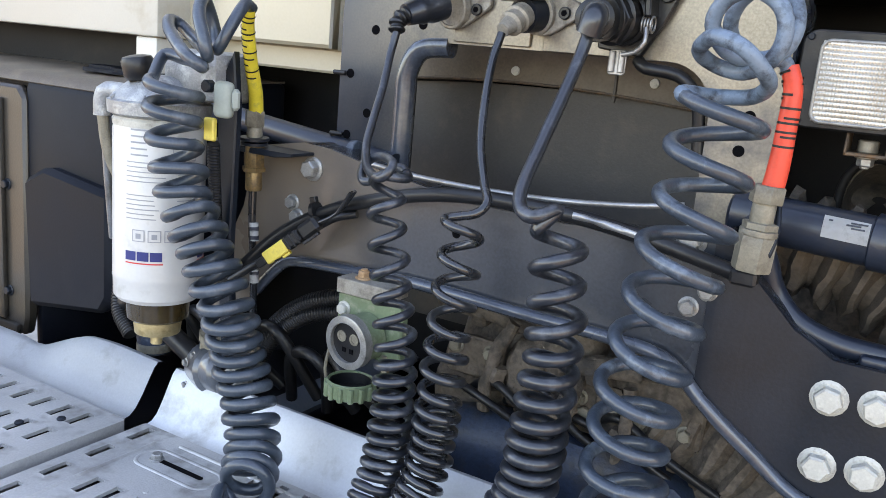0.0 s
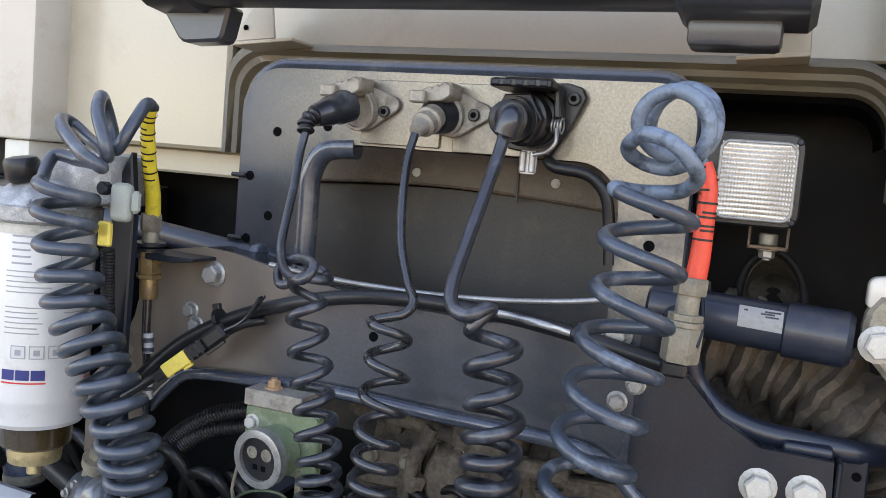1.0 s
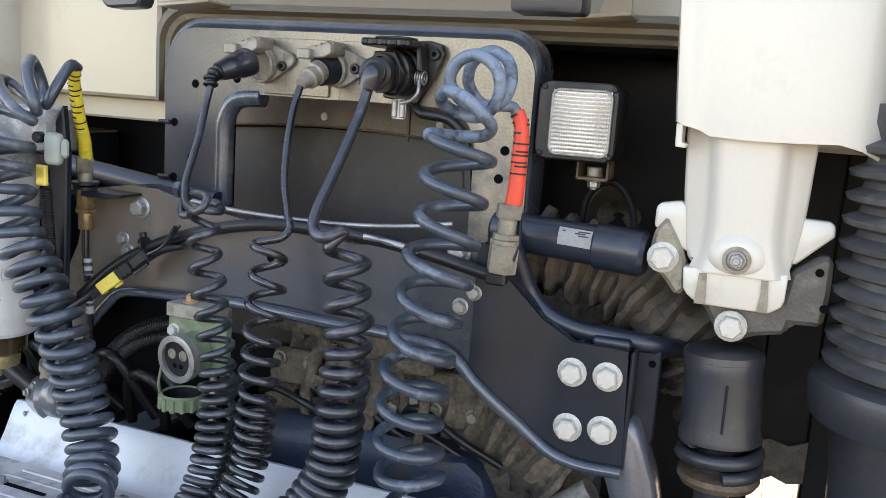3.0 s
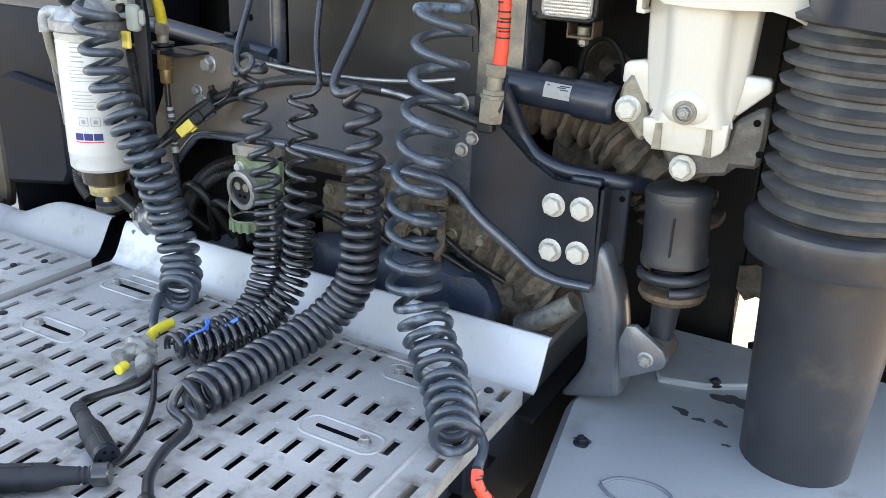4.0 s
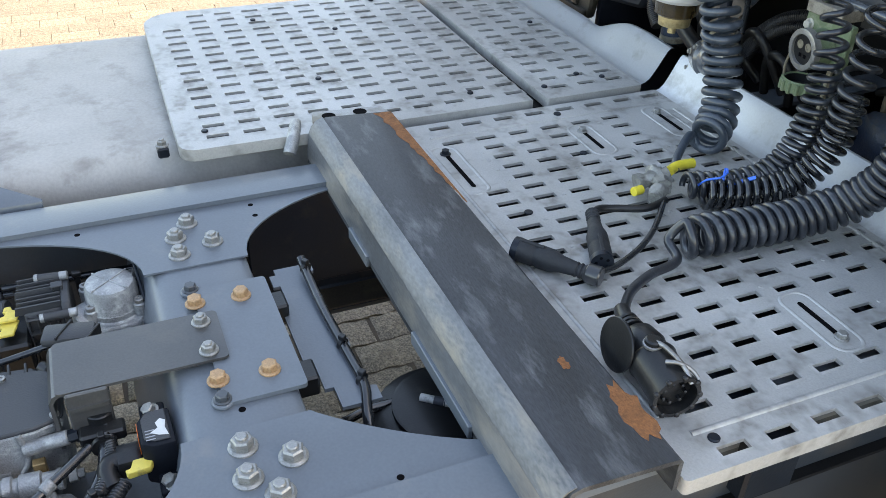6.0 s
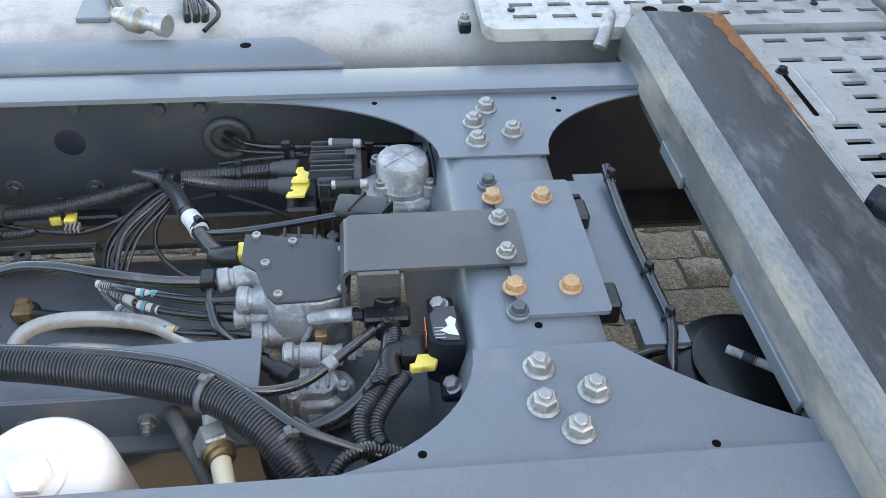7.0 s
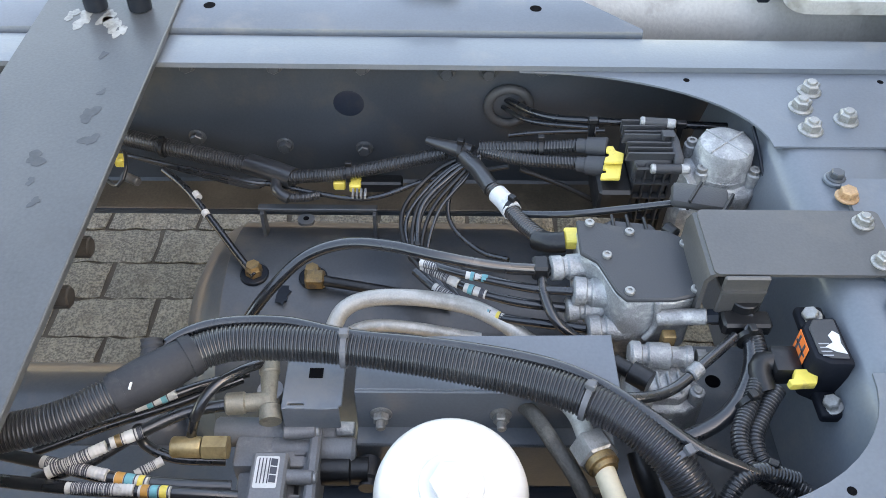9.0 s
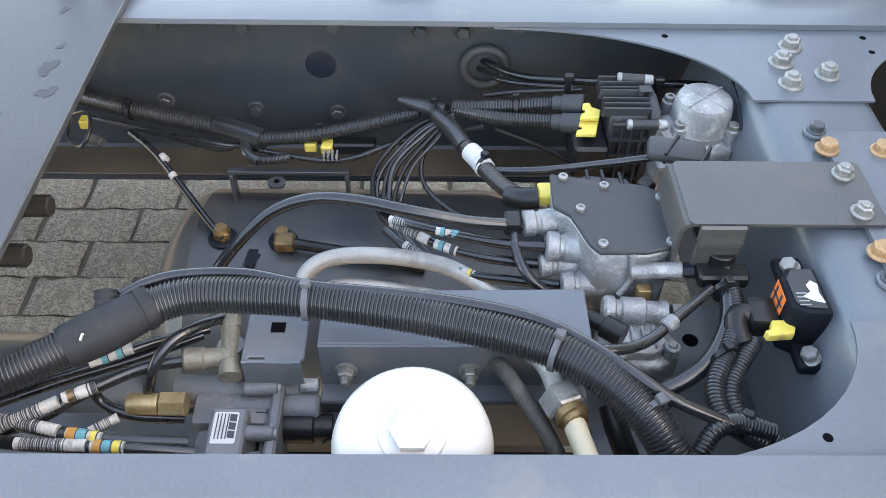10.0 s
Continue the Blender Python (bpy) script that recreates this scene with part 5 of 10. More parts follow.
part("cup", lathe((0.604, 1.105, 1.402), (0.604, 1.0, 1.402), ((0, 0.0165), (0.004, 0.0165), (0.0042, 0.012), (0.001, 0.0115)), 20), BRASS_GREY, tower)
bolt(tower, (0.604, 1.104, 1.402), (0, -1, 0), 0.009, ZINC)
knuckle = thing("strut_knuckle", (0.61, 1.14, 1.3), "dusty grey cast knuckle under the cab bracket", "knuckle")
KNUCKLE = material("corroded_knuckle_casting", (0.095, 0.088, 0.078), 0.6, 0.2, 0.3, 22, 0.5, 260, (0.15, 0.14, 0.122), 0.3, 34, dent=0.2)
pts = xz([(0.567, 1.14, 1.343), (0.585, 1.14, 1.313), (0.599, 1.14, 1.298), (0.613, 1.14, 1.296), (0.631, 1.14, 1.307), (0.669, 1.14, 1.315), (0.672, 1.14, 1.328), (0.707, 1.14, 1.33), (0.711, 1.14, 1.371), (0.71, 1.14, 1.412), (0.7, 1.14, 1.416), (0.665, 1.14, 1.392), (0.66, 1.14, 1.357)])
part("casting", prism(pts, 1.135, 1.18, "y", 0.006), KNUCKLE, knuckle)
for p in ((0.696, 1.134, 1.395), (0.706, 1.134, 1.353)):
    part("pit", lathe(p, Vector(p) + Vector((0, -1, 0)), ((0, 0.005), (0.0015, 0.005), (0.0017, 0.0)), 12), HOLE, knuckle, "dark drilled pit")
bolt(knuckle, (0.606, 1.132, 1.317), (0, -1, 0), 0.0145, ZINC_PALE, False)
strut = thing("cab_strut", (0.615, 1.14, 1.0), "black cab suspension strut with a coil spring", "strut")
part("cover", lathe((0.602, 1.15, 1.283), (0.61, 1.15, 1.165), ((0, 0.03), (0.005, 0.045), (0.016, 0.049), (0.026, 0.0475), (0.1, 0.0485), (0.108, 0.051), (0.114, 0.051), (0.118, 0.045), (0.119, 0.03)), 32), STRUT_GREY, strut)
part("cover_rim", lathe((0.602, 1.15, 1.285), (0.61, 1.15, 1.165), ((0, 0.041), (0.004, 0.0485), (0.012, 0.0497), (0.014, 0.045)), 28), STRUT_GREY, strut, "dusty rim of the cover")
part("groove", box(0.611, 0.614, 1.0985, 1.104, 1.19, 1.25, 0.001), STEEL_BLACK, strut)
part("rod", lathe((0.611, 1.15, 1.17), (0.606, 1.15, 1.03), ((0, 0.027), (0.055, 0.027), (0.075, 0.022), (0.13, 0.019)), 16), STRUT_GREY, strut)
line, bm = coil([(0.611, 1.15, 1.168, 0.044, 0), (0.612, 1.15, 1.13, 0.046, 1.9)], 0.0088)
part("spring", bm, STRUT_GREY, strut)
part("collar", lathe((0.614, 1.15, 1.106), (0.613, 1.15, 1.13), ((0, 0.03), (0.004, 0.046), (0.012, 0.051), (0.019, 0.05), (0.022, 0.04)), 28), RUST_DARK, strut, "muddy spring seat")
part("eye", rounder(rod((0.604, 1.115, 1.018), (0.604, 1.18, 1.018), 0.026, 20), 0.004, 2), MUD_DARK, strut)
bel = thing("intake_bellows", (0.82, 1.15, 0.8), "ribbed black rubber intake bellows", "bellows")
prof = [(0, 0.1), (0.012, 0.1)]
for k in range(10):
    h = 0.014 + 0.0275 * k
    prof += [(h, 0.09), (h + 0.005, 0.106), (h + 0.012, 0.109), (h + 0.02, 0.092)]
prof += [(0.3, 0.1), (0.32, 0.1)]
part("bellows", lathe((0.82, 1.15, 1.272), (0.82, 1.15, 2.0), prof, 40), RUBBER, bel)
part("base_ring", lathe((0.82, 1.15, 1.222), (0.82, 1.15, 2), ((0, 0.095), (0.004, 0.113), (0.01, 0.117), (0.03, 0.119), (0.046, 0.121), (0.054, 0.118), (0.062, 0.106)), 44), STRUT_GREY, bel)
part("duct", lathe((0.83, 1.16, 0.895), (0.83, 1.16, 2), ((0, 0.08), (0.26, 0.092), (0.335, 0.1)), 28), STRUT_GREY, bel)
part("upper_duct", lathe((0.87, 1.13, 1.535), (0.87, 1.1, 2.3), ((0, 0.1), (0.01, 0.135), (0.7, 0.14)), 32), NAVY, bel)

# ---- black side cover at the left ----
side = thing("side_cover", (-0.9, 1.2, 1.0), "dusty black moulded side cover behind the cab step", "cover")
# added black panel that shuts the bright yard out of the gap below
part("inner_panel", rounder(box(-0.935, -0.915, 1.13, 1.56, 0.865, 1.07, 0), 0.006, 2), COVER_BLACK, side)
part("rear_panel", prism([(-1.40, 0.98), (-1.28, 0.985), (-1.26, 0.955), (-0.925, 0.96), (-0.915, 1.0), (-0.912, 1.40), (-0.93, 1.42), (-1.40, 1.42)], 1.1, 1.125, "y", 0.006), DUSTY, side, "dusty brown rear panel")
part("panel_rib", box(-1.16, -1.08, 1.092, 1.1, 1.0, 1.3, 0.004), DUSTY, side)
part("panel_rib", box(-1.32, -1.3, 1.094, 1.1, 1.0, 1.38, 0.003), DUSTY, side)
for x, w in ((-1.235, 0.03), (-1.19, 0.012), (-1.045, 0.022), (-0.985, 0.03)):
    part("panel_rib", rounder(box(x - w / 2, x + w / 2, 1.09, 1.101, 0.985, 1.395, 0), 0.004, 2), DUSTY, side)
part("lower_fold", rounder(box(-1.26, -0.93, 1.088, 1.101, 0.962, 0.982, 0), 0.004, 2), DUSTY, side)
part("side_panel", rounder(prism([(1.108, 1.06), (1.108, 1.416), (1.113, 1.431), (1.125, 1.44), (1.2, 1.447), (1.5, 1.453), (1.5, 1.06)], -0.922, -0.665, "x"), 0.012, 3, 40), COVER_BLACK, side, "", 50)
part("lower_bulge", prism([(-0.89, 1.03), (-0.69, 1.06), (-0.67, 1.09), (-0.67, 1.27), (-0.84, 1.29), (-0.90, 1.26)], 1.085, 1.12, "y", 0.01), COVER_BLACK, side)
part("top_panel", prism([(1.109, 1.428), (1.113, 1.437), (1.125, 1.445), (1.2, 1.451), (1.5, 1.457), (1.5, 1.453), (1.2, 1.447), (1.126, 1.44), (1.116, 1.434), (1.112, 1.426)], -1.40, -0.672, "x"), BROWN_STRIP, side, "dusty scratched top", 60)
for k, (x, y, r) in enumerate(((-0.83, 1.2, 0.02), (-0.78, 1.28, 0.025), (-0.9, 1.3, 0.03), (-0.74, 1.36, 0.02))):
    part("scratch", prism(blob(x, y, r, 120 + k, 3.0), 1.4535, 1.4585, "z"), COVER_BLACK, side, "dark scuff in the dust")
for x, z in ((-1.27, 1.24), (-0.965, 1.24), (-1.29, 1.02), (-0.965, 1.04), (-1.05, 1.15)):
    bolt(side, (x, 1.1, z), (0, -1, 0), 0.008, STEEL_BLACK, False)
# added block that fills the shaded space under the corner panel
part("cab_underside", box(-1.5, -0.83, 1.345, 1.56, 1.38, 1.62, 0.006), BAY_BLACK, cab, "near-black block added for the shade under the cab")
# panel standing open beyond the catwalk
flap = thing("side_flap", (-2.0, 1.15, 0.9), "dark blue-grey side panel standing open beyond the catwalk", "side panel")
part("skin", box(-2.0, -1.985, 0.91, 1.6, 0.935, 2.4, 0.004), NAVY_PANEL, flap)
part("bottom_rail", box(-1.985, -1.96, 0.905, 1.6, 0.9, 0.96, 0.006), NAVY_PANEL, flap)
part("edge_rail", box(-1.985, -1.965, 0.905, 0.935, 0.96, 2.4, 0.004), NAVY_PANEL, flap)
part("hinge_arm", rod((-1.99, 1.34, 1.62), (-1.2, 1.34, 1.62), 0.02), FRAME_DARK, flap)
part("post", rod((-1.97, 1.1, 0.96), (-1.97, 1.1, 2.4), 0.013), FRAME_DARK, flap)


# ---- between the rails: air tank, valves, hoses ----
tank = thing("air_tank", (-0.13, -0.5, 0.4), "dark blue-grey painted steel air tank between the rails", "air tank")
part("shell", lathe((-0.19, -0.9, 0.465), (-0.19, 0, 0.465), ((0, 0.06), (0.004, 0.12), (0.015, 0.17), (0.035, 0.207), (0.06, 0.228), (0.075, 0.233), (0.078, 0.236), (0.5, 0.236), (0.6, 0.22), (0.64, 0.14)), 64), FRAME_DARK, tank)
for p in ((-0.174, -0.78, 0.69), (-0.169, -0.694, 0.69)):
    q = Vector(p)
    part("boss", rod(q - Vector((0, 0, 0.02)), q + Vector((0, 0, 0.014)), 0.021, 20), STEEL_BLACK, tank, "black threaded boss")
    part("fitting", lathe(q + Vector((0, 0, 0.012)), q + Vector((0, 0, 1)), ((0, 0.013), (0.012, 0.013), (0.014, 0.011), (0.02, 0.01)), 6), BRASS, tank, "dull brass fitting")
q = Vector((-0.152, -0.69, 0.715))
part("elbow", box(q.x - 0.012, q.x + 0.012, q.y - 0.012, q.y + 0.016, q.z - 0.01, q.z + 0.01, 0.003), BRASS, tank, "dull brass elbow")
patch("scrape", -0.14, -0.735, 0.6975, 0.024, 0.011, STEEL_BLACK, tank, 8, "dark scrape in the paint")

rack = thing("harness_bracket", (-0.275, -0.7, 0.68), "grey steel bracket that carries the wiring over the tank", "bracket")
part("bar", box(-0.283, -0.271, -0.785, -0.605, 0.735, 0.741, 0.001), FRAME_DARK, rack)
for y in (-0.782, -0.612):
    part("leg", box(-0.285, -0.265, y, y + 0.006, 0.66, 0.736, 0.001), FRAME_DARK, rack)
part("eyelet", prism(rounded(-0.262, -0.24, -0.722, -0.697, 0.01), 0.735, 0.74, "z"), FRAME_DARK, rack)
part("hole", lathe((-0.252, -0.7095, 0.7402), (-0.252, -0.7095, 0.8), ((0, 0.0045), (0.0003, 0.0045), (0.0004, 0)), 12), HOLE, rack)

harness = thing("wiring_harness", (-0.33, -0.55, 0.78), "black ribbed wiring harness along the inside of the rail", "wiring harness")
part("conduit", corrugated(((-0.418, -1.092, 0.79), (-0.383, -0.994, 0.785), (-0.358, -0.902, 0.78), (-0.329, -0.794, 0.775)), 0.0135, 0.0045, 0.0013), CONDUIT, harness)
part("y_piece", sweep(smooth_line([(-0.333, -0.803, 0.777), (-0.318, -0.766, 0.777), (-0.3, -0.73, 0.777)], 0.01), 0.0165, 14), CONDUIT, harness, "smooth black branch piece")
part("y_piece", sweep(smooth_line([(-0.312, -0.757, 0.775), (-0.28, -0.753, 0.77), (-0.268, -0.734, 0.765)], 0.008), 0.0085, 12), CONDUIT, harness)
part("conduit", corrugated(((-0.299, -0.734, 0.78), (-0.296, -0.661, 0.79), (-0.297, -0.576, 0.81), (-0.293, -0.502, 0.835)), 0.0105, 0.004, 0.0012), CONDUIT, harness)
part("y_piece", sweep(smooth_line([(-0.302, -0.53, 0.85), (-0.288, -0.5, 0.85), (-0.273, -0.466, 0.85)], 0.01), [0.006 + 0.0065 * min(1, k / 5) for k in range(len(smooth_line([(-0.302, -0.53, 0.85), (-0.288, -0.5, 0.85), (-0.273, -0.466, 0.85)], 0.01)))], 14), CONDUIT, harness, "smooth black branch piece")
part("conduit", corrugated(((-0.28, -0.454, 0.855), (-0.268, -0.391, 0.865), (-0.262, -0.31, 0.875)), 0.010, 0.004, 0.0012), CONDUIT, harness)
part("conduit", corrugated(((-0.278, -0.454, 0.85), (-0.248, -0.392, 0.86), (-0.235, -0.312, 0.865)), 0.0095, 0.004, 0.0012), CONDUIT, harness)
part("branch", sweep(smooth_line([(-0.269, -0.478, 0.85), (-0.236, -0.459, 0.852), (-0.192, -0.441, 0.854)], 0.008), 0.0118, 14), CONDUIT, harness)
part("conduit", corrugated(((-0.207, -0.447, 0.854), (-0.169, -0.427, 0.855), (-0.12, -0.404, 0.86), (-0.079, -0.379, 0.868)), 0.0112, 0.0042, 0.0012), CONDUIT, harness)
part("tape", sweep(smooth_line([(-0.182, -0.434, 0.855), (-0.164, -0.424, 0.856), (-0.145, -0.416, 0.857)], 0.006), 0.0132, 16), WHITE_TAG, harness, "white tape")
part("conduit", corrugated(((-0.27, -0.734, 0.765), (-0.271, -0.711, 0.765), (-0.277, -0.69, 0.765)), 0.0075, 0.0035, 0.001), CONDUIT, harness)
part("plug", box(*sum(zip(Vector((-0.298, -0.611, 0.77)) - Vector((0.011, 0.03, 0.01)), Vector((-0.298, -0.611, 0.77)) + Vector((0.011, 0.045, 0.01))), ()), 0.003), BLACK, harness)
q = Vector((-0.294, -0.664, 0.77))
part("connector_clip", box(q.x - 0.008, q.x + 0.006, q.y - 0.006, q.y + 0.012, q.z - 0.006, q.z + 0.009, 0.002), YELLOW, harness, "yellow connector clip")
q = Vector((-0.286, -0.637, 0.775))
part("connector_clip", box(q.x - 0.013, q.x + 0.009, q.y - 0.008, q.y + 0.009, q.z - 0.006, q.z + 0.008, 0.002), YELLOW, harness, "yellow connector clip")
q = Vector((-0.267, -0.628, 0.775))
for k in range(4):
    part("lock_comb", box(q.x - 0.008, q.x + 0.008, q.y - 0.012 + 0.006 * k, q.y - 0.009 + 0.006 * k, q.z - 0.002, q.z + 0.006, 0.0005), CAST, harness, "grey connector comb")
q = Vector((-0.322, -0.992, 0.79))
part("connector_clip", box(q.x - 0.008, q.x + 0.01, q.y - 0.006, q.y + 0.008, q.z - 0.006, q.z + 0.009, 0.002), YELLOW, harness, "yellow connector clip")
for a, b in (((-0.363, -0.938, 0.782), (0.2, 1, 0)), ((-0.267, -0.371, 0.866), (0, 1, 0)), ((-0.275, -0.482, 0.852), (0.3, 1, 0)), ((-0.299, -0.646, 0.79), (0, 1, 0)), ((-0.152, -0.417, 0.857), (0.6, 0.6, 0)), ((-0.298, -0.295, 0.87), (0, 1, 0))):
    tie(harness, a, b, 0.0135)
for k, (z0, px) in enumerate(((0.77, 0), (0.765, 8), (0.76, 16))):
    d = 7 * k
    part("wire", cable(((-0.357, -1.003, 0.775), (-0.3, -0.8, z0), (-0.302, -0.774, 0.765), (-0.269, -0.627, 0.765), (-0.285, -0.526, 0.79), (-0.281, -0.411, 0.82)), 0.0032 + 0.0004 * k, 7), BLACK_GLOSS, harness)
rw = random.Random(31)
for k in range(8):
    u = 0.8 * k + rw.uniform(-0.9, 0.9)
    j = [Vector((rw.uniform(-0.006, 0.006), rw.uniform(-0.006, 0.006), rw.uniform(-0.006, 0.006))) for _ in range(3)]
    part("wire", cable(((-0.28 + 0.003 * k, -0.454, 0.85), Vector((-0.261, -0.51, 0.82)) + Vector((0.004 * u, 0.006 * u, 0.003 * u)) + j[0], Vector((-0.21, -0.551, 0.8)) + Vector((0.003 * u, 0.007 * u, 0.003 * u)) + j[1], Vector((-0.145, -0.552, 0.79)) + Vector((0.002 * u, 0.004 * u, 0.0)) + j[2] * 0.5, (-0.09, -0.533 + 0.003 * k, 0.8), (-0.03, -0.5 + 0.004 * k, 0.795)), rw.choice((0.0024, 0.003, 0.0036)), 7), rw.choice((BLACK, BLACK_GLOSS)), harness)
tie(harness, (-0.128, -0.54, 0.793), (1, 0.2, 0.1), 0.0125)
part("wire", cable(((-0.262, -0.469, 0.83), (-0.235, -0.497, 0.8), (-0.197, -0.493, 0.78), (-0.157, -0.454, 0.77), (-0.132, -0.417, 0.78)), 0.0036, 7), BLACK_GLOSS, harness)
part("wire", cable(((-0.275, -0.395, 0.82), (-0.261, -0.329, 0.8), (-0.236, -0.264, 0.78)), 0.004, 7), BLACK, harness)
part("wire", cable(((-0.42, -0.41, 0.84), (-0.364, -0.358, 0.85), (-0.338, -0.278, 0.86), (-0.314, -0.087, 0.87)), 0.006, 8), BLACK_GLOSS, harness)
part("wire", cable(((-0.412, -0.414, 0.83), (-0.356, -0.375, 0.845), (-0.327, -0.279, 0.855)), 0.004, 8), BLACK_GLOSS, harness)
part("wire", cable(((-0.328, -0.41, 0.84), (-0.323, -0.361, 0.85), (-0.315, -0.273, 0.86)), 0.0035, 8), BLACK_GLOSS, harness)
part("lead", cable(((-0.138, -0.413, 0.86), (-0.116, -0.352, 0.88), (-0.116, -0.282, 0.89), (-0.113, -0.211, 0.905)), 0.0048, 8), BLACK_GLOSS, harness)

part("wire", cable(((-0.324, -1.015, 0.8), (-0.309, -0.977, 0.82), (-0.271, -0.964, 0.815), (-0.254, -0.975, 0.8), (-0.288, -1.007, 0.79), (-0.316, -1.007, 0.8)), 0.003, 8), BLACK_GLOSS, harness)
part("plug", rod((-0.276, -0.973, 0.8), (-0.262, -0.947, 0.8), 0.007, 12), RUBBER, harness)
# far control module
mod = thing("brake_module", (-0.22, -0.19, 0.78), "black ribbed brake control module with a cast aluminium cap", "brake module")
side_line = [(-0.276, -0.237, 0.9), (-0.233, -0.245, 0.908), (-0.198, -0.251, 0.906), (-0.192, -0.25, 0.895), (-0.194, -0.245, 0.872), (-0.197, -0.24, 0.845), (-0.203, -0.231, 0.8), (-0.205, -0.225, 0.765)]
prof = [(p[0], p[2]) for p in side_line]
Y0, Y1 = -0.268, -0.205
back = [(prof[-1][0] - 0.08, prof[-1][1]), (prof[0][0] - 0.01, prof[0][1] - 0.03)]
part("body", prism(prof + back, Y0 + 0.012, Y1, "y", 0.002), COVER_GREY, mod)
for k, (a, b) in enumerate(((1, 0.0), (2, 0.0), (3, 0.0), (4, 0.0), (5, 0.0), (6, 0.0))):
    p, q = Vector((prof[a][0], 0, prof[a][1])), Vector((prof[a - 1][0], 0, prof[a - 1][1]))
    nrm = Vector(((p - q).z * -1, 0, (p - q).x)).normalized()
    nrm = nrm if nrm.x > 0 or nrm.z > 0.3 else -nrm
    m = Matrix.Translation(p) @ nrm.to_track_quat("Z", "Y").to_matrix().to_4x4()
    bm = bmesh.new()
    y0 = Y0 + (0.0 if a < 3 else 0.012)
    o = p + nrm * 0.009
    t = Vector((-nrm.z, 0, nrm.x)) * 0.0015
    vs = [bm.verts.new((w.x, y, w.z)) for w, y in ((p - nrm * 0.004 - t, y0), (p - nrm * 0.004 + t, y0), (o + t, y0 + 0.003), (o - t, y0 + 0.003), (p - nrm * 0.004 - t, Y1), (p - nrm * 0.004 + t, Y1), (o + t, Y1), (o - t, Y1))]
    for f in ((0, 1, 2, 3), (4, 7, 6, 5), (0, 4, 5, 1), (1, 5, 6, 2), (2, 6, 7, 3), (3, 7, 4, 0)):
        bm.faces.new([vs[i] for i in f])
    part("rib", bm, COVER_GREY, mod)
for x in (-0.268, -0.256, -0.244, -0.22, -0.209):
    part("fin", box(x - 0.0012, x + 0.0012, Y0 + 0.004, Y1, 0.895, 0.9155, 0.0006), COVER_GREY, mod)
for k in range(4):
    part("fin", box(-0.206, -0.187, Y0 + 0.014 + 0.013 * k, Y0 + 0.0165 + 0.013 * k, 0.775, 0.9, 0.0006), COVER_GREY, mod)
part("end_flange", prism([(a + 0.006, b + 0.007) for a, b in prof] + back, Y1, Y1 + 0.012, "y", 0.002), COVER_GREY, mod)
for pa, pb in (((-0.265, -0.237, 0.915), (-0.26, -0.193, 0.915)), ((-0.183, -0.234, 0.9), (-0.183, -0.186, 0.9))):
    a, b = Vector(pa), Vector(pb)
    d = (b - a).normalized()
    part("stub", rod(a, b, 0.0066, 16), COVER_GREY, mod)
    part("stub_tip", rod(a - d * 0.002, a + d * 0.005, 0.0068, 16), CAST, mod, "pale pin end")
    part("stub_tip", rod(b - d * 0.012, b + d * 0.001, 0.0068, 16), CAST, mod, "pale pin end")
q = Vector((-0.231, -0.208, 0.916))
bm = box(q.x - 0.007, q.x + 0.007, q.y - 0.008, q.y - 0.005, q.z - 0.002, q.z + 0.005, 0.0006)
box(q.x - 0.007, q.x + 0.007, q.y + 0.005, q.y + 0.008, q.z - 0.002, q.z + 0.005, 0.0006, bm)
box(q.x - 0.007, q.x + 0.007, q.y - 0.008, q.y + 0.008, q.z + 0.004, q.z + 0.006, 0.0006, bm)
part("latch", bm, COVER_GREY, mod)
for pts in (((-0.239, -0.285, 0.893), (-0.24, -0.276, 0.893), (-0.23, -0.274, 0.893), (-0.224, -0.263, 0.893), (-0.205, -0.268, 0.893), (-0.205, -0.293, 0.893), (-0.216, -0.29, 0.893), (-0.218, -0.285, 0.893), (-0.226, -0.283, 0.893), (-0.227, -0.287, 0.893)), ((-0.213, -0.291, 0.885), (-0.214, -0.266, 0.885), (-0.181, -0.274, 0.885), (-0.181, -0.3, 0.885), (-0.192, -0.297, 0.885), (-0.193, -0.291, 0.885), (-0.2, -0.289, 0.885), (-0.201, -0.294, 0.885))):
    z1 = pts[0][2]
    part("connector_clip", prism([(p[0], p[1]) for p in pts], z1 - 0.005, z1, "z", 0.0012), YELLOW, mod, "yellow connector clip")
part("socket", box(-0.25, -0.17, -0.3, -0.255, 0.82, 0.87, 0.004), BLACK, mod)
for pa, pb in (((-0.258, -0.321, 0.878), (-0.246, -0.281, 0.884)), ((-0.23, -0.323, 0.868), (-0.217, -0.286, 0.874))):
    a, b = Vector(pa), Vector(pb)
    d = (b - a).length
    part("plug_body", lathe(a, b, ((0, 0.0105), (d * 0.3, 0.0105), (d * 0.32, 0.013), (d * 0.95, 0.0145), (d, 0.0125)), 20), COVER_GREY, mod)
c = Vector((-0.209, -0.136, 0.925))
part("cap", lathe(c - Vector((0, 0, 0.07)), c + Vector((0, 0, 1)), ((0, 0.044), (0.02, 0.044), (0.022, 0.0405), (0.03, 0.0405), (0.032, 0.039), (0.062, 0.0365), (0.068, 0.034), (0.07, 0.030)), 40), CAST, mod, "rough cast aluminium cap")
for a in (0, 90):
    part("cast_rib", box(-0.034, 0.034, -0.0012, 0.0012, -0.003, 0.0016, 0.0006, None, Matrix.Translation(c) @ pose(0, 0, 0, 0, 0, a + 40)), CAST, mod)
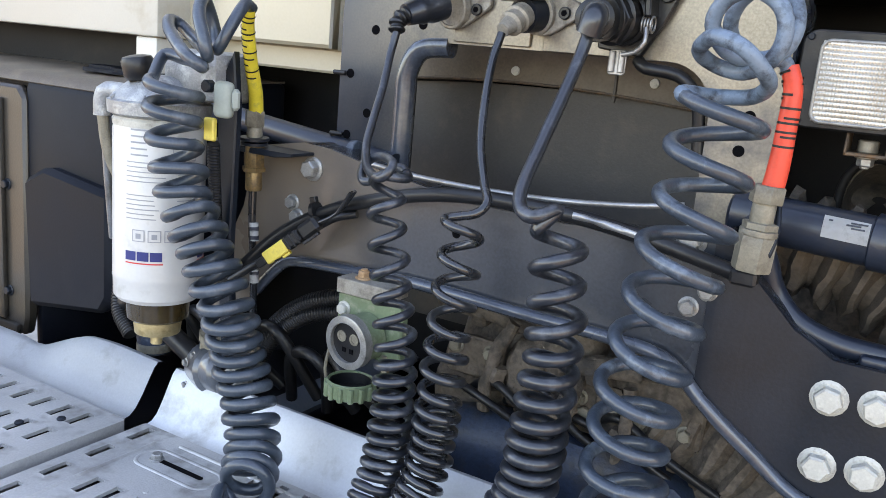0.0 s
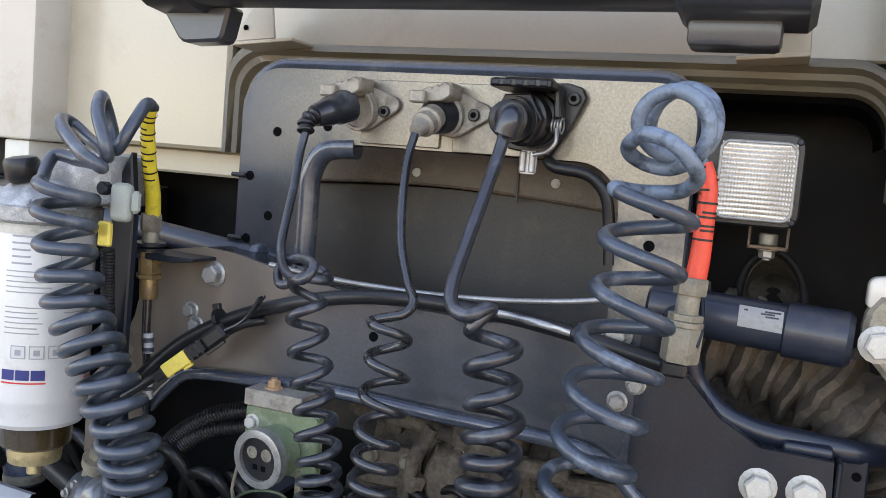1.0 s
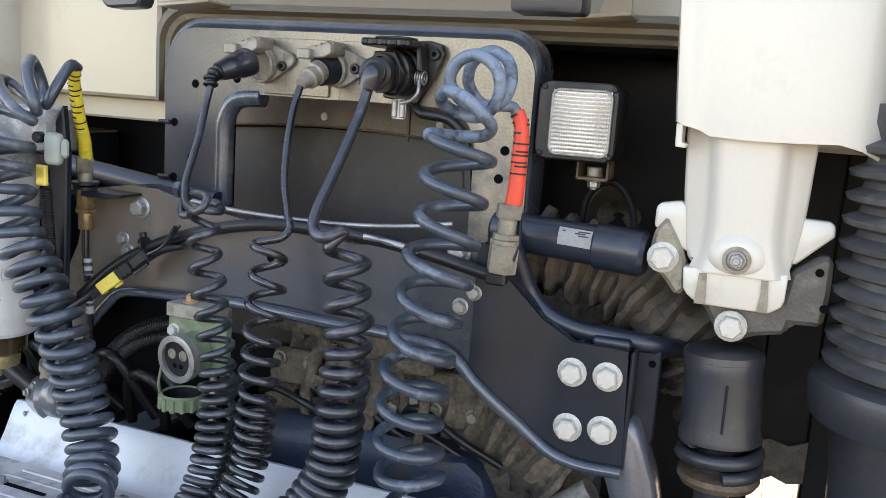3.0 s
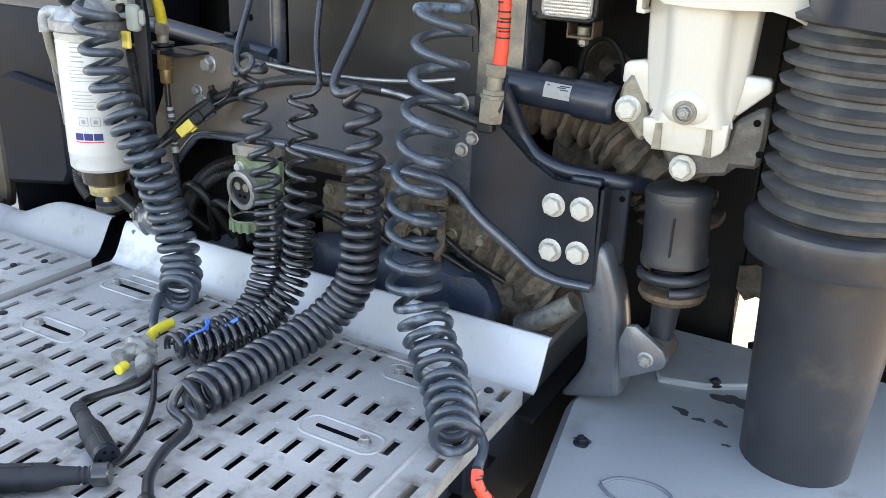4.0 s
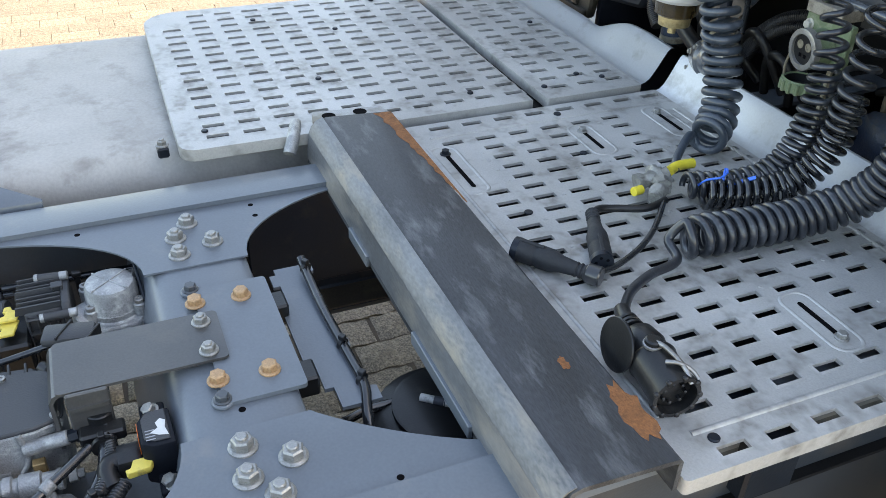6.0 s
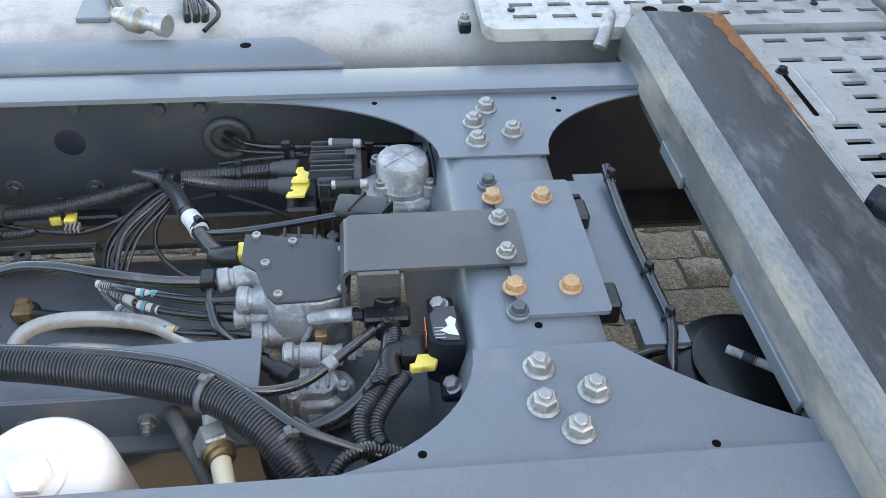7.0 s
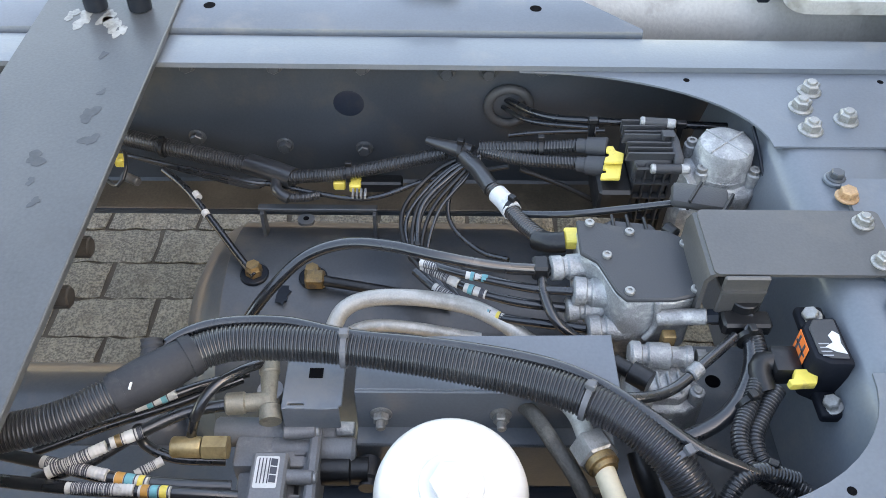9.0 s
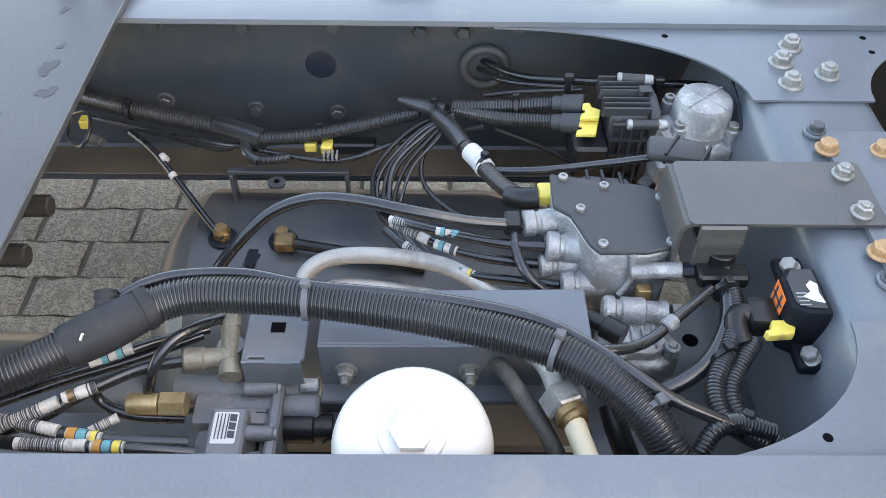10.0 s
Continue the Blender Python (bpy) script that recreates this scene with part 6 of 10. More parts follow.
part("base", prism([(c.x + 0.06 * math.cos(radians(45 + 90 * k + d)), c.y + 0.056 * math.sin(radians(45 + 90 * k + d))) for k in range(4) for d in (-14, 14)], c.z - 0.078, c.z - 0.05, "z", 0.004), CAST, mod, "cast aluminium base")
for p in ((-0.236, -0.172, 0.905), (-0.185, -0.168, 0.9), (-0.182, -0.1, 0.9), (-0.249, -0.103, 0.905)):
    q = Vector(p)
    part("screw_boss", rod(q - Vector((0, 0, 0.04)), q - Vector((0, 0, 0.004)), 0.0095, 14), CAST, mod)
    part("screw", lathe(q - Vector((0, 0, 0.004)), q + Vector((0, 0, 1)), ((0, 0.0072), (0.006, 0.0072), (0.0068, 0.0062), (0.0068, 0.0035), (0.004, 0.0035)), 14), ZINC, mod)
part("lower_body", box(c.x - 0.05, c.x + 0.05, c.y - 0.06, c.y + 0.045, c.z - 0.16, c.z - 0.075, 0.014, seg=2), CAST, mod, "cast aluminium body")
part("neck", rod(c + Vector((0.02, -0.06, -0.06)), c + Vector((0.0, -0.03, -0.06)), 0.028, 18), CAST, mod)
part("pipe", cable(((-0.235, -0.097, 0.93), (-0.206, -0.095, 0.92), (-0.173, -0.091, 0.9), (-0.146, -0.078, 0.89), (-0.13, -0.058, 0.88)), 0.0024, 8), STEEL_BLACK, mod, "thin dark pipe")
q = Vector((-0.098, -0.196, 0.925))
bm = box(-0.019, 0.019, -0.034, 0.034, -0.006, 0.008, 0.006, None, Matrix.Translation(q) @ pose(0, 0, 0, 0, 0, -12), 2)
part("lead_joint", bm, COVER_GREY, mod, "dark grey lead joint")
for d in (-0.006, 0.034):
    part("cable_tie", box(-0.021, 0.021, d - 0.0025, d + 0.0015, -0.007, 0.0098, 0.001, None, Matrix.Translation(q) @ pose(0, 0, 0, 0, 0, -32)), BLACK, mod)
for p in ((-0.275, -0.301, 0.9), (-0.269, -0.181, 0.9)):
    q = Vector(p)
    part("cable_tie", box(q.x - 0.003, q.x + 0.003, q.y - 0.004, q.y + 0.004, q.z - 0.035, q.z + 0.006, 0.001), BLACK, mod)
    part("tie_lock", box(q.x - 0.004, q.x + 0.005, q.y - 0.007, q.y + 0.007, q.z + 0.004, q.z + 0.013, 0.0015), BLACK, mod)

# near valve with its dark cover
valve = thing("control_valve", (0.0, -0.27, 0.75), "cast aluminium control valve under a dark grey cover", "control valve")
CV = 0.905
cover = [(-0.081, -0.345, 0.905), (-0.077, -0.321, 0.905), (-0.068, -0.285, 0.905), (-0.063, -0.238, 0.905), (-0.053, -0.223, 0.905), (-0.032, -0.216, 0.905), (-0.001, -0.212, 0.905), (0.032, -0.214, 0.905), (0.04, -0.224, 0.905), (0.047, -0.249, 0.905), (0.048, -0.302, 0.905), (0.035, -0.312, 0.905), (0.003, -0.323, 0.905), (-0.011, -0.328, 0.905), (-0.025, -0.346, 0.905)]
cover = [(p[0], p[1]) for p in cover]
part("cover", prism(cover, CV - 0.007, CV, "z", 0.0018), COVER_GREY, valve, "dark grey cover plate")
mid = (sum(p[0] for p in cover) / len(cover), sum(p[1] for p in cover) / len(cover))
inset = [(mid[0] + (a - mid[0]) * 0.97, mid[1] + (b - mid[1]) * 0.97) for a, b in cover]
part("body", prism(inset, CV - 0.10, CV - 0.008, "z", 0.003), CAST, valve)
for p in ((-0.073, -0.33, 0.905), (-0.058, -0.284, 0.905), (-0.019, -0.316, 0.905), (-0.039, -0.222, 0.905), (0.037, -0.298, 0.905), (0.033, -0.223, 0.905)):
    q = Vector(p)
    bm = lathe(q, q + Vector((0, 0, 1)), ((0, 0.0058), (0.0035, 0.0058), (0.0042, 0.0048), (0.0042, 0.0026), (0.0026, 0.0026)), 12)
    part("screw", bm, ZINC, valve, "bright socket screw")
for tip, base, r in (((-0.029, -0.379, 0.872), (-0.035, -0.332, 0.872), 0.0155), ((0, -0.353, 0.865), (0.004, -0.303, 0.865), 0.0175), ((0.008, -0.36, 0.84), (0.005, -0.306, 0.84), 0.015), ((0.033, -0.337, 0.835), (0.031, -0.288, 0.835), 0.0165)):
    a, b = Vector(tip), Vector(base)
    d = (b - a).length
    part("port", lathe(a, b, ((0, r * 0.8), (0.002, r), (0.014, r), (0.016, r * 0.86), (0.02, r * 0.86), (0.022, r), (d, r * 1.02)), 20), CAST, valve, "corroded cast port")
part("lower_body", prism([(mid[0] - 0.01, mid[1] - 0.045), (mid[0] + 0.055, mid[1] - 0.05), (mid[0] + 0.06, mid[1] + 0.03), (mid[0], mid[1] + 0.04)], CV - 0.15, CV - 0.09, "z", 0.008), CAST, valve)
part("cast_rib", cable(((0.047, -0.267, 0.9), (0.047, -0.262, 0.86), (0.052, -0.273, 0.84)), 0.004, 8), CAST, valve)
a, b = Vector((0.048, -0.265, 0.875)), Vector((0.055, -0.211, 0.885))
part("outlet", rod(a, b, 0.0095, 16), CAST, valve, "cast outlet pipe")
part("nut", lathe(b, b + (b - a), ((0, 0.0085), (0.012, 0.0085)), 6), STEEL_BLACK, valve)
part("push_fit", rod(b + (b - a).normalized() * 0.012, b + (b - a).normalized() * 0.05, 0.0065, 12), BLACK, valve)
q = Vector((0.067, -0.172, 0.89))
part("vent_valve", box(q.x - 0.012, q.x + 0.012, q.y - 0.027, q.y + 0.027, q.z - 0.01, q.z + 0.008, 0.003), BLACK, valve, "black vent valve")
part("vent_valve", rod(q + Vector((-0.02, 0, -0.01)), q + Vector((-0.02, 0, 0.02)), 0.017, 18), BLACK, valve)
q = Vector((-0.077, -0.347, 0.875))
part("connector_clip", box(q.x - 0.014, q.x + 0.012, q.y - 0.01, q.y + 0.014, q.z - 0.008, q.z + 0.008, 0.002), YELLOW, valve, "yellow connector clip")
part("plug_body", sweep(smooth_line([(-0.088, -0.389, 0.862), (-0.075, -0.373, 0.87), (-0.073, -0.356, 0.874)], 0.006), 0.0135, 14), BLACK, valve)
mp = [(p[0], p[1]) for p in ((-0.087, -0.313, 0.89), (-0.101, -0.302, 0.89), (-0.094, -0.247, 0.89), (-0.076, -0.24, 0.89), (-0.047, -0.241, 0.89), (-0.056, -0.315, 0.89))]
part("module", prism(mp, 0.82, 0.89, "z", 0.006), COVER_GREY, valve, "dark grey control module")
for pa, pb in (((-0.103, -0.297, 0.891), (-0.074, -0.297, 0.891)), ((-0.103, -0.279, 0.891), (-0.075, -0.278, 0.891)), ((-0.099, -0.258, 0.891), (-0.073, -0.257, 0.891))):
    part("rib", cable((pa, (Vector(pa) + Vector(pb)) / 2, pb), 0.0022, 6), BLACK, valve)
part("stub", rod((-0.074, -0.237, 0.9), (-0.06, -0.227, 0.9), 0.0085, 12), BLACK, valve)

# hoses to the ports
def hose(name, pts, r, mat, label, ties=()):
    return solid(name, cable(pts, r, 10, 0.006), mat, label, "hose", "air hoses")


hose("air_hose", ((-0.027, -0.379, 0.872), (-0.019, -0.443, 0.885), (-0.02, -0.51, 0.9), (-0.037, -0.57, 0.9), (-0.05, -0.625, 0.89), (-0.047, -0.674, 0.87), (-0.027, -0.713, 0.84), (-0.007, -0.747, 0.8), (0.011, -0.764, 0.76)), 0.0075, BLACK_GLOSS, "thick black air hose arching over the tank")
hose("air_hose", ((0.001, -0.353, 0.865), (-0.008, -0.401, 0.86), (-0.022, -0.455, 0.86), (-0.035, -0.496, 0.86), (-0.059, -0.529, 0.85)), 0.0056, BLACK_GLOSS, "black air hose with printed white sleeves")
hose("air_hose", ((0.005, -0.36, 0.84), (-0.003, -0.414, 0.84), (-0.018, -0.461, 0.84), (-0.042, -0.502, 0.84), (-0.068, -0.534, 0.84)), 0.006, BLACK_GLOSS, "black air hose with printed white sleeves")
hose("air_hose", ((0.033, -0.337, 0.835), (0.017, -0.393, 0.825), (0, -0.436, 0.815), (-0.019, -0.474, 0.81), (-0.047, -0.512, 0.81), (-0.081, -0.542, 0.81)), 0.0058, BLACK_GLOSS, "black air hose with printed white sleeves")
hose("air_hose", ((-0.027, -0.388, 0.868), (0.001, -0.387, 0.86), (0.035, -0.374, 0.85), (0.049, -0.343, 0.83), (0.05, -0.321, 0.81)), 0.0062, BLACK_GLOSS, "short black air hose bent down from an elbow")
q = Vector((-0.029, -0.39, 0.874))
solid("hose_elbow", box(q.x - 0.012, q.x + 0.012, q.y - 0.01, q.y + 0.01, q.z - 0.012, q.z + 0.01, 0.003), BLACK, "black plastic hose elbow at the valve port", "hose elbow")
hose("air_hose", ((-0.15, -0.678, 0.715), (-0.138, -0.621, 0.715), (-0.128, -0.556, 0.71), (-0.119, -0.492, 0.7)), 0.0078, BLACK, "black air hose lying along the tank top")
hose("air_hose", ((-0.326, -0.932, 0.77), (-0.293, -0.892, 0.76), (-0.246, -0.849, 0.74), (-0.196, -0.806, 0.72), (-0.163, -0.777, 0.71)), 0.0055, BLACK_GLOSS, "black air hose running down to the tank fitting")


def sleeve(a, b, r, bands=(), rib=True):
    """A white printed sleeve with a barcode or coloured bands."""
    a, b = Vector(a), Vector(b)
    r = r * 0.74 if r > 0.0063 else r
    d, length = (b - a).normalized(), (b - a).length
    bm = corrugated((a, (a + b) / 2, b), r, 0.004, 0.0004 if rib else 0.0, 12)
    ob = solid("label_sleeve", bm, SLEEVE, "white printed sleeve on an air hose", "label sleeve", "label sleeves")
    if rib:
        rnd = random.Random(int(length * 1e5))
        code, at = bmesh.new(), 0.006
        while at < length * 0.72:
            w = rnd.choice((0.0006, 0.0006, 0.0011, 0.0016))
            merge(code, rod(a + d * at, a + d * (at + w), r + 0.0004, 12, 0))
            at += w + rnd.choice((0.0008, 0.0012, 0.002))
        tagged(part("barcode", code, PRINT, ob, "dark printed barcode"), kind="stuff")
    for f, w, mat in bands:
        p = a.lerp(b, f)
        part("band", rod(p - d * w * 0.36, p + d * w * 0.36, r + 0.0006, 12, 0.0003), mat, ob)
        part("print_ring", rod(p + d * w * 0.4, p + d * (w * 0.4 + 0.0012), r + 0.0005, 12, 0), PRINT, ob)
    return ob


sleeve((-0.055, -0.534, 0.853), (-0.033, -0.487, 0.86), 0.0068, ((0.9, 0.008, PRINT),))
sleeve((-0.027, -0.479, 0.862), (-0.021, -0.449, 0.86), 0.0066, ((0.25, 0.006, PRINT_TEAL), (0.75, 0.01, PRINT_TEAL)), False)
sleeve((-0.06, -0.532, 0.843), (-0.03, -0.487, 0.842), 0.0085)
sleeve((-0.025, -0.48, 0.842), (-0.013, -0.454, 0.842), 0.008, ((0.3, 0.008, PRINT_TEAL), (0.8, 0.006, PRINT)), False)
sleeve((-0.052, -0.517, 0.812), (-0.018, -0.474, 0.812), 0.008)
sleeve((-0.012, -0.46, 0.814), (0.002, -0.431, 0.816), 0.0075, ((0.3, 0.008, PRINT_TEAL), (0.75, 0.006, YELLOW)), False)
sleeve((-0.286, -0.879, 0.758), (-0.277, -0.871, 0.757), 0.0058, (), False)
sleeve((-0.258, -0.861, 0.747), (-0.251, -0.856, 0.745), 0.0058, (), False)

# oxidised pipe hoop
pipe = solid("alloy_pipe", cable(((0.027, -0.652, 0.76), (-0.002, -0.642, 0.79), (-0.022, -0.627, 0.805), (-0.034, -0.594, 0.81), (-0.035, -0.537, 0.81), (-0.024, -0.481, 0.81), (-0.006, -0.446, 0.81), (0.021, -0.405, 0.8), (0.048, -0.364, 0.78)), 0.0105, 14, 0.006), PIPE, "oxidised pale alloy pipe bent in a hoop", "pipe")
solid("alloy_pipe", cable(((-0.001, -0.637, 0.77), (-0.013, -0.601, 0.78), (-0.012, -0.551, 0.78), (-0.002, -0.458, 0.77)), 0.008, 12, 0.01), PIPE, "oxidised pale alloy pipe behind the hoop", "pipe")

# blue-grey bracket under the big hose
brk = thing("dryer_bracket", (0.12, -0.46, 0.7), "blue-grey folded steel bracket that carries the dryer", "bracket")
part("top", prism([(0.075, -0.60), (0.07, -0.318), (0.146, -0.318), (0.146, -0.60)], 0.866, 0.87, "z", 0.001), FRAME, brk)
part("face", box(0.146, 0.15, -0.60, -0.318, 0.80, 0.87, 0.001), FRAME, brk)
part("lower_flange", box(0.146, 0.174, -0.60, -0.318, 0.80, 0.804, 0.001), FRAME, brk)
part("lower_face", box(0.17, 0.174, -0.6, -0.32, 0.72, 0.804, 0.001), FRAME_DARK, brk)
part("end_plate", prism([(0.1, -0.675), (0.1, -0.612), (0.165, -0.612), (0.17, -0.625), (0.17, -0.65), (0.162, -0.652), (0.162, -0.668), (0.17, -0.67), (0.17, -0.675)], 0.864, 0.868, "z", 0.001), FRAME, brk)
part("end_face", box(0.165, 0.169, -0.675, -0.615, 0.83, 0.868, 0.001), FRAME, brk)
for y in (-0.573, -0.443):
    bolt(brk, (0.15, y, 0.83), (1, 0, 0), 0.0092, ZINC)
    part("bolt_end", rod((0.156, y, 0.83), (0.17, y, 0.83), 0.0052, 12), ZINC, brk, "threaded bolt end")
part("square_hole", box(0.118, 0.131, -0.65, -0.635, 0.868, 0.8686, 0), HOLE, brk, "dark square hole")
part("rubber_mount", lathe((0.178, -0.587, 0.78), (0.2, -0.587, 0.78), ((0, 0.0135), (0.024, 0.0135), (0.026, 0.0095), (0.034, 0.0095)), 18), STRUT_GREY, brk, "dark rubber mount")

# big ribbed hose
loom = thing("ribbed_hose", (0.15, -0.55, 0.88), "thick black ribbed wiring hose across the frame", "ribbed hose")
part("conduit", corrugated(((0.24, -1.016, 0.895), (0.222, -0.947, 0.895), (0.204, -0.887, 0.895), (0.174, -0.833, 0.9)), 0.0195, 0.0041, 0.0019, 18), CONDUIT, loom)
part("conduit", corrugated(((0.131, -0.77, 0.905), (0.117, -0.734, 0.907), (0.114, -0.687, 0.907), (0.12, -0.604, 0.907), (0.137, -0.509, 0.907), (0.16, -0.423, 0.908), (0.185, -0.363, 0.91), (0.217, -0.318, 0.908), (0.252, -0.283, 0.895), (0.28, -0.262, 0.87), (0.3, -0.249, 0.83)), 0.0195, 0.0041, 0.0019, 18), CONDUIT, loom)
boot_line = smooth_line([(0.178, -0.838, 0.9), (0.155, -0.803, 0.903), (0.126, -0.763, 0.905)], 0.004)
part("boot", sweep(boot_line, [0.0212 + 0.0025 * math.sin(math.pi * min(1, k / (len(boot_line) - 1) * 1.15)) for k in range(len(boot_line))], 20), BOOT, loom, "smooth black branch boot")
for k in (1, len(boot_line) - 4):
    part("boot_rim", sweep(boot_line[k:k + 3], 0.0228, 20), BOOT, loom)
stub_line = smooth_line([(0.158, -0.81, 0.9), (0.138, -0.806, 0.91), (0.121, -0.808, 0.92)], 0.003)
part("stub", sweep(stub_line, [max(0.0105, 0.021 - 0.0012 * k) + (0.0012 if k > 7 and k % 2 else 0) for k in range(len(stub_line))], 16), BOOT, loom, "ribbed stub of the branch boot")
part("fleck", box(*sum(zip(Vector((0.181, -0.814, 0.921)) - Vector((0.004, 0.001, 0.0)), Vector((0.181, -0.814, 0.921)) + Vector((0.004, 0.001, 0.002))), ()), 0), WHITE_TAG, loom, "white paint fleck")
for p, w in (((0.12, -0.609, 0.907), (0.06, 1, 0)), ((0.185, -0.363, 0.91), (0.5, 1, 0)), ((0.244, -0.279, 0.897), (1, 0.5, -0.2))):
    tie(loom, p, w, 0.0205, GREY_TIE)
hose("air_hose", ((0.135, -0.808, 0.9), (0.116, -0.793, 0.91), (0.096, -0.749, 0.915), (0.092, -0.677, 0.915), (0.113, -0.604, 0.92), (0.126, -0.498, 0.92), (0.146, -0.406, 0.92), (0.172, -0.352, 0.92), (0.209, -0.307, 0.92), (0.24, -0.263, 0.91), (0.255, -0.207, 0.89)), 0.0062, BLACK_GLOSS, "black air hose tied along the ribbed hose")
hose("air_hose", ((0.166, -0.36, 0.9), (0.169, -0.312, 0.89), (0.151, -0.267, 0.88), (0.118, -0.225, 0.885), (0.087, -0.188, 0.89)), 0.006, BLACK_GLOSS, "black air hose curving to the vent valve")
part("tip", rod((0.135, -0.245, 0.883), (0.125, -0.233, 0.885), 0.0085, 12), CAST, loom)

# white dryer cartridge
dry = thing("dryer_cartridge", (0.277, -0.503, 0.7), "glossy white spin-on dryer cartridge with a hex top", "filter cartridge")
foot, lean = Vector((0.26, -0.4995, 0.76)), Vector((0.1987, 0, 0.98))
part("can", lathe(foot, foot + lean, ((-0.02, 0.066), (-0.01, 0.0705), (0.14, 0.0708), (0.16, 0.0702), (0.17, 0.068), (0.177, 0.0635), (0.181, 0.057), (0.1835, 0.044), (0.185, 0.028), (0.185, 0.004)), 56), WHITE_CAN, dry)
part("washer", lathe(foot + lean * 0.184, foot + lean, ((0, 0.03), (0.003, 0.0285), (0.004, 0.02)), 32), WHITE_CAN, dry)
part("hex", lathe(foot + lean * 0.187, foot + lean, ((0, 0.0195), (0.011, 0.0195), (0.0135, 0.017), (0.0135, 0.002)), 6), WHITE_CAN, dry, "white hex nut")

# valve block with a label
blk = thing("protection_valve", (0.21, -0.68, 0.74), "grey cast valve block with brass fittings", "valve block")
GREY_CAST = material("grey_anodised_casting", (0.17, 0.176, 0.186), 0.55, 0.2, 0.2, 18, 0.2, 420, (0.26, 0.26, 0.26), 0.25, 40)
part("body", box(0.185, 0.30, -0.725, -0.66, 0.70, 0.80, 0.008, seg=2), GREY_CAST, blk)
part("shoulder", box(0.165, 0.205, -0.73, -0.65, 0.74, 0.812, 0.006, seg=2), GREY_CAST, blk)
for x in (0.19, 0.215, 0.24, 0.265):
    part("cast_rib", box(x - 0.002, x + 0.002, -0.664, -0.652, 0.72, 0.815, 0.001), GREY_CAST, blk)
for pa, pb in (((0.171, -0.677, 0.825), (0.169, -0.642, 0.825)), ((0.224, -0.67, 0.825), (0.225, -0.639, 0.825))):
    a, b = Vector(pa), Vector(pb)
    part("bolt_barrel", rod(a, b, 0.008, 16), GREY_CAST, blk)
    part("bolt_tip", rod(b - (b - a) * 0.03, b + (b - a) * 0.12, 0.0065, 14), CAST, blk, "pale bolt tip")
part("flange_plate", box(0.17, 0.30, -0.656, -0.645, 0.71, 0.81, 0.003), GREY_CAST, blk)
part("label_pad", box(0.20, 0.262, -0.703, -0.666, 0.815, 0.836, 0.003), GREY_CAST, blk)
part("label", prism(rounded(0.207, 0.243, -0.698, -0.674, 0.002), 0.836, 0.8365, "z"), WHITE_TAG, blk, "white maker's label")
for k in range(3):
    part("badge_block", prism([(0.2095 + 0.0095 * k, -0.6825), (0.2175 + 0.0095 * k, -0.6825), (0.2183 + 0.0095 * k, -0.6755), (0.2103 + 0.0095 * k, -0.6755)], 0.8366, 0.8369, "z"), PRINT, blk)
for k in range(4):
    part("print_bar", box(0.209, 0.238, -0.695 + 0.0035 * k, -0.6938 + 0.0035 * k, 0.8366, 0.8369, 0), PRINT, blk)
for x, r, y0, y1 in ((0.155, 0.0165, -0.755, -0.62), (0.178, 0.015, -0.69, -0.60), (0.262, 0.0135, -0.7, -0.61), (0.295, 0.016, -0.73, -0.6)):
    part("barrel", lathe((x, y0, 0.80), (x, y1, 0.80), ((0, r * 0.9), (0.003, r), (y1 - y0 - 0.004, r), (y1 - y0, r * 0.8)), 18), GREY_CAST, blk)
for x, y in ((0.158, -0.622), (0.262, -0.607)):
    part("pin", rod((x, y, 0.812), (x, y + 0.02, 0.812), 0.008, 12), CAST, blk, "pale pin end")
part("side_plate", box(0.15, 0.285, -0.648, -0.636, 0.76, 0.825, 0.003), GREY_CAST, blk)
for x in (0.195, 0.255):
    part("solenoid", lathe((x, -0.636, 0.79), (x, -0.55, 0.79), ((0, 0.017), (0.03, 0.017), (0.032, 0.014), (0.05, 0.014)), 16), BLACK, blk, "black solenoid")
part("column", lathe((0.137, -0.692, 0.78), (0.137, -0.692, 1), ((0, 0.017), (0.05, 0.017), (0.052, 0.014), (0.075, 0.014)), 18), GREY_CAST, blk)
part("brass_nut", lathe((0.187, -0.734, 0.82), (0.187, -0.9, 0.82), ((0, 0.0135), (0.026, 0.0135)), 6), BRASS_YELLOW, blk, "brass hex fitting")
part("brass_end", lathe((0.187, -0.762, 0.82), (0.187, -0.9, 0.82), ((0, 0.0105), (0.002, 0.0115), (0.03, 0.0115), (0.032, 0.01)), 18), BRASS_YELLOW, blk, "brass hose fitting")
tee = thing("hose_tee", (0.1, -0.71, 0.82), "dusty grey plastic hose tee on the valve block", "hose tee")
part("run", lathe((0.085, -0.70, 0.858), (0.172, -0.688, 0.845), ((0, 0.0115), (0.03, 0.0115), (0.032, 0.01), (0.07, 0.01), (0.072, 0.012), (0.088, 0.012)), 18), BRASS_GREY, tee)
part("branch", lathe((0.148, -0.69, 0.85), (0.153, -0.74, 0.85), ((0, 0.01), (0.026, 0.01), (0.028, 0.012), (0.046, 0.012), (0.048, 0.01)), 18), BRASS_GREY, tee)
hose("air_hose", ((0.152, -0.727, 0.85), (0.163, -0.777, 0.85), (0.191, -0.824, 0.85), (0.222, -0.869, 0.845), (0.238, -0.916, 0.84)), 0.007, BLACK_GLOSS, "black air hose with barcode sleeves")
hose("air_hose", ((0.239, -0.72, 0.83), (0.242, -0.78, 0.84), (0.237, -0.842, 0.845), (0.223, -0.902, 0.845), (0.2, -0.999, 0.84)), 0.007, BLACK_GLOSS, "black air hose with barcode sleeves")
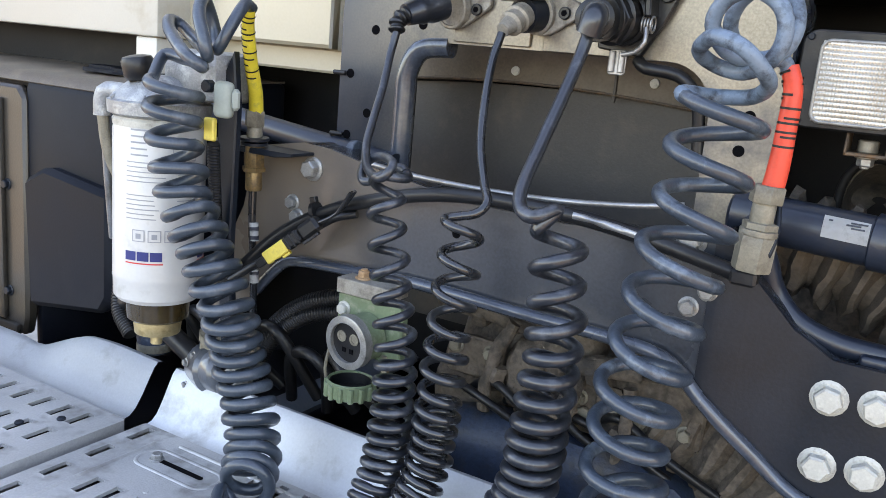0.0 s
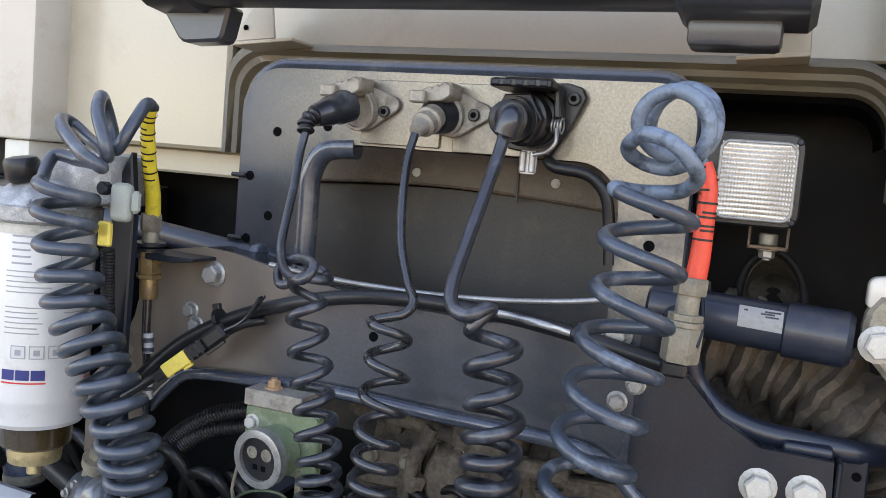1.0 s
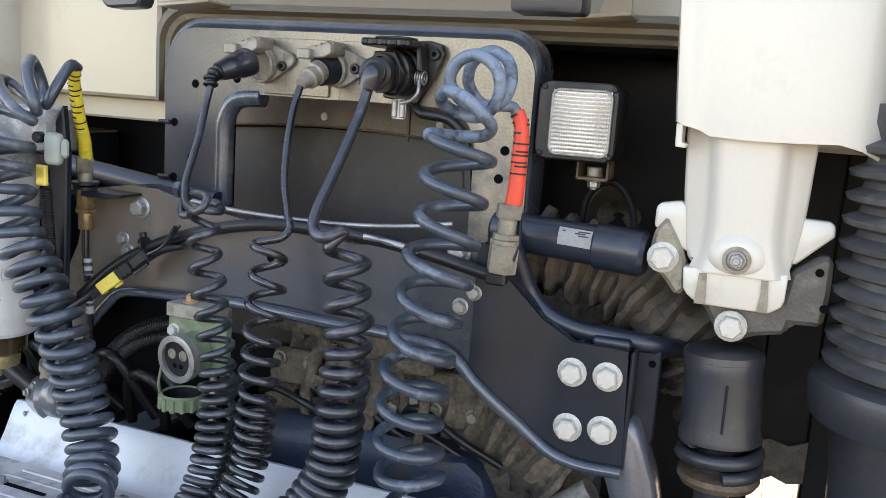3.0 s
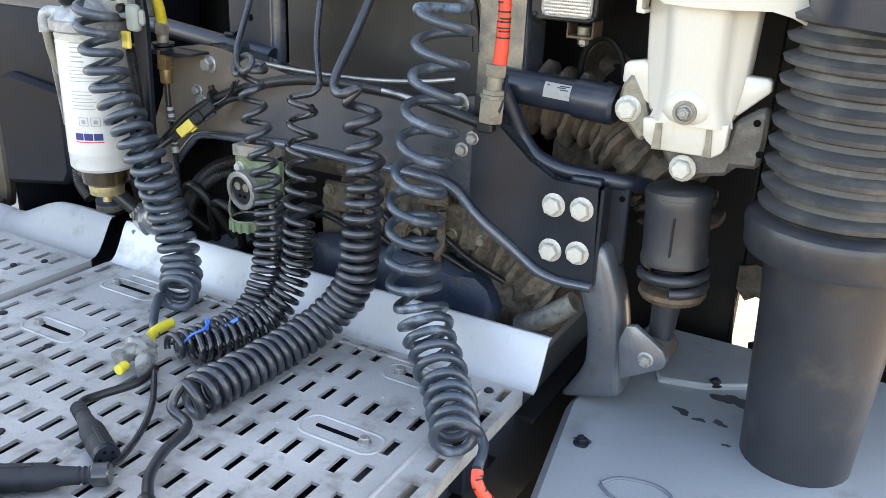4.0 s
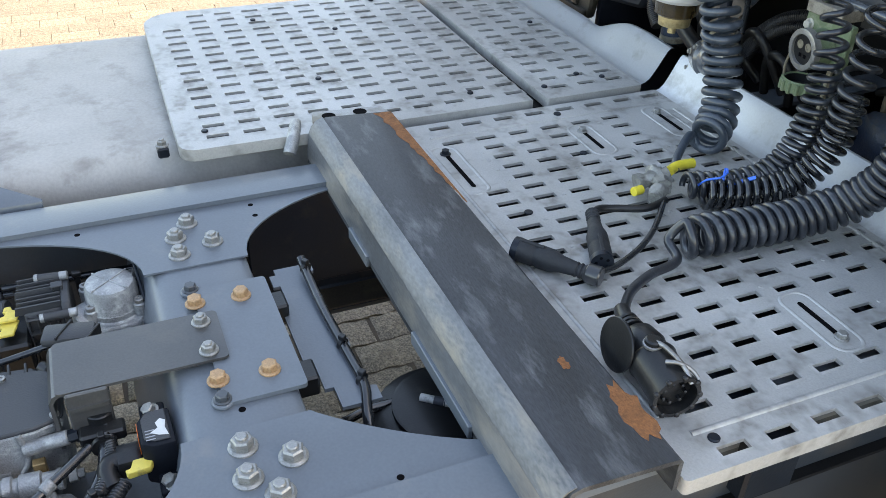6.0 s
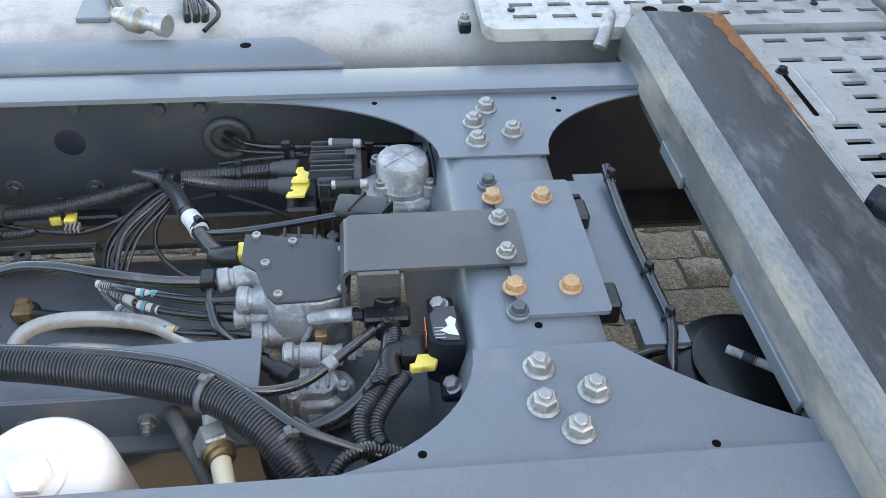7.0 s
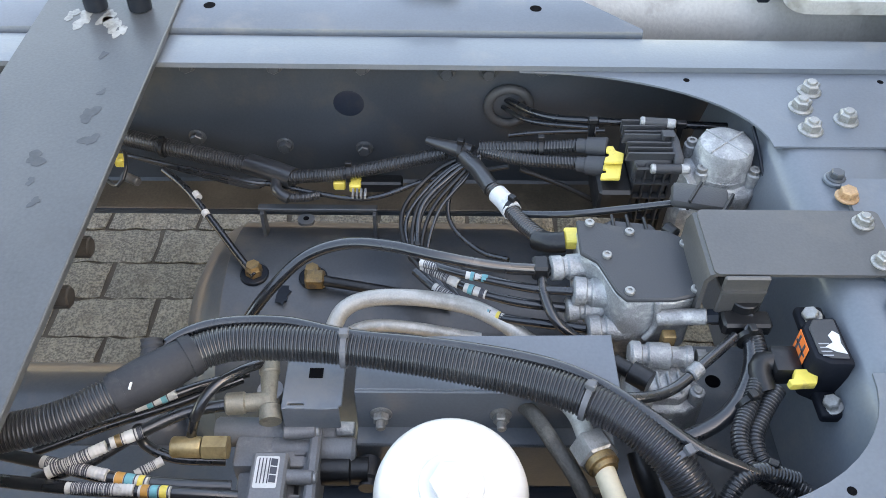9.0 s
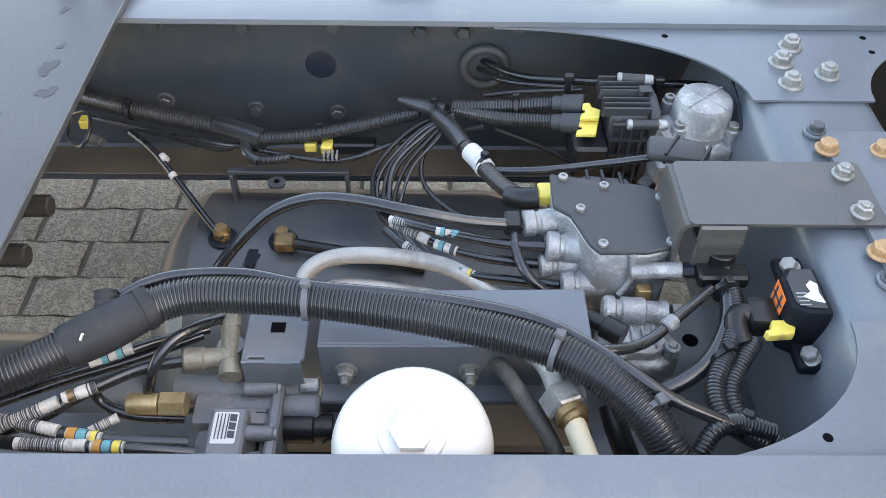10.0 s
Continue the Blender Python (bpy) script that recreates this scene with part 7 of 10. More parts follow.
hose("air_hose", ((0.25, -0.712, 0.83), (0.254, -0.776, 0.845), (0.249, -0.877, 0.845), (0.235, -0.985, 0.84)), 0.0068, BLACK_GLOSS, "black air hose with barcode sleeves")
hose("air_hose", ((0.184, -0.78, 0.8), (0.17, -0.767, 0.85), (0.148, -0.75, 0.87), (0.126, -0.727, 0.87), (0.103, -0.701, 0.86)), 0.0058, BLACK_GLOSS, "thin black air hose looping up from a fitting")
hose("air_hose", ((0.104, -0.723, 0.84), (0.135, -0.783, 0.85), (0.164, -0.837, 0.85), (0.192, -0.918, 0.845)), 0.0055, BLACK_GLOSS, "thin black air hose under the ribbed hose")
hose("air_hose", ((0.112, -0.728, 0.84), (0.144, -0.79, 0.84), (0.171, -0.855, 0.84), (0.206, -0.927, 0.84)), 0.0055, BLACK_GLOSS, "thin black air hose under the ribbed hose")
hose("air_hose", ((0.191, -0.739, 0.8), (0.194, -0.791, 0.81), (0.183, -0.824, 0.82), (0.175, -0.828, 0.84)), 0.006, BLACK_GLOSS, "short black air hose behind the brass fitting")
sleeve((0.236, -0.901, 0.85), (0.209, -0.847, 0.857), 0.0088, (), True)
sleeve((0.206, -0.844, 0.857), (0.192, -0.815, 0.857), 0.0082, ((0.25, 0.008, BRASS), (0.6, 0.012, WHITE_TAG), (0.9, 0.005, PRINT)), False)
sleeve((0.222, -0.91, 0.848), (0.238, -0.84, 0.85), 0.0088, (), True)
sleeve((0.241, -0.831, 0.85), (0.245, -0.798, 0.848), 0.0084, ((0.15, 0.012, PRINT_ORANGE), (0.45, 0.012, PRINT_TEAL), (0.8, 0.008, YELLOW)), False)
sleeve((0.252, -0.876, 0.85), (0.254, -0.809, 0.85), 0.0085, (), True)
sleeve((0.255, -0.804, 0.85), (0.256, -0.773, 0.85), 0.0082, ((0.2, 0.01, PRINT_ORANGE), (0.5, 0.01, PRINT_TEAL), (0.8, 0.01, YELLOW)), False)
sleeve((0.161, -0.831, 0.855), (0.144, -0.791, 0.858), 0.0062, ((0.35, 0.008, PRINT_TEAL), (0.7, 0.008, PRINT_TEAL)), False)
sleeve((0.22, -0.824, 0.82), (0.203, -0.8, 0.82), 0.0072, (), True)

# pipe union beside the dryer
uni = thing("pipe_union", (0.2, -0.36, 0.8), "steel pipe union with a large hex nut", "pipe union")
a, b, c, d = (Vector((0.156, -0.377, 0.86)), Vector((0.208, -0.361, 0.872)), Vector((0.232, -0.352, 0.875)), Vector((0.273, -0.342, 0.872)))
part("pipe", cable(((0.128, -0.4, 0.83), (0.145, -0.378, 0.85), (0.175, -0.367, 0.866), b), 0.0098, 14), PIPE, uni)
part("nut", lathe(b, c, ((0, 0.019), (0.002, 0.0215), ((c - b).length - 0.002, 0.0215), ((c - b).length, 0.019)), 6), ZINC, uni, "bright hex nut")
part("ring", lathe(c, c + (c - b), ((0, 0.0165), (0.008, 0.0165), (0.009, 0.0135), (0.014, 0.0125)), 18), BRASS, uni, "rusty brass ring")
part("tail", cable((c, c.lerp(d, 0.5), d, d + (d - c) * 0.8), 0.0108, 14), CREAM_PIPE, uni, "cream nylon pipe")
part("pipe", cable(((0.13, -0.425, 0.83), (0.165, -0.409, 0.85), (0.2, -0.391, 0.85), (0.232, -0.373, 0.845), (0.262, -0.357, 0.83)), 0.0088, 12), KNUCKLE, uni, "corroded dark steel pipe")
part("pipe", cable(((0.207, -0.306, 0.85), (0.227, -0.301, 0.84), (0.248, -0.29, 0.82)), 0.012, 12), BLACK, uni)

# small relay valve
rel = thing("relay_valve", (0.1, -0.25, 0.78), "small corroded aluminium relay valve", "relay valve")
part("base", rounder(prism([(0.082, -0.3), (0.076, -0.27), (0.088, -0.222), (0.105, -0.212), (0.13, -0.216), (0.142, -0.24), (0.142, -0.275), (0.125, -0.302)], 0.775, 0.826, "z"), 0.006, 2, 40), CAST, rel, "corroded cast base", 50)
part("deck", rounder(prism([(0.09, -0.29), (0.088, -0.24), (0.12, -0.228), (0.134, -0.245), (0.132, -0.282)], 0.822, 0.84, "z"), 0.004, 2, 40), CAST, rel, "", 50)
part("barrel", lathe((0.079, -0.296, 0.846), (0.083, -0.22, 0.846), ((0, 0.013), (0.003, 0.016), (0.012, 0.016), (0.014, 0.0125), (0.019, 0.0125), (0.021, 0.0155), (0.045, 0.0155), (0.047, 0.012), (0.062, 0.012), (0.064, 0.0135), (0.07, 0.0135)), 22), CAST, rel, "turned cast barrel")
part("bolt_end", lathe((0.083, -0.22, 0.847), (0.084, -0.19, 0.848), ((0, 0.0095), (0.01, 0.0095), (0.0105, 0.006), (0.018, 0.006)), 6), ZINC, rel, "hex bolt end")
for x, y in ((0.09, -0.293), (0.126, -0.226), (0.134, -0.284)):
    part("lug", rod((x, y, 0.8), (x, y, 0.843), 0.0085, 14), CAST, rel)
    part("screw", rod((x, y, 0.843), (x, y, 0.847), 0.005, 10), ZINC, rel)
for k in range(4):
    part("cast_rib", box(0.1, 0.128, -0.281 + 0.012 * k, -0.278 + 0.012 * k, 0.838, 0.845, 0.001), CAST, rel)
part("clip", box(0.058, 0.07, -0.258, -0.243, 0.845, 0.866, 0.001), BRASS, rel, "brass clip")
part("label", box(0.1425, 0.1432, -0.268, -0.252, 0.79, 0.812, 0), WHITE_TAG, rel, "worn white label")
part("plug", lathe((0.1, -0.318, 0.86), (0.119, -0.293, 0.86), ((0, 0.009), (0.02, 0.009), (0.022, 0.013), (0.045, 0.013)), 16), BLACK, rel, "black plug")

# sensor on the cross member's rear face
sen = thing("pressure_sensor", (0.1, -0.09, 0.85), "black sensor unit with an orange label on the cross member", "sensor")
part("body", rounder(prism([(0.092, -0.122), (0.09, -0.092), (0.153, -0.09), (0.152, -0.116), (0.144, -0.13), (0.105, -0.131)], 0.862, 0.928, "z"), 0.004, 2, 30), COVER_BLACK, sen)
part("lid", prism([(0.096, -0.119), (0.095, -0.097), (0.147, -0.096), (0.146, -0.114), (0.14, -0.125), (0.107, -0.126)], 0.928, 0.931, "z", 0.001), COVER_GREY, sen, "dark grey lid")
part("mounting_foot", rounder(box(0.148, 0.182, -0.118, -0.09, 0.866, 0.88, 0), 0.004), COVER_BLACK, sen)
part("mounting_foot", rounder(box(0.066, 0.095, -0.126, -0.096, 0.905, 0.918, 0), 0.004), COVER_BLACK, sen)
part("label", box(0.104, 0.132, -0.1318, -0.1312, 0.884, 0.924, 0), ORANGE, sen, "orange warning label")
for k in range(2):
    part("print_bar", box(0.106, 0.13, -0.1324, -0.1319, 0.891 + 0.018 * k, 0.894 + 0.018 * k, 0), PRINT, sen)
    part("print_bar", box(0.109 + 0.013 * k, 0.112 + 0.013 * k, -0.1324, -0.1319, 0.887, 0.921, 0), PRINT, sen)
part("scrap", prism([(0.112, -0.104), (0.117, -0.098), (0.128, -0.1), (0.142, -0.097), (0.139, -0.108), (0.133, -0.117), (0.127, -0.108), (0.118, -0.11)], 0.9312, 0.9316, "z"), WHITE_TAG, sen, "torn white label scrap")
for k in range(4):
    part("print_bar", box(0.128 + 0.005 * k, 0.1295 + 0.005 * k, -0.123, -0.112, 0.9311, 0.9313, 0), PRINT_GREY, sen)
for p in ((0.083, -0.113, 0.918), (0.169, -0.105, 0.88)):
    bolt(sen, p, (0, -0.35, 0.9), 0.0088, ZINC, False)
part("connector_clip", prism([(0.14, -0.142), (0.139, -0.116), (0.158, -0.124), (0.16, -0.15), (0.153, -0.152), (0.152, -0.146)], 0.893, 0.903, "z", 0.001), YELLOW, sen, "yellow connector clip")
part("plug", box(0.107, 0.141, -0.16, -0.131, 0.875, 0.902, 0.004, seg=2), BLACK, sen)
part("elbow", sweep(smooth_line([(0.122, -0.158, 0.889), (0.123, -0.168, 0.889), (0.134, -0.172, 0.885), (0.152, -0.168, 0.878)], 0.006), 0.0125, 14), BLACK, sen)
sm = thing("ribbed_hose", (0.15, -0.16, 0.85), "pair of thin black ribbed hoses beside the cross member", "ribbed hose")
part("conduit", corrugated(((0.082, -0.166, 0.89), (0.117, -0.167, 0.885), (0.164, -0.187, 0.88), (0.202, -0.207, 0.875), (0.237, -0.203, 0.87), (0.259, -0.167, 0.86)), 0.0095, 0.004, 0.0013), CONDUIT, sm)
part("conduit", corrugated(((0.15, -0.156, 0.88), (0.175, -0.175, 0.875), (0.205, -0.191, 0.87), (0.234, -0.184, 0.865), (0.259, -0.15, 0.86)), 0.0095, 0.004, 0.0013), CONDUIT, sm)
part("conduit", corrugated(((0.249, -0.162, 0.87), (0.249, -0.199, 0.885), (0.262, -0.225, 0.89), (0.279, -0.24, 0.88)), 0.009, 0.004, 0.0013), CONDUIT, sm)
part("lead", cable(((0.075, -0.17, 0.89), (0.121, -0.176, 0.88), (0.165, -0.202, 0.87), (0.186, -0.234, 0.86), (0.2, -0.276, 0.85)), 0.009, 10), BLACK_GLOSS, sm)
part("lead", cable(((0.218, -0.275, 0.9), (0.243, -0.238, 0.895), (0.255, -0.188, 0.88)), 0.005, 8), BLACK_GLOSS, sm)
for p, w in (((0.167, -0.19, 0.878), (0.8, 0.3, 0)), ((0.089, -0.173, 0.888), (1, 0.1, 0)), ((0.243, -0.188, 0.872), (0.5, 1, 0))):
    tie(sm, p, w, 0.013)

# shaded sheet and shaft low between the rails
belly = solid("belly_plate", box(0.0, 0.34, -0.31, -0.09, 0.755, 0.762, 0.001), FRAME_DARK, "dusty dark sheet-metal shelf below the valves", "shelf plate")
part("hole", lathe((0.055, -0.175, 0.7622), (0.055, -0.175, 1), ((0, 0.0095), (0.0003, 0.0095), (0.0004, 0)), 18), HOLE, belly, "dark drilled hole")
solid("prop_shaft", lathe((0.12, -1.4, 0.52), (0.12, 0.5, 0.52), ((0, 0.05), (1.9, 0.05)), 24), STEEL_BLACK, "dark steel propeller shaft low in the frame", "propeller shaft")
spring = thing("air_spring", (0.14, 0.26, 0.5), "black rubber air spring ahead of the cross member", "air spring")
part("bellows", lathe((0.14, 0.26, 0.5), (0.14, 0.26, 1), ((0, 0.07), (0.02, 0.1), (0.1, 0.118), (0.2, 0.118), (0.3, 0.115), (0.335, 0.1), (0.35, 0.06)), 40), BLACK, spring)
part("bead_plate", lathe((0.14, 0.26, 0.85), (0.14, 0.26, 1), ((0, 0.075), (0.006, 0.075), (0.008, 0.07)), 32), BLACK, spring)
hose("air_hose", ((-0.161, 0.141, 0.93), (-0.132, 0.142, 0.922), (-0.036, 0.143, 0.915), (0.056, 0.147, 0.913), (0.123, 0.149, 0.912), (0.159, 0.141, 0.9), (0.187, 0.137, 0.87)), 0.0072, BLACK_GLOSS, "black air hose clipped along the hanger bracket")
for p in ((0.038, 0.146, 0.914), (0.114, 0.149, 0.913), (-0.141, 0.143, 0.924)):
    tie(hanger, p, (0.8, 0.5, 0), 0.0078)
hose("air_hose", ((0.11, 0.121, 0.84), (0.098, 0.171, 0.84), (0.105, 0.245, 0.84), (0.119, 0.293, 0.82)), 0.0065, BLACK_GLOSS, "black air hose with a white printed tag")
sleeve((0.121, 0.229, 0.86), (0.168, 0.29, 0.86), 0.008, ((0.35, 0.02, PRINT), (0.8, 0.01, PRINT)), False)
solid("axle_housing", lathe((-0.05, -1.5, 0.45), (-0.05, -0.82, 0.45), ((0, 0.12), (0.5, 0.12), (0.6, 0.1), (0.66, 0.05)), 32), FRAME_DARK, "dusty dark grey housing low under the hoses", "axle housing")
# added sheet in place of the shade between hoses and paving
solid("under_tray", box(0.03, 0.33, -1.6, -0.72, 0.56, 0.57, 0.004), FRAME_DARK, "dark sheet added for the shade under the bundled hoses", "tray")
under = thing("plate_bracket", (-0.05, -0.95, 0.7), "dark bracket with rusty bolts under the mounting plate", "bracket")
part("web", box(-0.2, 0.02, -1.06, -1.045, 0.76, 0.951, 0.003), STEEL_BLACK, under)
for p in ((-0.11, -0.988, 0.82), (-0.023, -0.988, 0.82)):
    q = Vector(p)
    part("rusty_bolt", lathe((q.x, -1.045, q.z), (q.x, 0, q.z), ((0, 0.02), (q.y + 1.03, 0.018), (q.y + 1.034, 0.0145), (q.y + 1.066, 0.0145), (q.y + 1.068, 0.012)), 8), BROWN, under, "rusty bolt end")
# fittings on the left tank
fil = thing("tank_sender", (-0.78, -0.5, 0.94), "dusty connector and hoses on the tank top", "tank sender")
part("valve", lathe((-0.568, -0.579, 0.975), (-0.518, -0.483, 0.975), ((0, 0.012), (0.02, 0.016), (0.03, 0.022), (0.05, 0.022), (0.055, 0.014), (0.08, 0.014), (0.085, 0.018), (0.1, 0.018)), 16), BARE, fil)
part("lead", cable(((-0.691, -0.619, 0.97), (-0.603, -0.581, 0.97), (-0.572, -0.562, 0.97)), 0.008, 10), BLACK, fil)
for k in range(3):
    part("hose", cable(((-0.739, -0.499, 0.97), Vector((-0.615, -0.476, 0.965)) + Vector((0, 0.016 * k, 0)), Vector((-0.6, -0.473, 0.932)) + Vector((0, 0.012 * k, 0))), 0.0062, 8), BLACK_GLOSS, fil)
part("hook", cable(((-0.67, -0.463, 0.97), (-0.605, -0.42, 0.96), (-0.554, -0.44, 0.95)), 0.004, 8), BLACK, fil)
part("bracket", prism([(-0.74, -0.66), (-0.6, -0.655), (-0.6, -0.60), (-0.74, -0.61)], 0.945, 0.955, "z", 0.002), FRAME, fil, "grey painted bracket")
stay = solid("catwalk_stay", cable(((-0.455, 0.2, 0.955), (-0.48, 0.215, 0.975), (-0.54, 0.235, 0.97), (-0.56, 0.24, 0.93)), 0.012, 10), CAST, "bent steel stay under the catwalk's edge", "stay")
pb = thing("platform_stop", (-0.54, -0.012, 0.945), "small bolted stop beside the catwalk corner", "stop")
part("tab", box(-0.56, -0.53, -0.02, 0.0, 0.945, 0.965, 0.003), STEEL_BLACK, pb)
bolt(pb, (-0.545, -0.01, 0.965), (0, 0, 1), 0.009, ZINC)


# ---- sockets on the portal ----
def flange_plate(cx, cz, y, tilt, w=0.04, h=0.026):
    """A diamond flange: the outline round one large and two small circles."""
    pts = []
    for ox, r in ((0, h + 0.003), (w, 0.0115), (-w * 0.92, 0.0115)):
        for k in range(28):
            a = 2 * math.pi * k / 28
            pts.append((ox + r * math.cos(a), r * math.sin(a)))
    pts.sort()
    hull = []
    for run in (pts, pts[::-1]):
        side_pts = []
        for p in run:
            while len(side_pts) > 1 and (side_pts[-1][0] - side_pts[-2][0]) * (p[1] - side_pts[-2][1]) - (side_pts[-1][1] - side_pts[-2][1]) * (p[0] - side_pts[-2][0]) <= 1e-9:
                side_pts.pop()
            side_pts.append(p)
        hull += side_pts[:-1]
    c, s = math.cos(tilt), math.sin(tilt)
    return prism([(cx + x * c - z * s, cz + x * s + z * c) for x, z in hull], y, y + 0.008, "y", 0.0015)


def flap_mesh(cx, cz):
    """A cast lid standing up over the socket, with its hinge and square nose."""
    bm = prism([(cx - 0.022, cz + 0.011), (cx - 0.022, cz + 0.024), (cx - 0.008, cz + 0.031), (cx - 0.005, cz + 0.028), (cx + 0.001, cz + 0.034), (cx + 0.004, cz + 0.031), (cx + 0.011, cz + 0.037), (cx + 0.019, cz + 0.032), (cx + 0.02, cz + 0.02), (cx + 0.008, cz + 0.013)], 1.152, 1.196, "y", 0.0015)
    box(cx - 0.03, cx - 0.009, 1.139, 1.156, cz + 0.009, cz + 0.024, 0.002, bm)
    rod((cx + 0.014, 1.16, cz + 0.033), (cx + 0.014, 1.198, cz + 0.033), 0.0045, 12, 0.001, bm)
    return bm


for x0, x1, z0 in ((-0.118, -0.004, 1.556), (0.014, 0.128, 1.553)):
    part("drop_plate", prism(rounded(x0, x1, z0, 1.64, 0.003), 1.2025, 1.2065, "y", 0.001), PORTAL, portal)
sock = thing("trailer_socket", (-0.115, 1.19, 1.6), "dusty alloy trailer socket with its flap up and a plug in", "trailer socket", "trailer sockets")
part("flange", flange_plate(-0.112, 1.602, 1.194, 0.15), SOCKET_METAL, sock)
part("barrel", lathe((-0.116, 1.196, 1.6), (-0.126, 1.15, 1.592), ((0, 0.0285), (0.009, 0.028), (0.0105, 0.0265), (0.0105, 0.0235), (0.004, 0.023)), 28), SOCKET_METAL, sock)
bm = flap_mesh(-0.118, 1.601)
part("flap", bm, SOCKET_METAL, sock, "dusty alloy flap")
for x, z in ((-0.08, 1.598),):
    part("screw", rod((x, 1.194, z), (x, 1.189, z), 0.0078, 16, 0.001), BLACK, sock)
    part("screw_recess", lathe((x, 1.1889, z), (x, 1.18, z), ((0, 0.004), (0.0003, 0.004), (0.0004, 0)), 6), HOLE, sock)
sock2 = thing("trailer_socket", (0.01, 1.19, 1.6), "bare alloy trailer socket with its flap up and a plug in", "trailer socket", "trailer sockets")
part("flange", flange_plate(0.014, 1.6, 1.194, 0.1), SOCKET_METAL, sock2)
part("barrel", lathe((0.006, 1.196, 1.598), (-0.004, 1.15, 1.59), ((0, 0.0225), (0.03, 0.0215)), 24), STEEL_BLACK, sock2)
part("ring", lathe((0.006, 1.196, 1.598), (0.003, 1.18, 1.5955), ((0, 0.0265), (0.005, 0.026), (0.006, 0.0245), (0.006, 0.022), (0.001, 0.0215)), 28), SOCKET_METAL, sock2)
bm = flap_mesh(0.006, 1.599)
part("flap", bm, SOCKET_METAL, sock2, "dusty alloy flap")
part("screw", rod((0.044, 1.194, 1.6), (0.044, 1.189, 1.6), 0.0078, 16, 0.001), BLACK, sock2)
part("screw_recess", lathe((0.044, 1.1889, 1.6), (0.044, 1.18, 1.6), ((0, 0.004), (0.0003, 0.004), (0.0004, 0)), 6), HOLE, sock2)
sock3 = thing("trailer_socket", (0.12, 1.19, 1.6), "large black trailer socket with an open lid", "trailer socket", "trailer sockets")
part("flange", prism([(0.09, 1.562), (0.145, 1.555), (0.168, 1.592), (0.184, 1.628), (0.178, 1.64), (0.16, 1.645), (0.09, 1.64)], 1.194, 1.203, "y", 0.002), BLACK, sock3)
part("barrel", lathe((0.122, 1.2, 1.6), (0.106, 1.12, 1.592), ((0, 0.033), (0.012, 0.033), (0.014, 0.029), (0.024, 0.029), (0.026, 0.032), (0.036, 0.032), (0.038, 0.028), (0.05, 0.028), (0.052, 0.0265), (0.06, 0.0265), (0.06, 0.0235), (0.05, 0.023)), 32), BLACK, sock3)
part("hex_ring", lathe((0.114, 1.16, 1.597), (0.104, 1.11, 1.591), ((0, 0.0315), (0.001, 0.033), (0.009, 0.033), (0.01, 0.0315)), 6), BLACK, sock3)
part("lid", prism(rounded(0.08, 0.156, 1.132, 1.196, 0.008), 1.631, 1.641, "z", 0.002), BLACK, sock3, "black hinged lid")
part("lid_rim", prism(rounded(0.092, 0.15, 1.14, 1.19, 0.02), 1.641, 1.645, "z", 0.0015), BLACK, sock3)
part("hinge_arm", prism([(0.15, 1.638), (0.158, 1.638), (0.161, 1.6), (0.153, 1.6)], 1.165, 1.196, "y", 0.002), BLACK, sock3)
for k in range(5):
    part("lid_rib", box(0.084 + 0.0145 * k, 0.093 + 0.0145 * k, 1.1305, 1.1325, 1.633, 1.639, 0.0005), STEEL_BLACK, sock3)
part("screw", rod((0.169, 1.194, 1.626), (0.169, 1.188, 1.626), 0.008, 16, 0.001), BLACK, sock3)
part("screw_recess", lathe((0.169, 1.1879, 1.626), (0.169, 1.18, 1.626), ((0, 0.004), (0.0003, 0.004), (0.0004, 0)), 6), HOLE, sock3)
for k in range(4):
    part("spring_turn", sweep([Vector((0.15 + 0.0035 * k + 0.0004 * math.sin(a), 1.178 + 0.009 * math.cos(a), 1.592 + 0.009 * math.sin(a))) for a in [n * math.pi / 8 for n in range(17)]], 0.0014, 8), BARE, sock3, "bare steel spring")
part("latch", cable(((0.156, 1.17, 1.588), (0.158, 1.165, 1.572), (0.148, 1.165, 1.56), (0.132, 1.168, 1.556)), 0.0028, 8), BARE, sock3, "bare steel latch")
part("clip", prism(rounded(0.109, 0.131, 1.532, 1.562, 0.004), 1.187, 1.19, "y", 0.001), BARE, sock3, "bright steel clip")
for x in (0.114, 0.126):
    part("clip_fold", rod((x, 1.1865, 1.535), (x, 1.1865, 1.56), 0.0042, 12, 0.001), BARE, sock3)
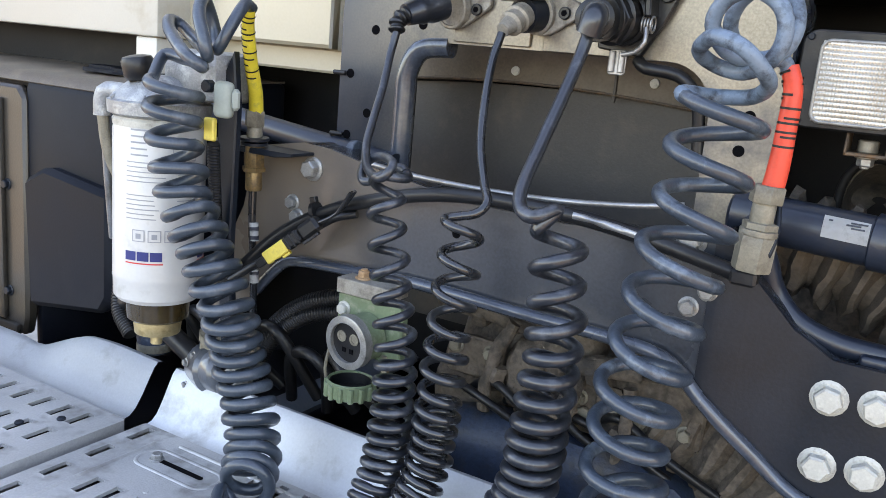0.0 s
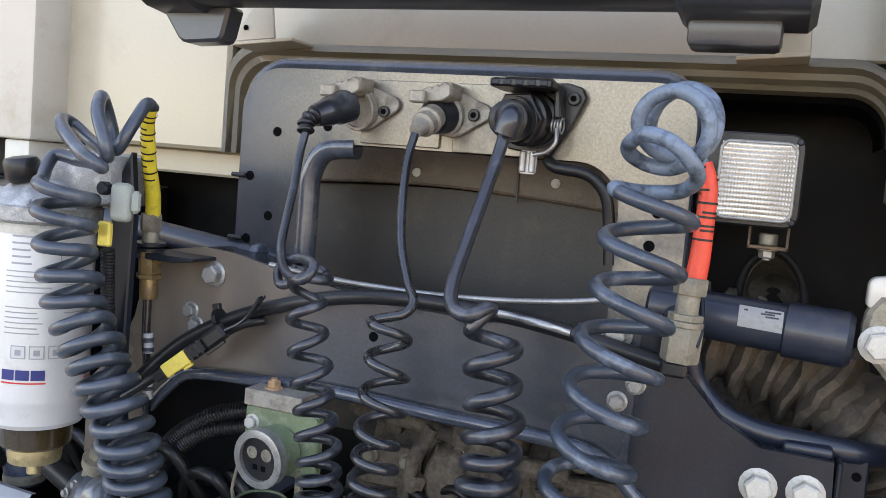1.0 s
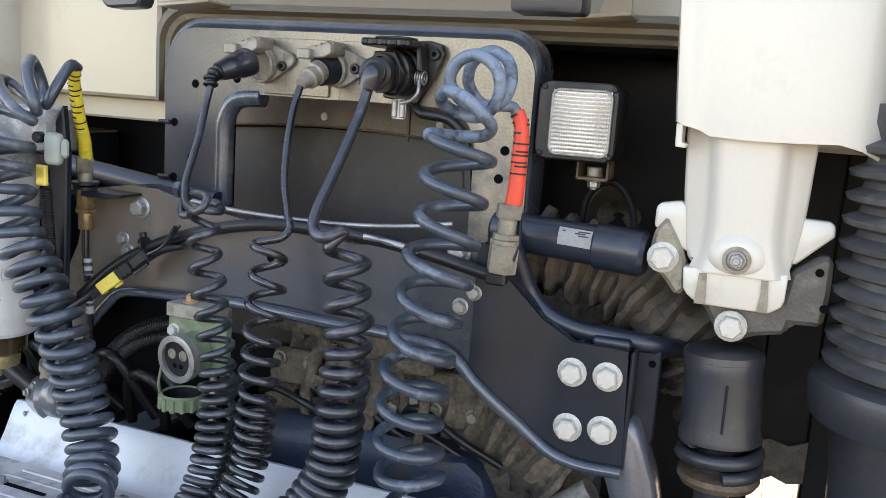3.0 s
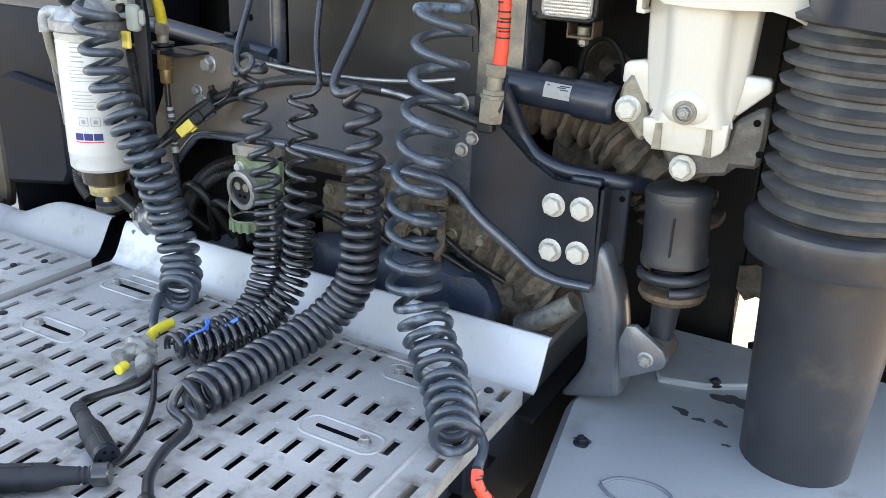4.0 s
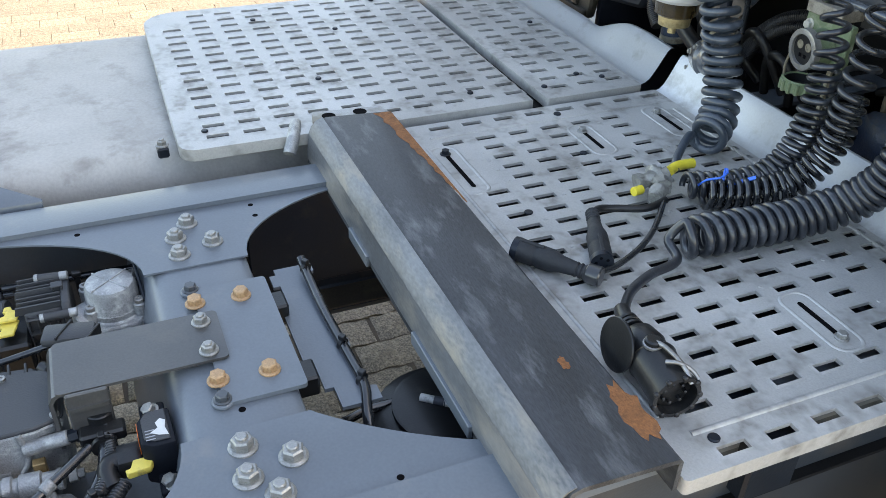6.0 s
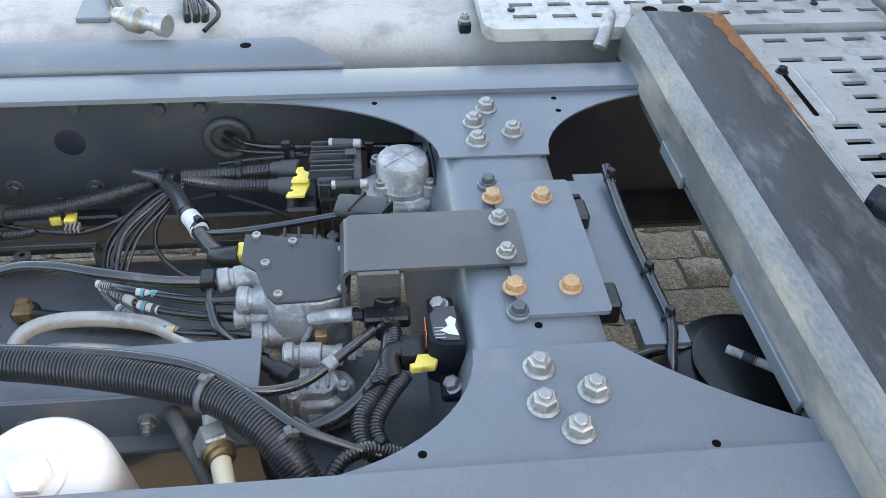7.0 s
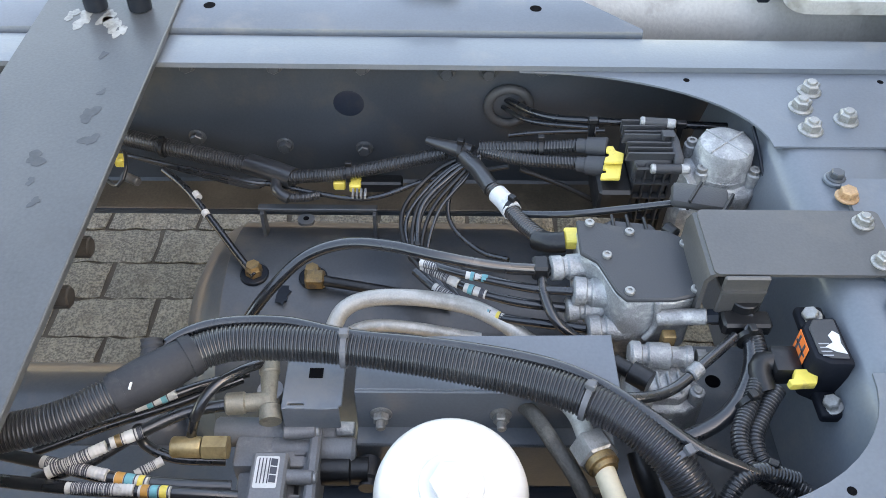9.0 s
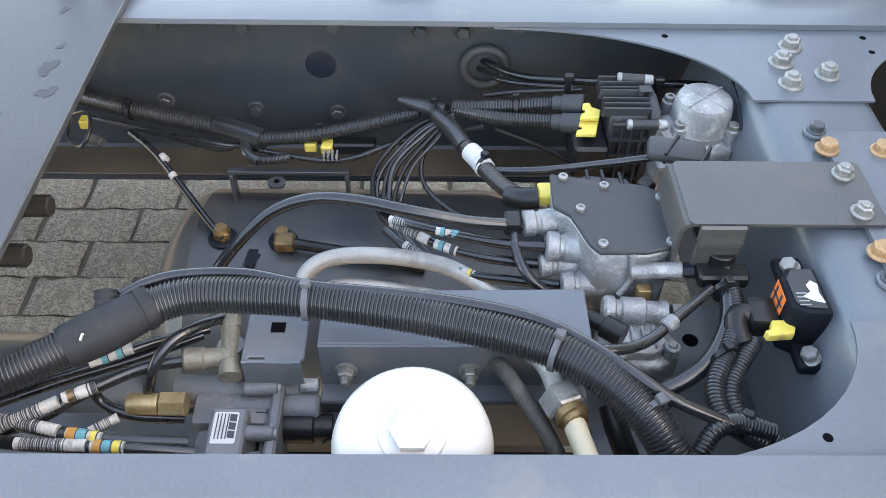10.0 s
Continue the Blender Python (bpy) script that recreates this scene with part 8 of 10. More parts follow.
for k, (start, end, r, lbl, mat) in enumerate((((-0.118, 1.165, 1.602), (-0.138, 1.115, 1.582), 0.0175, "black ribbed plug", BLACK), ((0.004, 1.16, 1.594), (-0.002, 1.12, 1.572), 0.017, "dusty alloy plug", SOCKET_METAL), ((0.108, 1.13, 1.593), (0.12, 1.085, 1.573), 0.0165, "black rubber plug boot", COIL))):
    pl = thing("trailer_plug", start, lbl + " pushed into the trailer socket", "trailer plug", "trailer plugs")
    a, b = Vector(start), Vector(end)
    d = (b - a).length
    if k == 0:
        part("body", lathe(a, b, ((0, 0.0215), (0.02, 0.021), (0.03, 0.0175), (0.034, 0.0185), (0.04, 0.0165), (d, 0.0135)), 24), COIL, pl)
        part("boot", corrugated((b, (b + Vector((-0.14, 1.1, 1.56))) / 2 + Vector((-0.003, -0.003, 0.003)), Vector((-0.14, 1.1, 1.56))), 0.0112, 0.008, 0.003), BLACK, pl)
    elif k == 1:
        part("body", lathe(a, b, ((0, 0.0160), (d * 0.2, 0.0160), (d * 0.25, 0.0176), (d * 0.32, 0.0176), (d * 0.35, 0.0144), (d * 0.5, 0.0144), (d * 0.55, 0.0156), (d * 0.62, 0.0156), (d * 0.66, 0.0112), (d, 0.0084)), 20), SOCKET_METAL, pl)
    else:
        c = Vector((0.125, 1.09, 1.594))
        part("body", lathe(a, c, ((0, 0.0225), (0.008, 0.022), (0.01, 0.0165), ((c - a).length, 0.0155)), 20), BLACK, pl)
        part("boot", sweep(smooth_line([a, c, b + Vector((0, 0.002, 0))], 0.005), 0.0142, 14), COIL, pl)
part("edge_trim", cable(((0.142, 1.2, 1.551), (0.156, 1.19, 1.543), (0.192, 1.2, 1.538), (0.215, 1.205, 1.516), (0.222, 1.21, 1.479), (0.227, 1.21, 1.432)), 0.0075, 10), BLACK, portal, "black rubber edge trim")

# ---- coiled leads ----
def lead(name, knots, wire, mat, label, phase=0.0, start=(), end=(), cat="coiled lead", hand=1, top=None):
    line, tmp = coil(knots, wire, phase=phase, hand=hand)
    tmp.free()
    ob = thing(name, knots[-1][:3], label, cat, "coiled leads")
    part("coil", sweep(line, wire, 9), mat, ob)
    if start:
        part("upper_end", sweep(smooth_line([*[Vector(p) for p in start], line[0], line[3]], 0.005)[:-1], wire, 12), top or mat, ob, "chipped pale blue end" if top else "")
    if end:
        part("lower_end", sweep(smooth_line([line[-4], line[-1], *[Vector(p) for p in end]], 0.005), wire, 9), mat, ob)
    return ob


lead("air_coil", [(-0.334, 0.919, 1.478, 0.03, 0), (-0.335, 0.919, 1.45, 0.0295, 1), (-0.333, 0.919, 1.41, 0.029, 2.1), (-0.325, 0.919, 1.379, 0.0285, 3.1), (-0.311, 0.919, 1.336, 0.0285, 4.6), (-0.287, 0.919, 1.3, 0.0285, 6.3), (-0.264, 0.919, 1.262, 0.0285, 8.2), (-0.243, 0.928, 1.208, 0.0285, 10.6), (-0.232, 0.941, 1.139, 0.0285, 13.8), (-0.214, 0.942, 1.085, 0.0285, 16.6), (-0.196, 0.932, 1.045, 0.029, 18.7), (-0.178, 0.91, 1.02, 0.029, 20.5), (-0.163, 0.884, 1.01, 0.029, 22.1)], 0.0075, COIL_BLUE_DARK,
     "dark blue-grey coiled air hose hanging from a yellow-sleeved end", 0.5, ((-0.285, 0.995, 1.572), (-0.275, 0.972, 1.574), (-0.274, 0.949, 1.547), (-0.284, 0.941, 1.522), (-0.307, 0.96, 1.523), (-0.32, 0.969, 1.542), (-0.323, 0.961, 1.567), (-0.312, 0.941, 1.578), (-0.293, 0.917, 1.559), (-0.271, 0.904, 1.533), (-0.268, 0.908, 1.512), (-0.293, 0.928, 1.518), (-0.334, 0.948, 1.53), (-0.358, 0.948, 1.545), (-0.357, 0.93, 1.549), (-0.331, 0.909, 1.536), (-0.285, 0.89, 1.513), (-0.266, 0.898, 1.5), (-0.296, 0.921, 1.503), (-0.345, 0.945, 1.504), (-0.378, 0.942, 1.507)), ((-0.14, 0.81, 1.0), (-0.11, 0.785, 0.992)), hand=-1)
lead("electric_coil", [(-0.035, 0.965, 1.415, 0.0165, 0), (-0.038, 0.955, 1.38, 0.018, 1.2), (-0.022, 0.95, 1.3, 0.0185, 3.6), (-0.003, 0.945, 1.21, 0.02, 7.0), (0.0, 0.94, 1.12, 0.021, 12), (-0.004, 0.92, 1.05, 0.021, 17), (-0.012, 0.88, 1.012, 0.021, 21), (-0.03, 0.82, 1.0, 0.02, 25), (-0.05, 0.76, 1.0, 0.018, 29)], 0.0051, COIL,
     "thin dark coiled electric lead from the first socket", 2.0, ((-0.14, 1.1, 1.56), (-0.14, 1.09, 1.532), (-0.127, 1.06, 1.491), (-0.11, 1.02, 1.453), (-0.095, 0.99, 1.427), (-0.069, 0.96, 1.407), (-0.036, 0.94, 1.403), (-0.029, 0.95, 1.419), (-0.068, 0.98, 1.42), (-0.089, 0.98, 1.407), (-0.071, 0.96, 1.392)))
lead("electric_coil", [(0.055, 0.965, 1.37, 0.019, 0), (0.058, 0.96, 1.33, 0.021, 1.1), (0.056, 0.955, 1.25, 0.021, 3.3), (0.055, 0.95, 1.17, 0.022, 6.5), (0.05, 0.94, 1.08, 0.022, 12), (0.035, 0.9, 1.022, 0.022, 17), (0.015, 0.84, 1.004, 0.022, 21.5), (-0.015, 0.77, 1.0, 0.02, 27)], 0.0051, BLACK_GLOSS,
     "thin glossy black coiled electric lead from the middle socket", 0.5, ((0, 1.115, 1.568), (0, 1.1, 1.539), (0.011, 1.07, 1.493), (0.027, 1.04, 1.445), (0.052, 1.01, 1.406), (0.069, 0.99, 1.389), (0.063, 0.98, 1.377), (0.046, 0.97, 1.372)), hand=-1)
lead("electric_coil", [(0.165, 0.965, 1.38, 0.022, 0), (0.17, 0.96, 1.34, 0.0235, 1.1), (0.178, 0.955, 1.27, 0.024, 3.2), (0.175, 0.95, 1.18, 0.025, 7), (0.168, 0.945, 1.1, 0.026, 11.5), (0.14, 0.92, 1.045, 0.026, 16), (0.115, 0.86, 1.015, 0.026, 20.5), (0.1, 0.78, 1.005, 0.026, 25.4), (0.09, 0.68, 1.003, 0.027, 31), (0.085, 0.655, 1.003, 0.027, 32)], 0.0072, COIL,
     "thick dark coiled electric lead lying forward over the catwalk", 0.0, ((0.119, 1.09, 1.573), (0.116, 1.08, 1.546), (0.114, 1.05, 1.502), (0.114, 1.01, 1.455), (0.118, 0.97, 1.418), (0.126, 0.95, 1.399), (0.145, 0.94, 1.392), (0.163, 0.96, 1.4)), ((0.078, 0.637, 1), (0.117, 0.626, 0.99), (0.132, 0.57, 0.988), (0.16, 0.518, 0.988), (0.22, 0.465, 1)))
lead("air_coil", [(0.305, 0.955, 1.522, 0.036, 0), (0.3, 0.955, 1.455, 0.036, 1.45), (0.288, 0.95, 1.36, 0.037, 3.5), (0.272, 0.95, 1.25, 0.037, 5.9), (0.268, 0.95, 1.15, 0.037, 8.3), (0.29, 0.945, 1.08, 0.036, 10.4), (0.335, 0.91, 1.035, 0.0335, 13.2), (0.385, 0.86, 1.012, 0.031, 15.6), (0.42, 0.815, 1.007, 0.0295, 17.5), (0.45, 0.768, 1.005, 0.029, 19.5)], 0.007, COIL_BLUE,
     "weathered blue-grey coiled air hose with a red-sleeved end", 0.3, ((0.336, 1.06, 1.55), (0.332, 1.055, 1.56), (0.321, 1.045, 1.561), (0.3, 1.03, 1.562), (0.287, 1.015, 1.584), (0.296, 1, 1.608), (0.319, 0.99, 1.62), (0.341, 0.985, 1.612), (0.35, 0.98, 1.591), (0.344, 0.975, 1.567), (0.323, 0.972, 1.557), (0.299, 0.968, 1.562), (0.284, 0.962, 1.584), (0.294, 0.957, 1.605), (0.318, 0.952, 1.613), (0.34, 0.95, 1.601), (0.347, 0.95, 1.579), (0.339, 0.955, 1.558), (0.314, 0.975, 1.546), (0.288, 0.98, 1.55), (0.278, 0.955, 1.561), (0.296, 0.925, 1.572), (0.321, 0.915, 1.566), (0.338, 0.925, 1.55), (0.341, 0.95, 1.537), (0.324, 0.975, 1.526), (0.291, 0.98, 1.523)), ((0.471, 0.793, 1.01), (0.483, 0.782, 1), (0.491, 0.749, 0.99)), hand=-1, top=COIL_CHIPPED)

# ---- sleeves and fittings of the air coils ----
def sleeve_marks(ob, line, r, n, mat, parent):
    for k in range(n):
        p = line[int(len(line) * (0.06 + 0.62 * k / n))]
        q = line[min(len(line) - 1, int(len(line) * (0.06 + 0.62 * k / n)) + 1)]
        m = axis_frame(p, q - p)
        bm = bmesh.new()
        rr = r + 0.0004
        a0 = -3.3 + 0.9 * (k % 3)
        va = [bm.verts.new(m @ Vector((rr * math.cos(a0 + 0.45 * i), rr * math.sin(a0 + 0.45 * i), -0.0011))) for i in range(9)]
        vb = [bm.verts.new(m @ Vector((rr * math.cos(a0 + 0.45 * i), rr * math.sin(a0 + 0.45 * i), 0.0011))) for i in range(9)]
        for i in range(8):
            bm.faces.new((va[i], va[i + 1], vb[i + 1], vb[i]))
        part("slit", bm, BLACK, ob)


ys_line = smooth_line([(-0.284, 0.99, 1.571), (-0.295, 1, 1.55), (-0.307, 1.02, 1.506), (-0.316, 1.04, 1.468), (-0.323, 1.05, 1.441)], 0.004)
ysl = solid("hose_sleeve", sweep(ys_line, [0.0076 + 0.0022 * i / len(ys_line) for i in range(len(ys_line))], 14), YELLOW_SLEEVE, "yellow slit sleeve on the air hose end", "hose sleeve")
sleeve_marks(ysl, ys_line, 0.0088, 11, BLACK, None)
yfit = thing("air_fitting", (-0.328, 1.055, 1.34), "brass bulkhead fitting under the yellow sleeve", "air fitting", "air fittings")
def stack(parent, top, bottom, rows):
    """Turned and hex pieces along a line; rows: name, from, to (0 to 1), radius, sides, material."""
    a, b = Vector(top), Vector(bottom)
    for name, f0, f1, r, n, mat in rows:
        p, q = a.lerp(b, f0), a.lerp(b, f1)
        d = (q - p).length
        part(name, lathe(p, q, ((0, r * 0.94), (d * 0.08, r), (d * 0.92, r), (d, r * 0.94)), n), mat, parent)


stack(yfit, (-0.325, 1.05, 1.443), (-0.327, 1.055, 1.334), (("hex_nut", 0, 0.2, 0.0135, 6, BRASS_GREY), ("thread", 0.2, 0.36, 0.0105, 16, BRASS_GREY), ("washer", 0.33, 0.37, 0.02, 20, STEEL_BLACK), ("washer", 0.39, 0.43, 0.018, 20, STEEL_BLACK), ("body", 0.43, 0.75, 0.0145, 6, BRASS), ("collar", 0.70, 0.76, 0.0165, 6, BRASS), ("end", 0.76, 1.0, 0.0115, 16, BRASS)))
part("bracket", prism([(-0.42, 1.386), (-0.28, 1.386), (-0.25, 1.39), (-0.25, 1.394), (-0.42, 1.394)], 1.04, 1.09, "y", 0.001), STEEL_BLACK, yfit, "black bracket")
hose("air_hose", ((-0.328, 1.055, 1.336), (-0.327, 1.055, 1.281), (-0.325, 1.06, 1.206), (-0.332, 1.07, 1.126)), 0.0055, BLACK_GLOSS, "black air hose below the brass fitting")
sleeve((-0.322, 1.053, 1.289), (-0.32, 1.053, 1.264), 0.0062, ((0.3, 0.006, PRINT), (0.8, 0.006, PRINT)), False)
sleeve((-0.321, 1.056, 1.222), (-0.321, 1.057, 1.203), 0.0062, ((0.2, 0.005, PRINT),), False)
rs_line = smooth_line([(0.336, 1.06, 1.556), (0.343, 1.06, 1.534), (0.343, 1.06, 1.495), (0.342, 1.06, 1.461), (0.34, 1.06, 1.44)], 0.004)
rsl = solid("hose_sleeve", sweep(rs_line, [0.0085 + 0.0025 * i / len(rs_line) for i in range(len(rs_line))], 14), RED, "red slit sleeve on the air hose end", "hose sleeve")
sleeve_marks(rsl, rs_line, 0.0098, 11, BLACK, None)
rfit = thing("air_fitting", (0.336, 1.055, 1.358), "dusty brass bulkhead fitting under the red sleeve", "air fitting", "air fittings")
stack(rfit, (0.337, 1.057, 1.443), (0.333, 1.055, 1.356), (("hex_nut", 0, 0.2, 0.0165, 6, BRASS_GREY), ("thread", 0.2, 0.46, 0.0115, 16, BRASS_GREY), ("hex_nut", 0.42, 0.5, 0.0175, 6, BRASS_GREY), ("washer", 0.5, 0.57, 0.0185, 18, BRASS_GREY), ("body", 0.57, 0.98, 0.0195, 6, BRASS_GREY)))
part("bracket", cable(((0.346, 1.075, 1.426), (0.351, 1.06, 1.4), (0.349, 1.05, 1.378), (0.341, 1.06, 1.358)), 0.003, 6), STEEL_BLACK, rfit)
part("elbow", box(*sum(zip(Vector((0.331, 1.05, 1.351)) - Vector((0.014, 0.01, 0.008)), Vector((0.331, 1.05, 1.351)) + Vector((0.012, 0.01, 0.008))), ()), 0.003), BLACK, rfit)
red_low = solid("hose_sleeve", cable(((0.496, 0.74, 0.995), (0.502, 0.729, 0.985), (0.517, 0.731, 0.965), (0.544, 0.746, 0.94), (0.576, 0.759, 0.91)), 0.0078, 12, 0.004), RED, "red slit sleeve at the lower end of the air hose", "hose sleeve")
sleeve_marks(red_low, smooth_line([(0.496, 0.74, 0.995), (0.502, 0.729, 0.985), (0.517, 0.731, 0.965), (0.544, 0.746, 0.94), (0.576, 0.759, 0.91)], 0.004), 0.0078, 18, BLACK, None)

# ---- cables along the support plate ----
hose("harness_cable", ((-0.37, 1.03, 1.18), (-0.322, 1.04, 1.233), (-0.275, 1.06, 1.283), (-0.209, 1.07, 1.322), (-0.127, 1.065, 1.352), (-0.043, 1.065, 1.372), (0.037, 1.065, 1.379), (0.142, 1.065, 1.377), (0.227, 1.065, 1.367), (0.318, 1.065, 1.35)), 0.0088, BLACK, "thick black cable along the support plate")
bm = cable(((0.141, 1.057, 1.3795), (0.165, 1.0565, 1.378), (0.192, 1.0565, 1.3745), (0.221, 1.057, 1.3695)), 0.0038, 10)
for v in bm.verts:
    v.co += Vector((0, noise.noise(v.co * 160) * 0.0016, noise.noise(v.co * 130 + Vector((3, 0, 0))) * 0.0022))
solid("bare_tape", bm, BARE, "silver scraped patch of cable wrap", "tape patch")
hose("harness_cable", ((-0.165, 1.08, 1.395), (-0.087, 1.08, 1.388), (0.01, 1.085, 1.385), (0.111, 1.085, 1.388), (0.196, 1.09, 1.396), (0.248, 1.1, 1.404)), 0.0035, BARE, "thin grey cable along the plate's top edge")
hose("harness_cable", ((-0.312, 1, 1.219), (-0.271, 1.02, 1.252), (-0.238, 1.05, 1.283), (-0.192, 1.06, 1.316), (-0.16, 1.07, 1.327)), 0.0055, BLACK, "black cable beside the yellow connector")
con = thing("cable_connector", (-0.248, 1.02, 1.266), "black cable connector with a yellow lock", "connector")
a, b = Vector((-0.262, 1.01, 1.254)), Vector((-0.229, 1.02, 1.283))
m = axis_frame((a + b) / 2, b - a)
part("lock", box(-0.007, 0.007, -0.009, 0.009, -0.017, 0.019, 0.0015, None, m), YELLOW, con, "yellow lock")
part("lock_rib", box(-0.0075, 0.0075, -0.0098, -0.0088, -0.006, -0.003, 0.0004, None, m), BLACK, con)
part("lock_tab", box(-0.003, 0.004, -0.013, -0.009, 0.004, 0.017, 0.001, None, m), YELLOW, con, "yellow lock tab")
part("body", box(-0.0085, 0.0085, -0.008, 0.009, 0.019, 0.044, 0.002, None, m), BLACK, con)
for k in range(3):
    part("body_rib", box(-0.0095, 0.0095, -0.0095, 0.0095, 0.022 + 0.008 * k, 0.025 + 0.008 * k, 0.0008, None, m), BLACK, con)
part("tail", box(-0.006, 0.006, -0.006, 0.006, -0.033, -0.017, 0.002, None, m), BLACK, con)
part("cap", box(-0.012, 0.009, -0.01, 0.01, 0.046, 0.075, 0.004, None, m), BLACK, con)
part("cap_latch", box(-0.005, 0.004, -0.014, -0.009, 0.04, 0.066, 0.001, None, m), BLACK_GLOSS, con)
for k, (dx, dz) in enumerate(((0.0, 0.004), (0.006, -0.002), (-0.004, -0.004))):
    part("wire", cable((m @ Vector((dx, 0, 0.07)), m @ Vector((dx + 0.006, -0.004, 0.1)), m @ Vector((dx * 2, 0.006, 0.135))), 0.0022, 6), BLACK_GLOSS, con)
tie(con, (-0.224, 1.065, 1.321), (1, 0, 0.3), 0.011)
for pts in (((-0.378, 1.12, 1.045), (-0.339, 1.12, 1.117), (-0.28, 1.12, 1.167), (-0.22, 1.13, 1.189), (-0.151, 1.14, 1.198)), ((-0.377, 1.12, 1.028), (-0.338, 1.12, 1.099), (-0.279, 1.12, 1.148), (-0.219, 1.13, 1.167), (-0.15, 1.14, 1.177))):
    solid("ribbed_hose", corrugated(pts, 0.0125, 0.0045, 0.0014), BLACK, "black ribbed hose behind the green socket", "ribbed hose", "ribbed hoses behind the socket")

# ---- green starter socket ----
gs = thing("jump_start_socket", (-0.11, 1.05, 1.13), "olive green jump-start socket with its cap hanging open", "power socket")
part("plate", prism(rounded(-0.163, -0.062, 1.15, 1.228, 0.004), 1.045, 1.06, "y", 0.002), GREEN, gs)
part("bracket", prism([(-0.163, 1.228), (-0.084, 1.228), (-0.084, 1.248), (-0.163, 1.248)], 1.04, 1.09, "y", 0.001), SOCKET_METAL, gs, "dusty bare metal bracket")
part("cap_strap", cable(((-0.148, 1.015, 1.165), (-0.158, 1.02, 1.13), (-0.156, 1.025, 1.105)), 0.0022, 8), BRASS_GREY, gs)
part("bracket_leg", box(-0.088, -0.08, 1.044, 1.052, 1.04, 1.16, 0.001), BRASS_GREY, gs)
bolt(gs, (-0.135, 1.06, 1.248), (0, 0, 1), 0.0085, BRONZE)
bolt(gs, (-0.152, 1.045, 1.207), (0, -1, 0), 0.0075, ZINC_PALE, False)
d = Vector((-0.12, -1, -0.05)).normalized()
c0 = Vector((-0.112, 1.045, 1.18))
part("barrel", lathe(c0, c0 + d, ((0, 0.031), (0.03, 0.031)), 28), GREEN, gs)
part("ring", lathe(c0 + d * 0.028, c0 + d, ((0, 0.035), (0.012, 0.035), (0.013, 0.033), (0.013, 0.026), (0.004, 0.026)), 28), ZINC, gs, "scratched pale ring")
part("face", lathe(c0 + d * 0.03, c0 + d, ((0, 0.0262), (0.006, 0.0262)), 24), BLACK, gs, "black contact face")
u = d.cross(Vector((0, 0, 1))).normalized()
w = u.cross(d)
for s in (-1, 1):
    p = c0 + d * 0.036 + u * 0.0105 * s + w * 0.006
    part("contact", lathe(p, p + d, ((0, 0.0075), (0.0012, 0.0075), (0.0014, 0.0045), (0.0004, 0.0045)), 16), BRASS_GREY, gs, "tarnished brass contact")
for s in (-1, 1):
    p = c0 + d * 0.0365 + u * 0.006 * s - w * 0.011
    part("slot", box(-0.003, 0.003, -0.003, 0.003, 0, 0.0006, 0, None, axis_frame(p, d)), HOLE, gs)
bm = lathe((-0.122, 1.028, 1.1), (-0.122, 1.03, 1.2), ((0, 0.026), (0.003, 0.031), (0.021, 0.0315), (0.023, 0.0295), (0.021, 0.0275), (0.006, 0.027), (0.005, 0.0)), 28)
part("cap", bm, GREEN, gs, "green screw cap hanging down")
part("cap_lining", lathe((-0.122, 1.028, 1.106), (-0.122, 1.028, 1.2), ((0, 0.0268), (0.0146, 0.0272), (0.0146, 0.0262), (0.001, 0.0258), (0.0012, 0.0)), 28), BLACK, gs, "black rubber lining of the cap")
for k in range(14):
    a = 2 * math.pi * k / 14
    part("grip", rod((-0.122 + 0.0305 * math.cos(a), 1.028 + 0.0305 * math.sin(a), 1.101), (-0.122 + 0.0305 * math.cos(a), 1.028 + 0.0305 * math.sin(a), 1.12), 0.004, 8, 0.001), GREEN, gs)

# ---- fuel filter ----
FC, FR = Vector((-0.43, 0.982, 0)), 0.0605
ff = thing("fuel_filter", (FC.x, FC.y, 1.1), "white spin-on fuel filter with printed label and dark bowl", "fuel filter")
part("can", lathe((FC.x, FC.y, 1.175), (FC.x, FC.y, 2), ((0, 0.0542), (0.006, 0.0589), (0.03, 0.0595), (0.033, 0.0605), (0.036, 0.0600), (0.233, 0.0605), (0.239, 0.0584), (0.241, 0.0522)), 40), WHITE_CAN, ff)
part("rim", lathe((FC.x, FC.y, 1.412), (FC.x, FC.y, 2), ((0, 0.06), (0.008, 0.061), (0.012, 0.058)), 40), ZINC_PALE, ff, "grey crimped rim")
part("bowl", lathe((FC.x, FC.y, 1.142), (FC.x, FC.y, 2), ((0, 0.037), (0.004, 0.042), (0.03, 0.044), (0.034, 0.05)), 32), SMOKE, ff, "dark smoked bowl")
part("drain", lathe((FC.x, FC.y, 1.122), (FC.x, FC.y, 2), ((0, 0.031), (0.016, 0.033), (0.024, 0.03)), 24), BRASS_YELLOW, ff, "yellow drain ring")
part("drain_cock", rod((FC.x + 0.012, FC.y - 0.012, 1.108), (FC.x + 0.01, FC.y - 0.01, 1.125), 0.008, 12), BRASS_YELLOW, ff)
part("head", lathe((FC.x, FC.y, 1.424), (FC.x, FC.y, 2), ((0, 0.06), (0.004, 0.067), (0.02, 0.068), (0.022, 0.062), (0.028, 0.06), (0.04, 0.046), (0.05, 0.034), (0.054, 0.018)), 36), CAST, ff, "cast aluminium head")
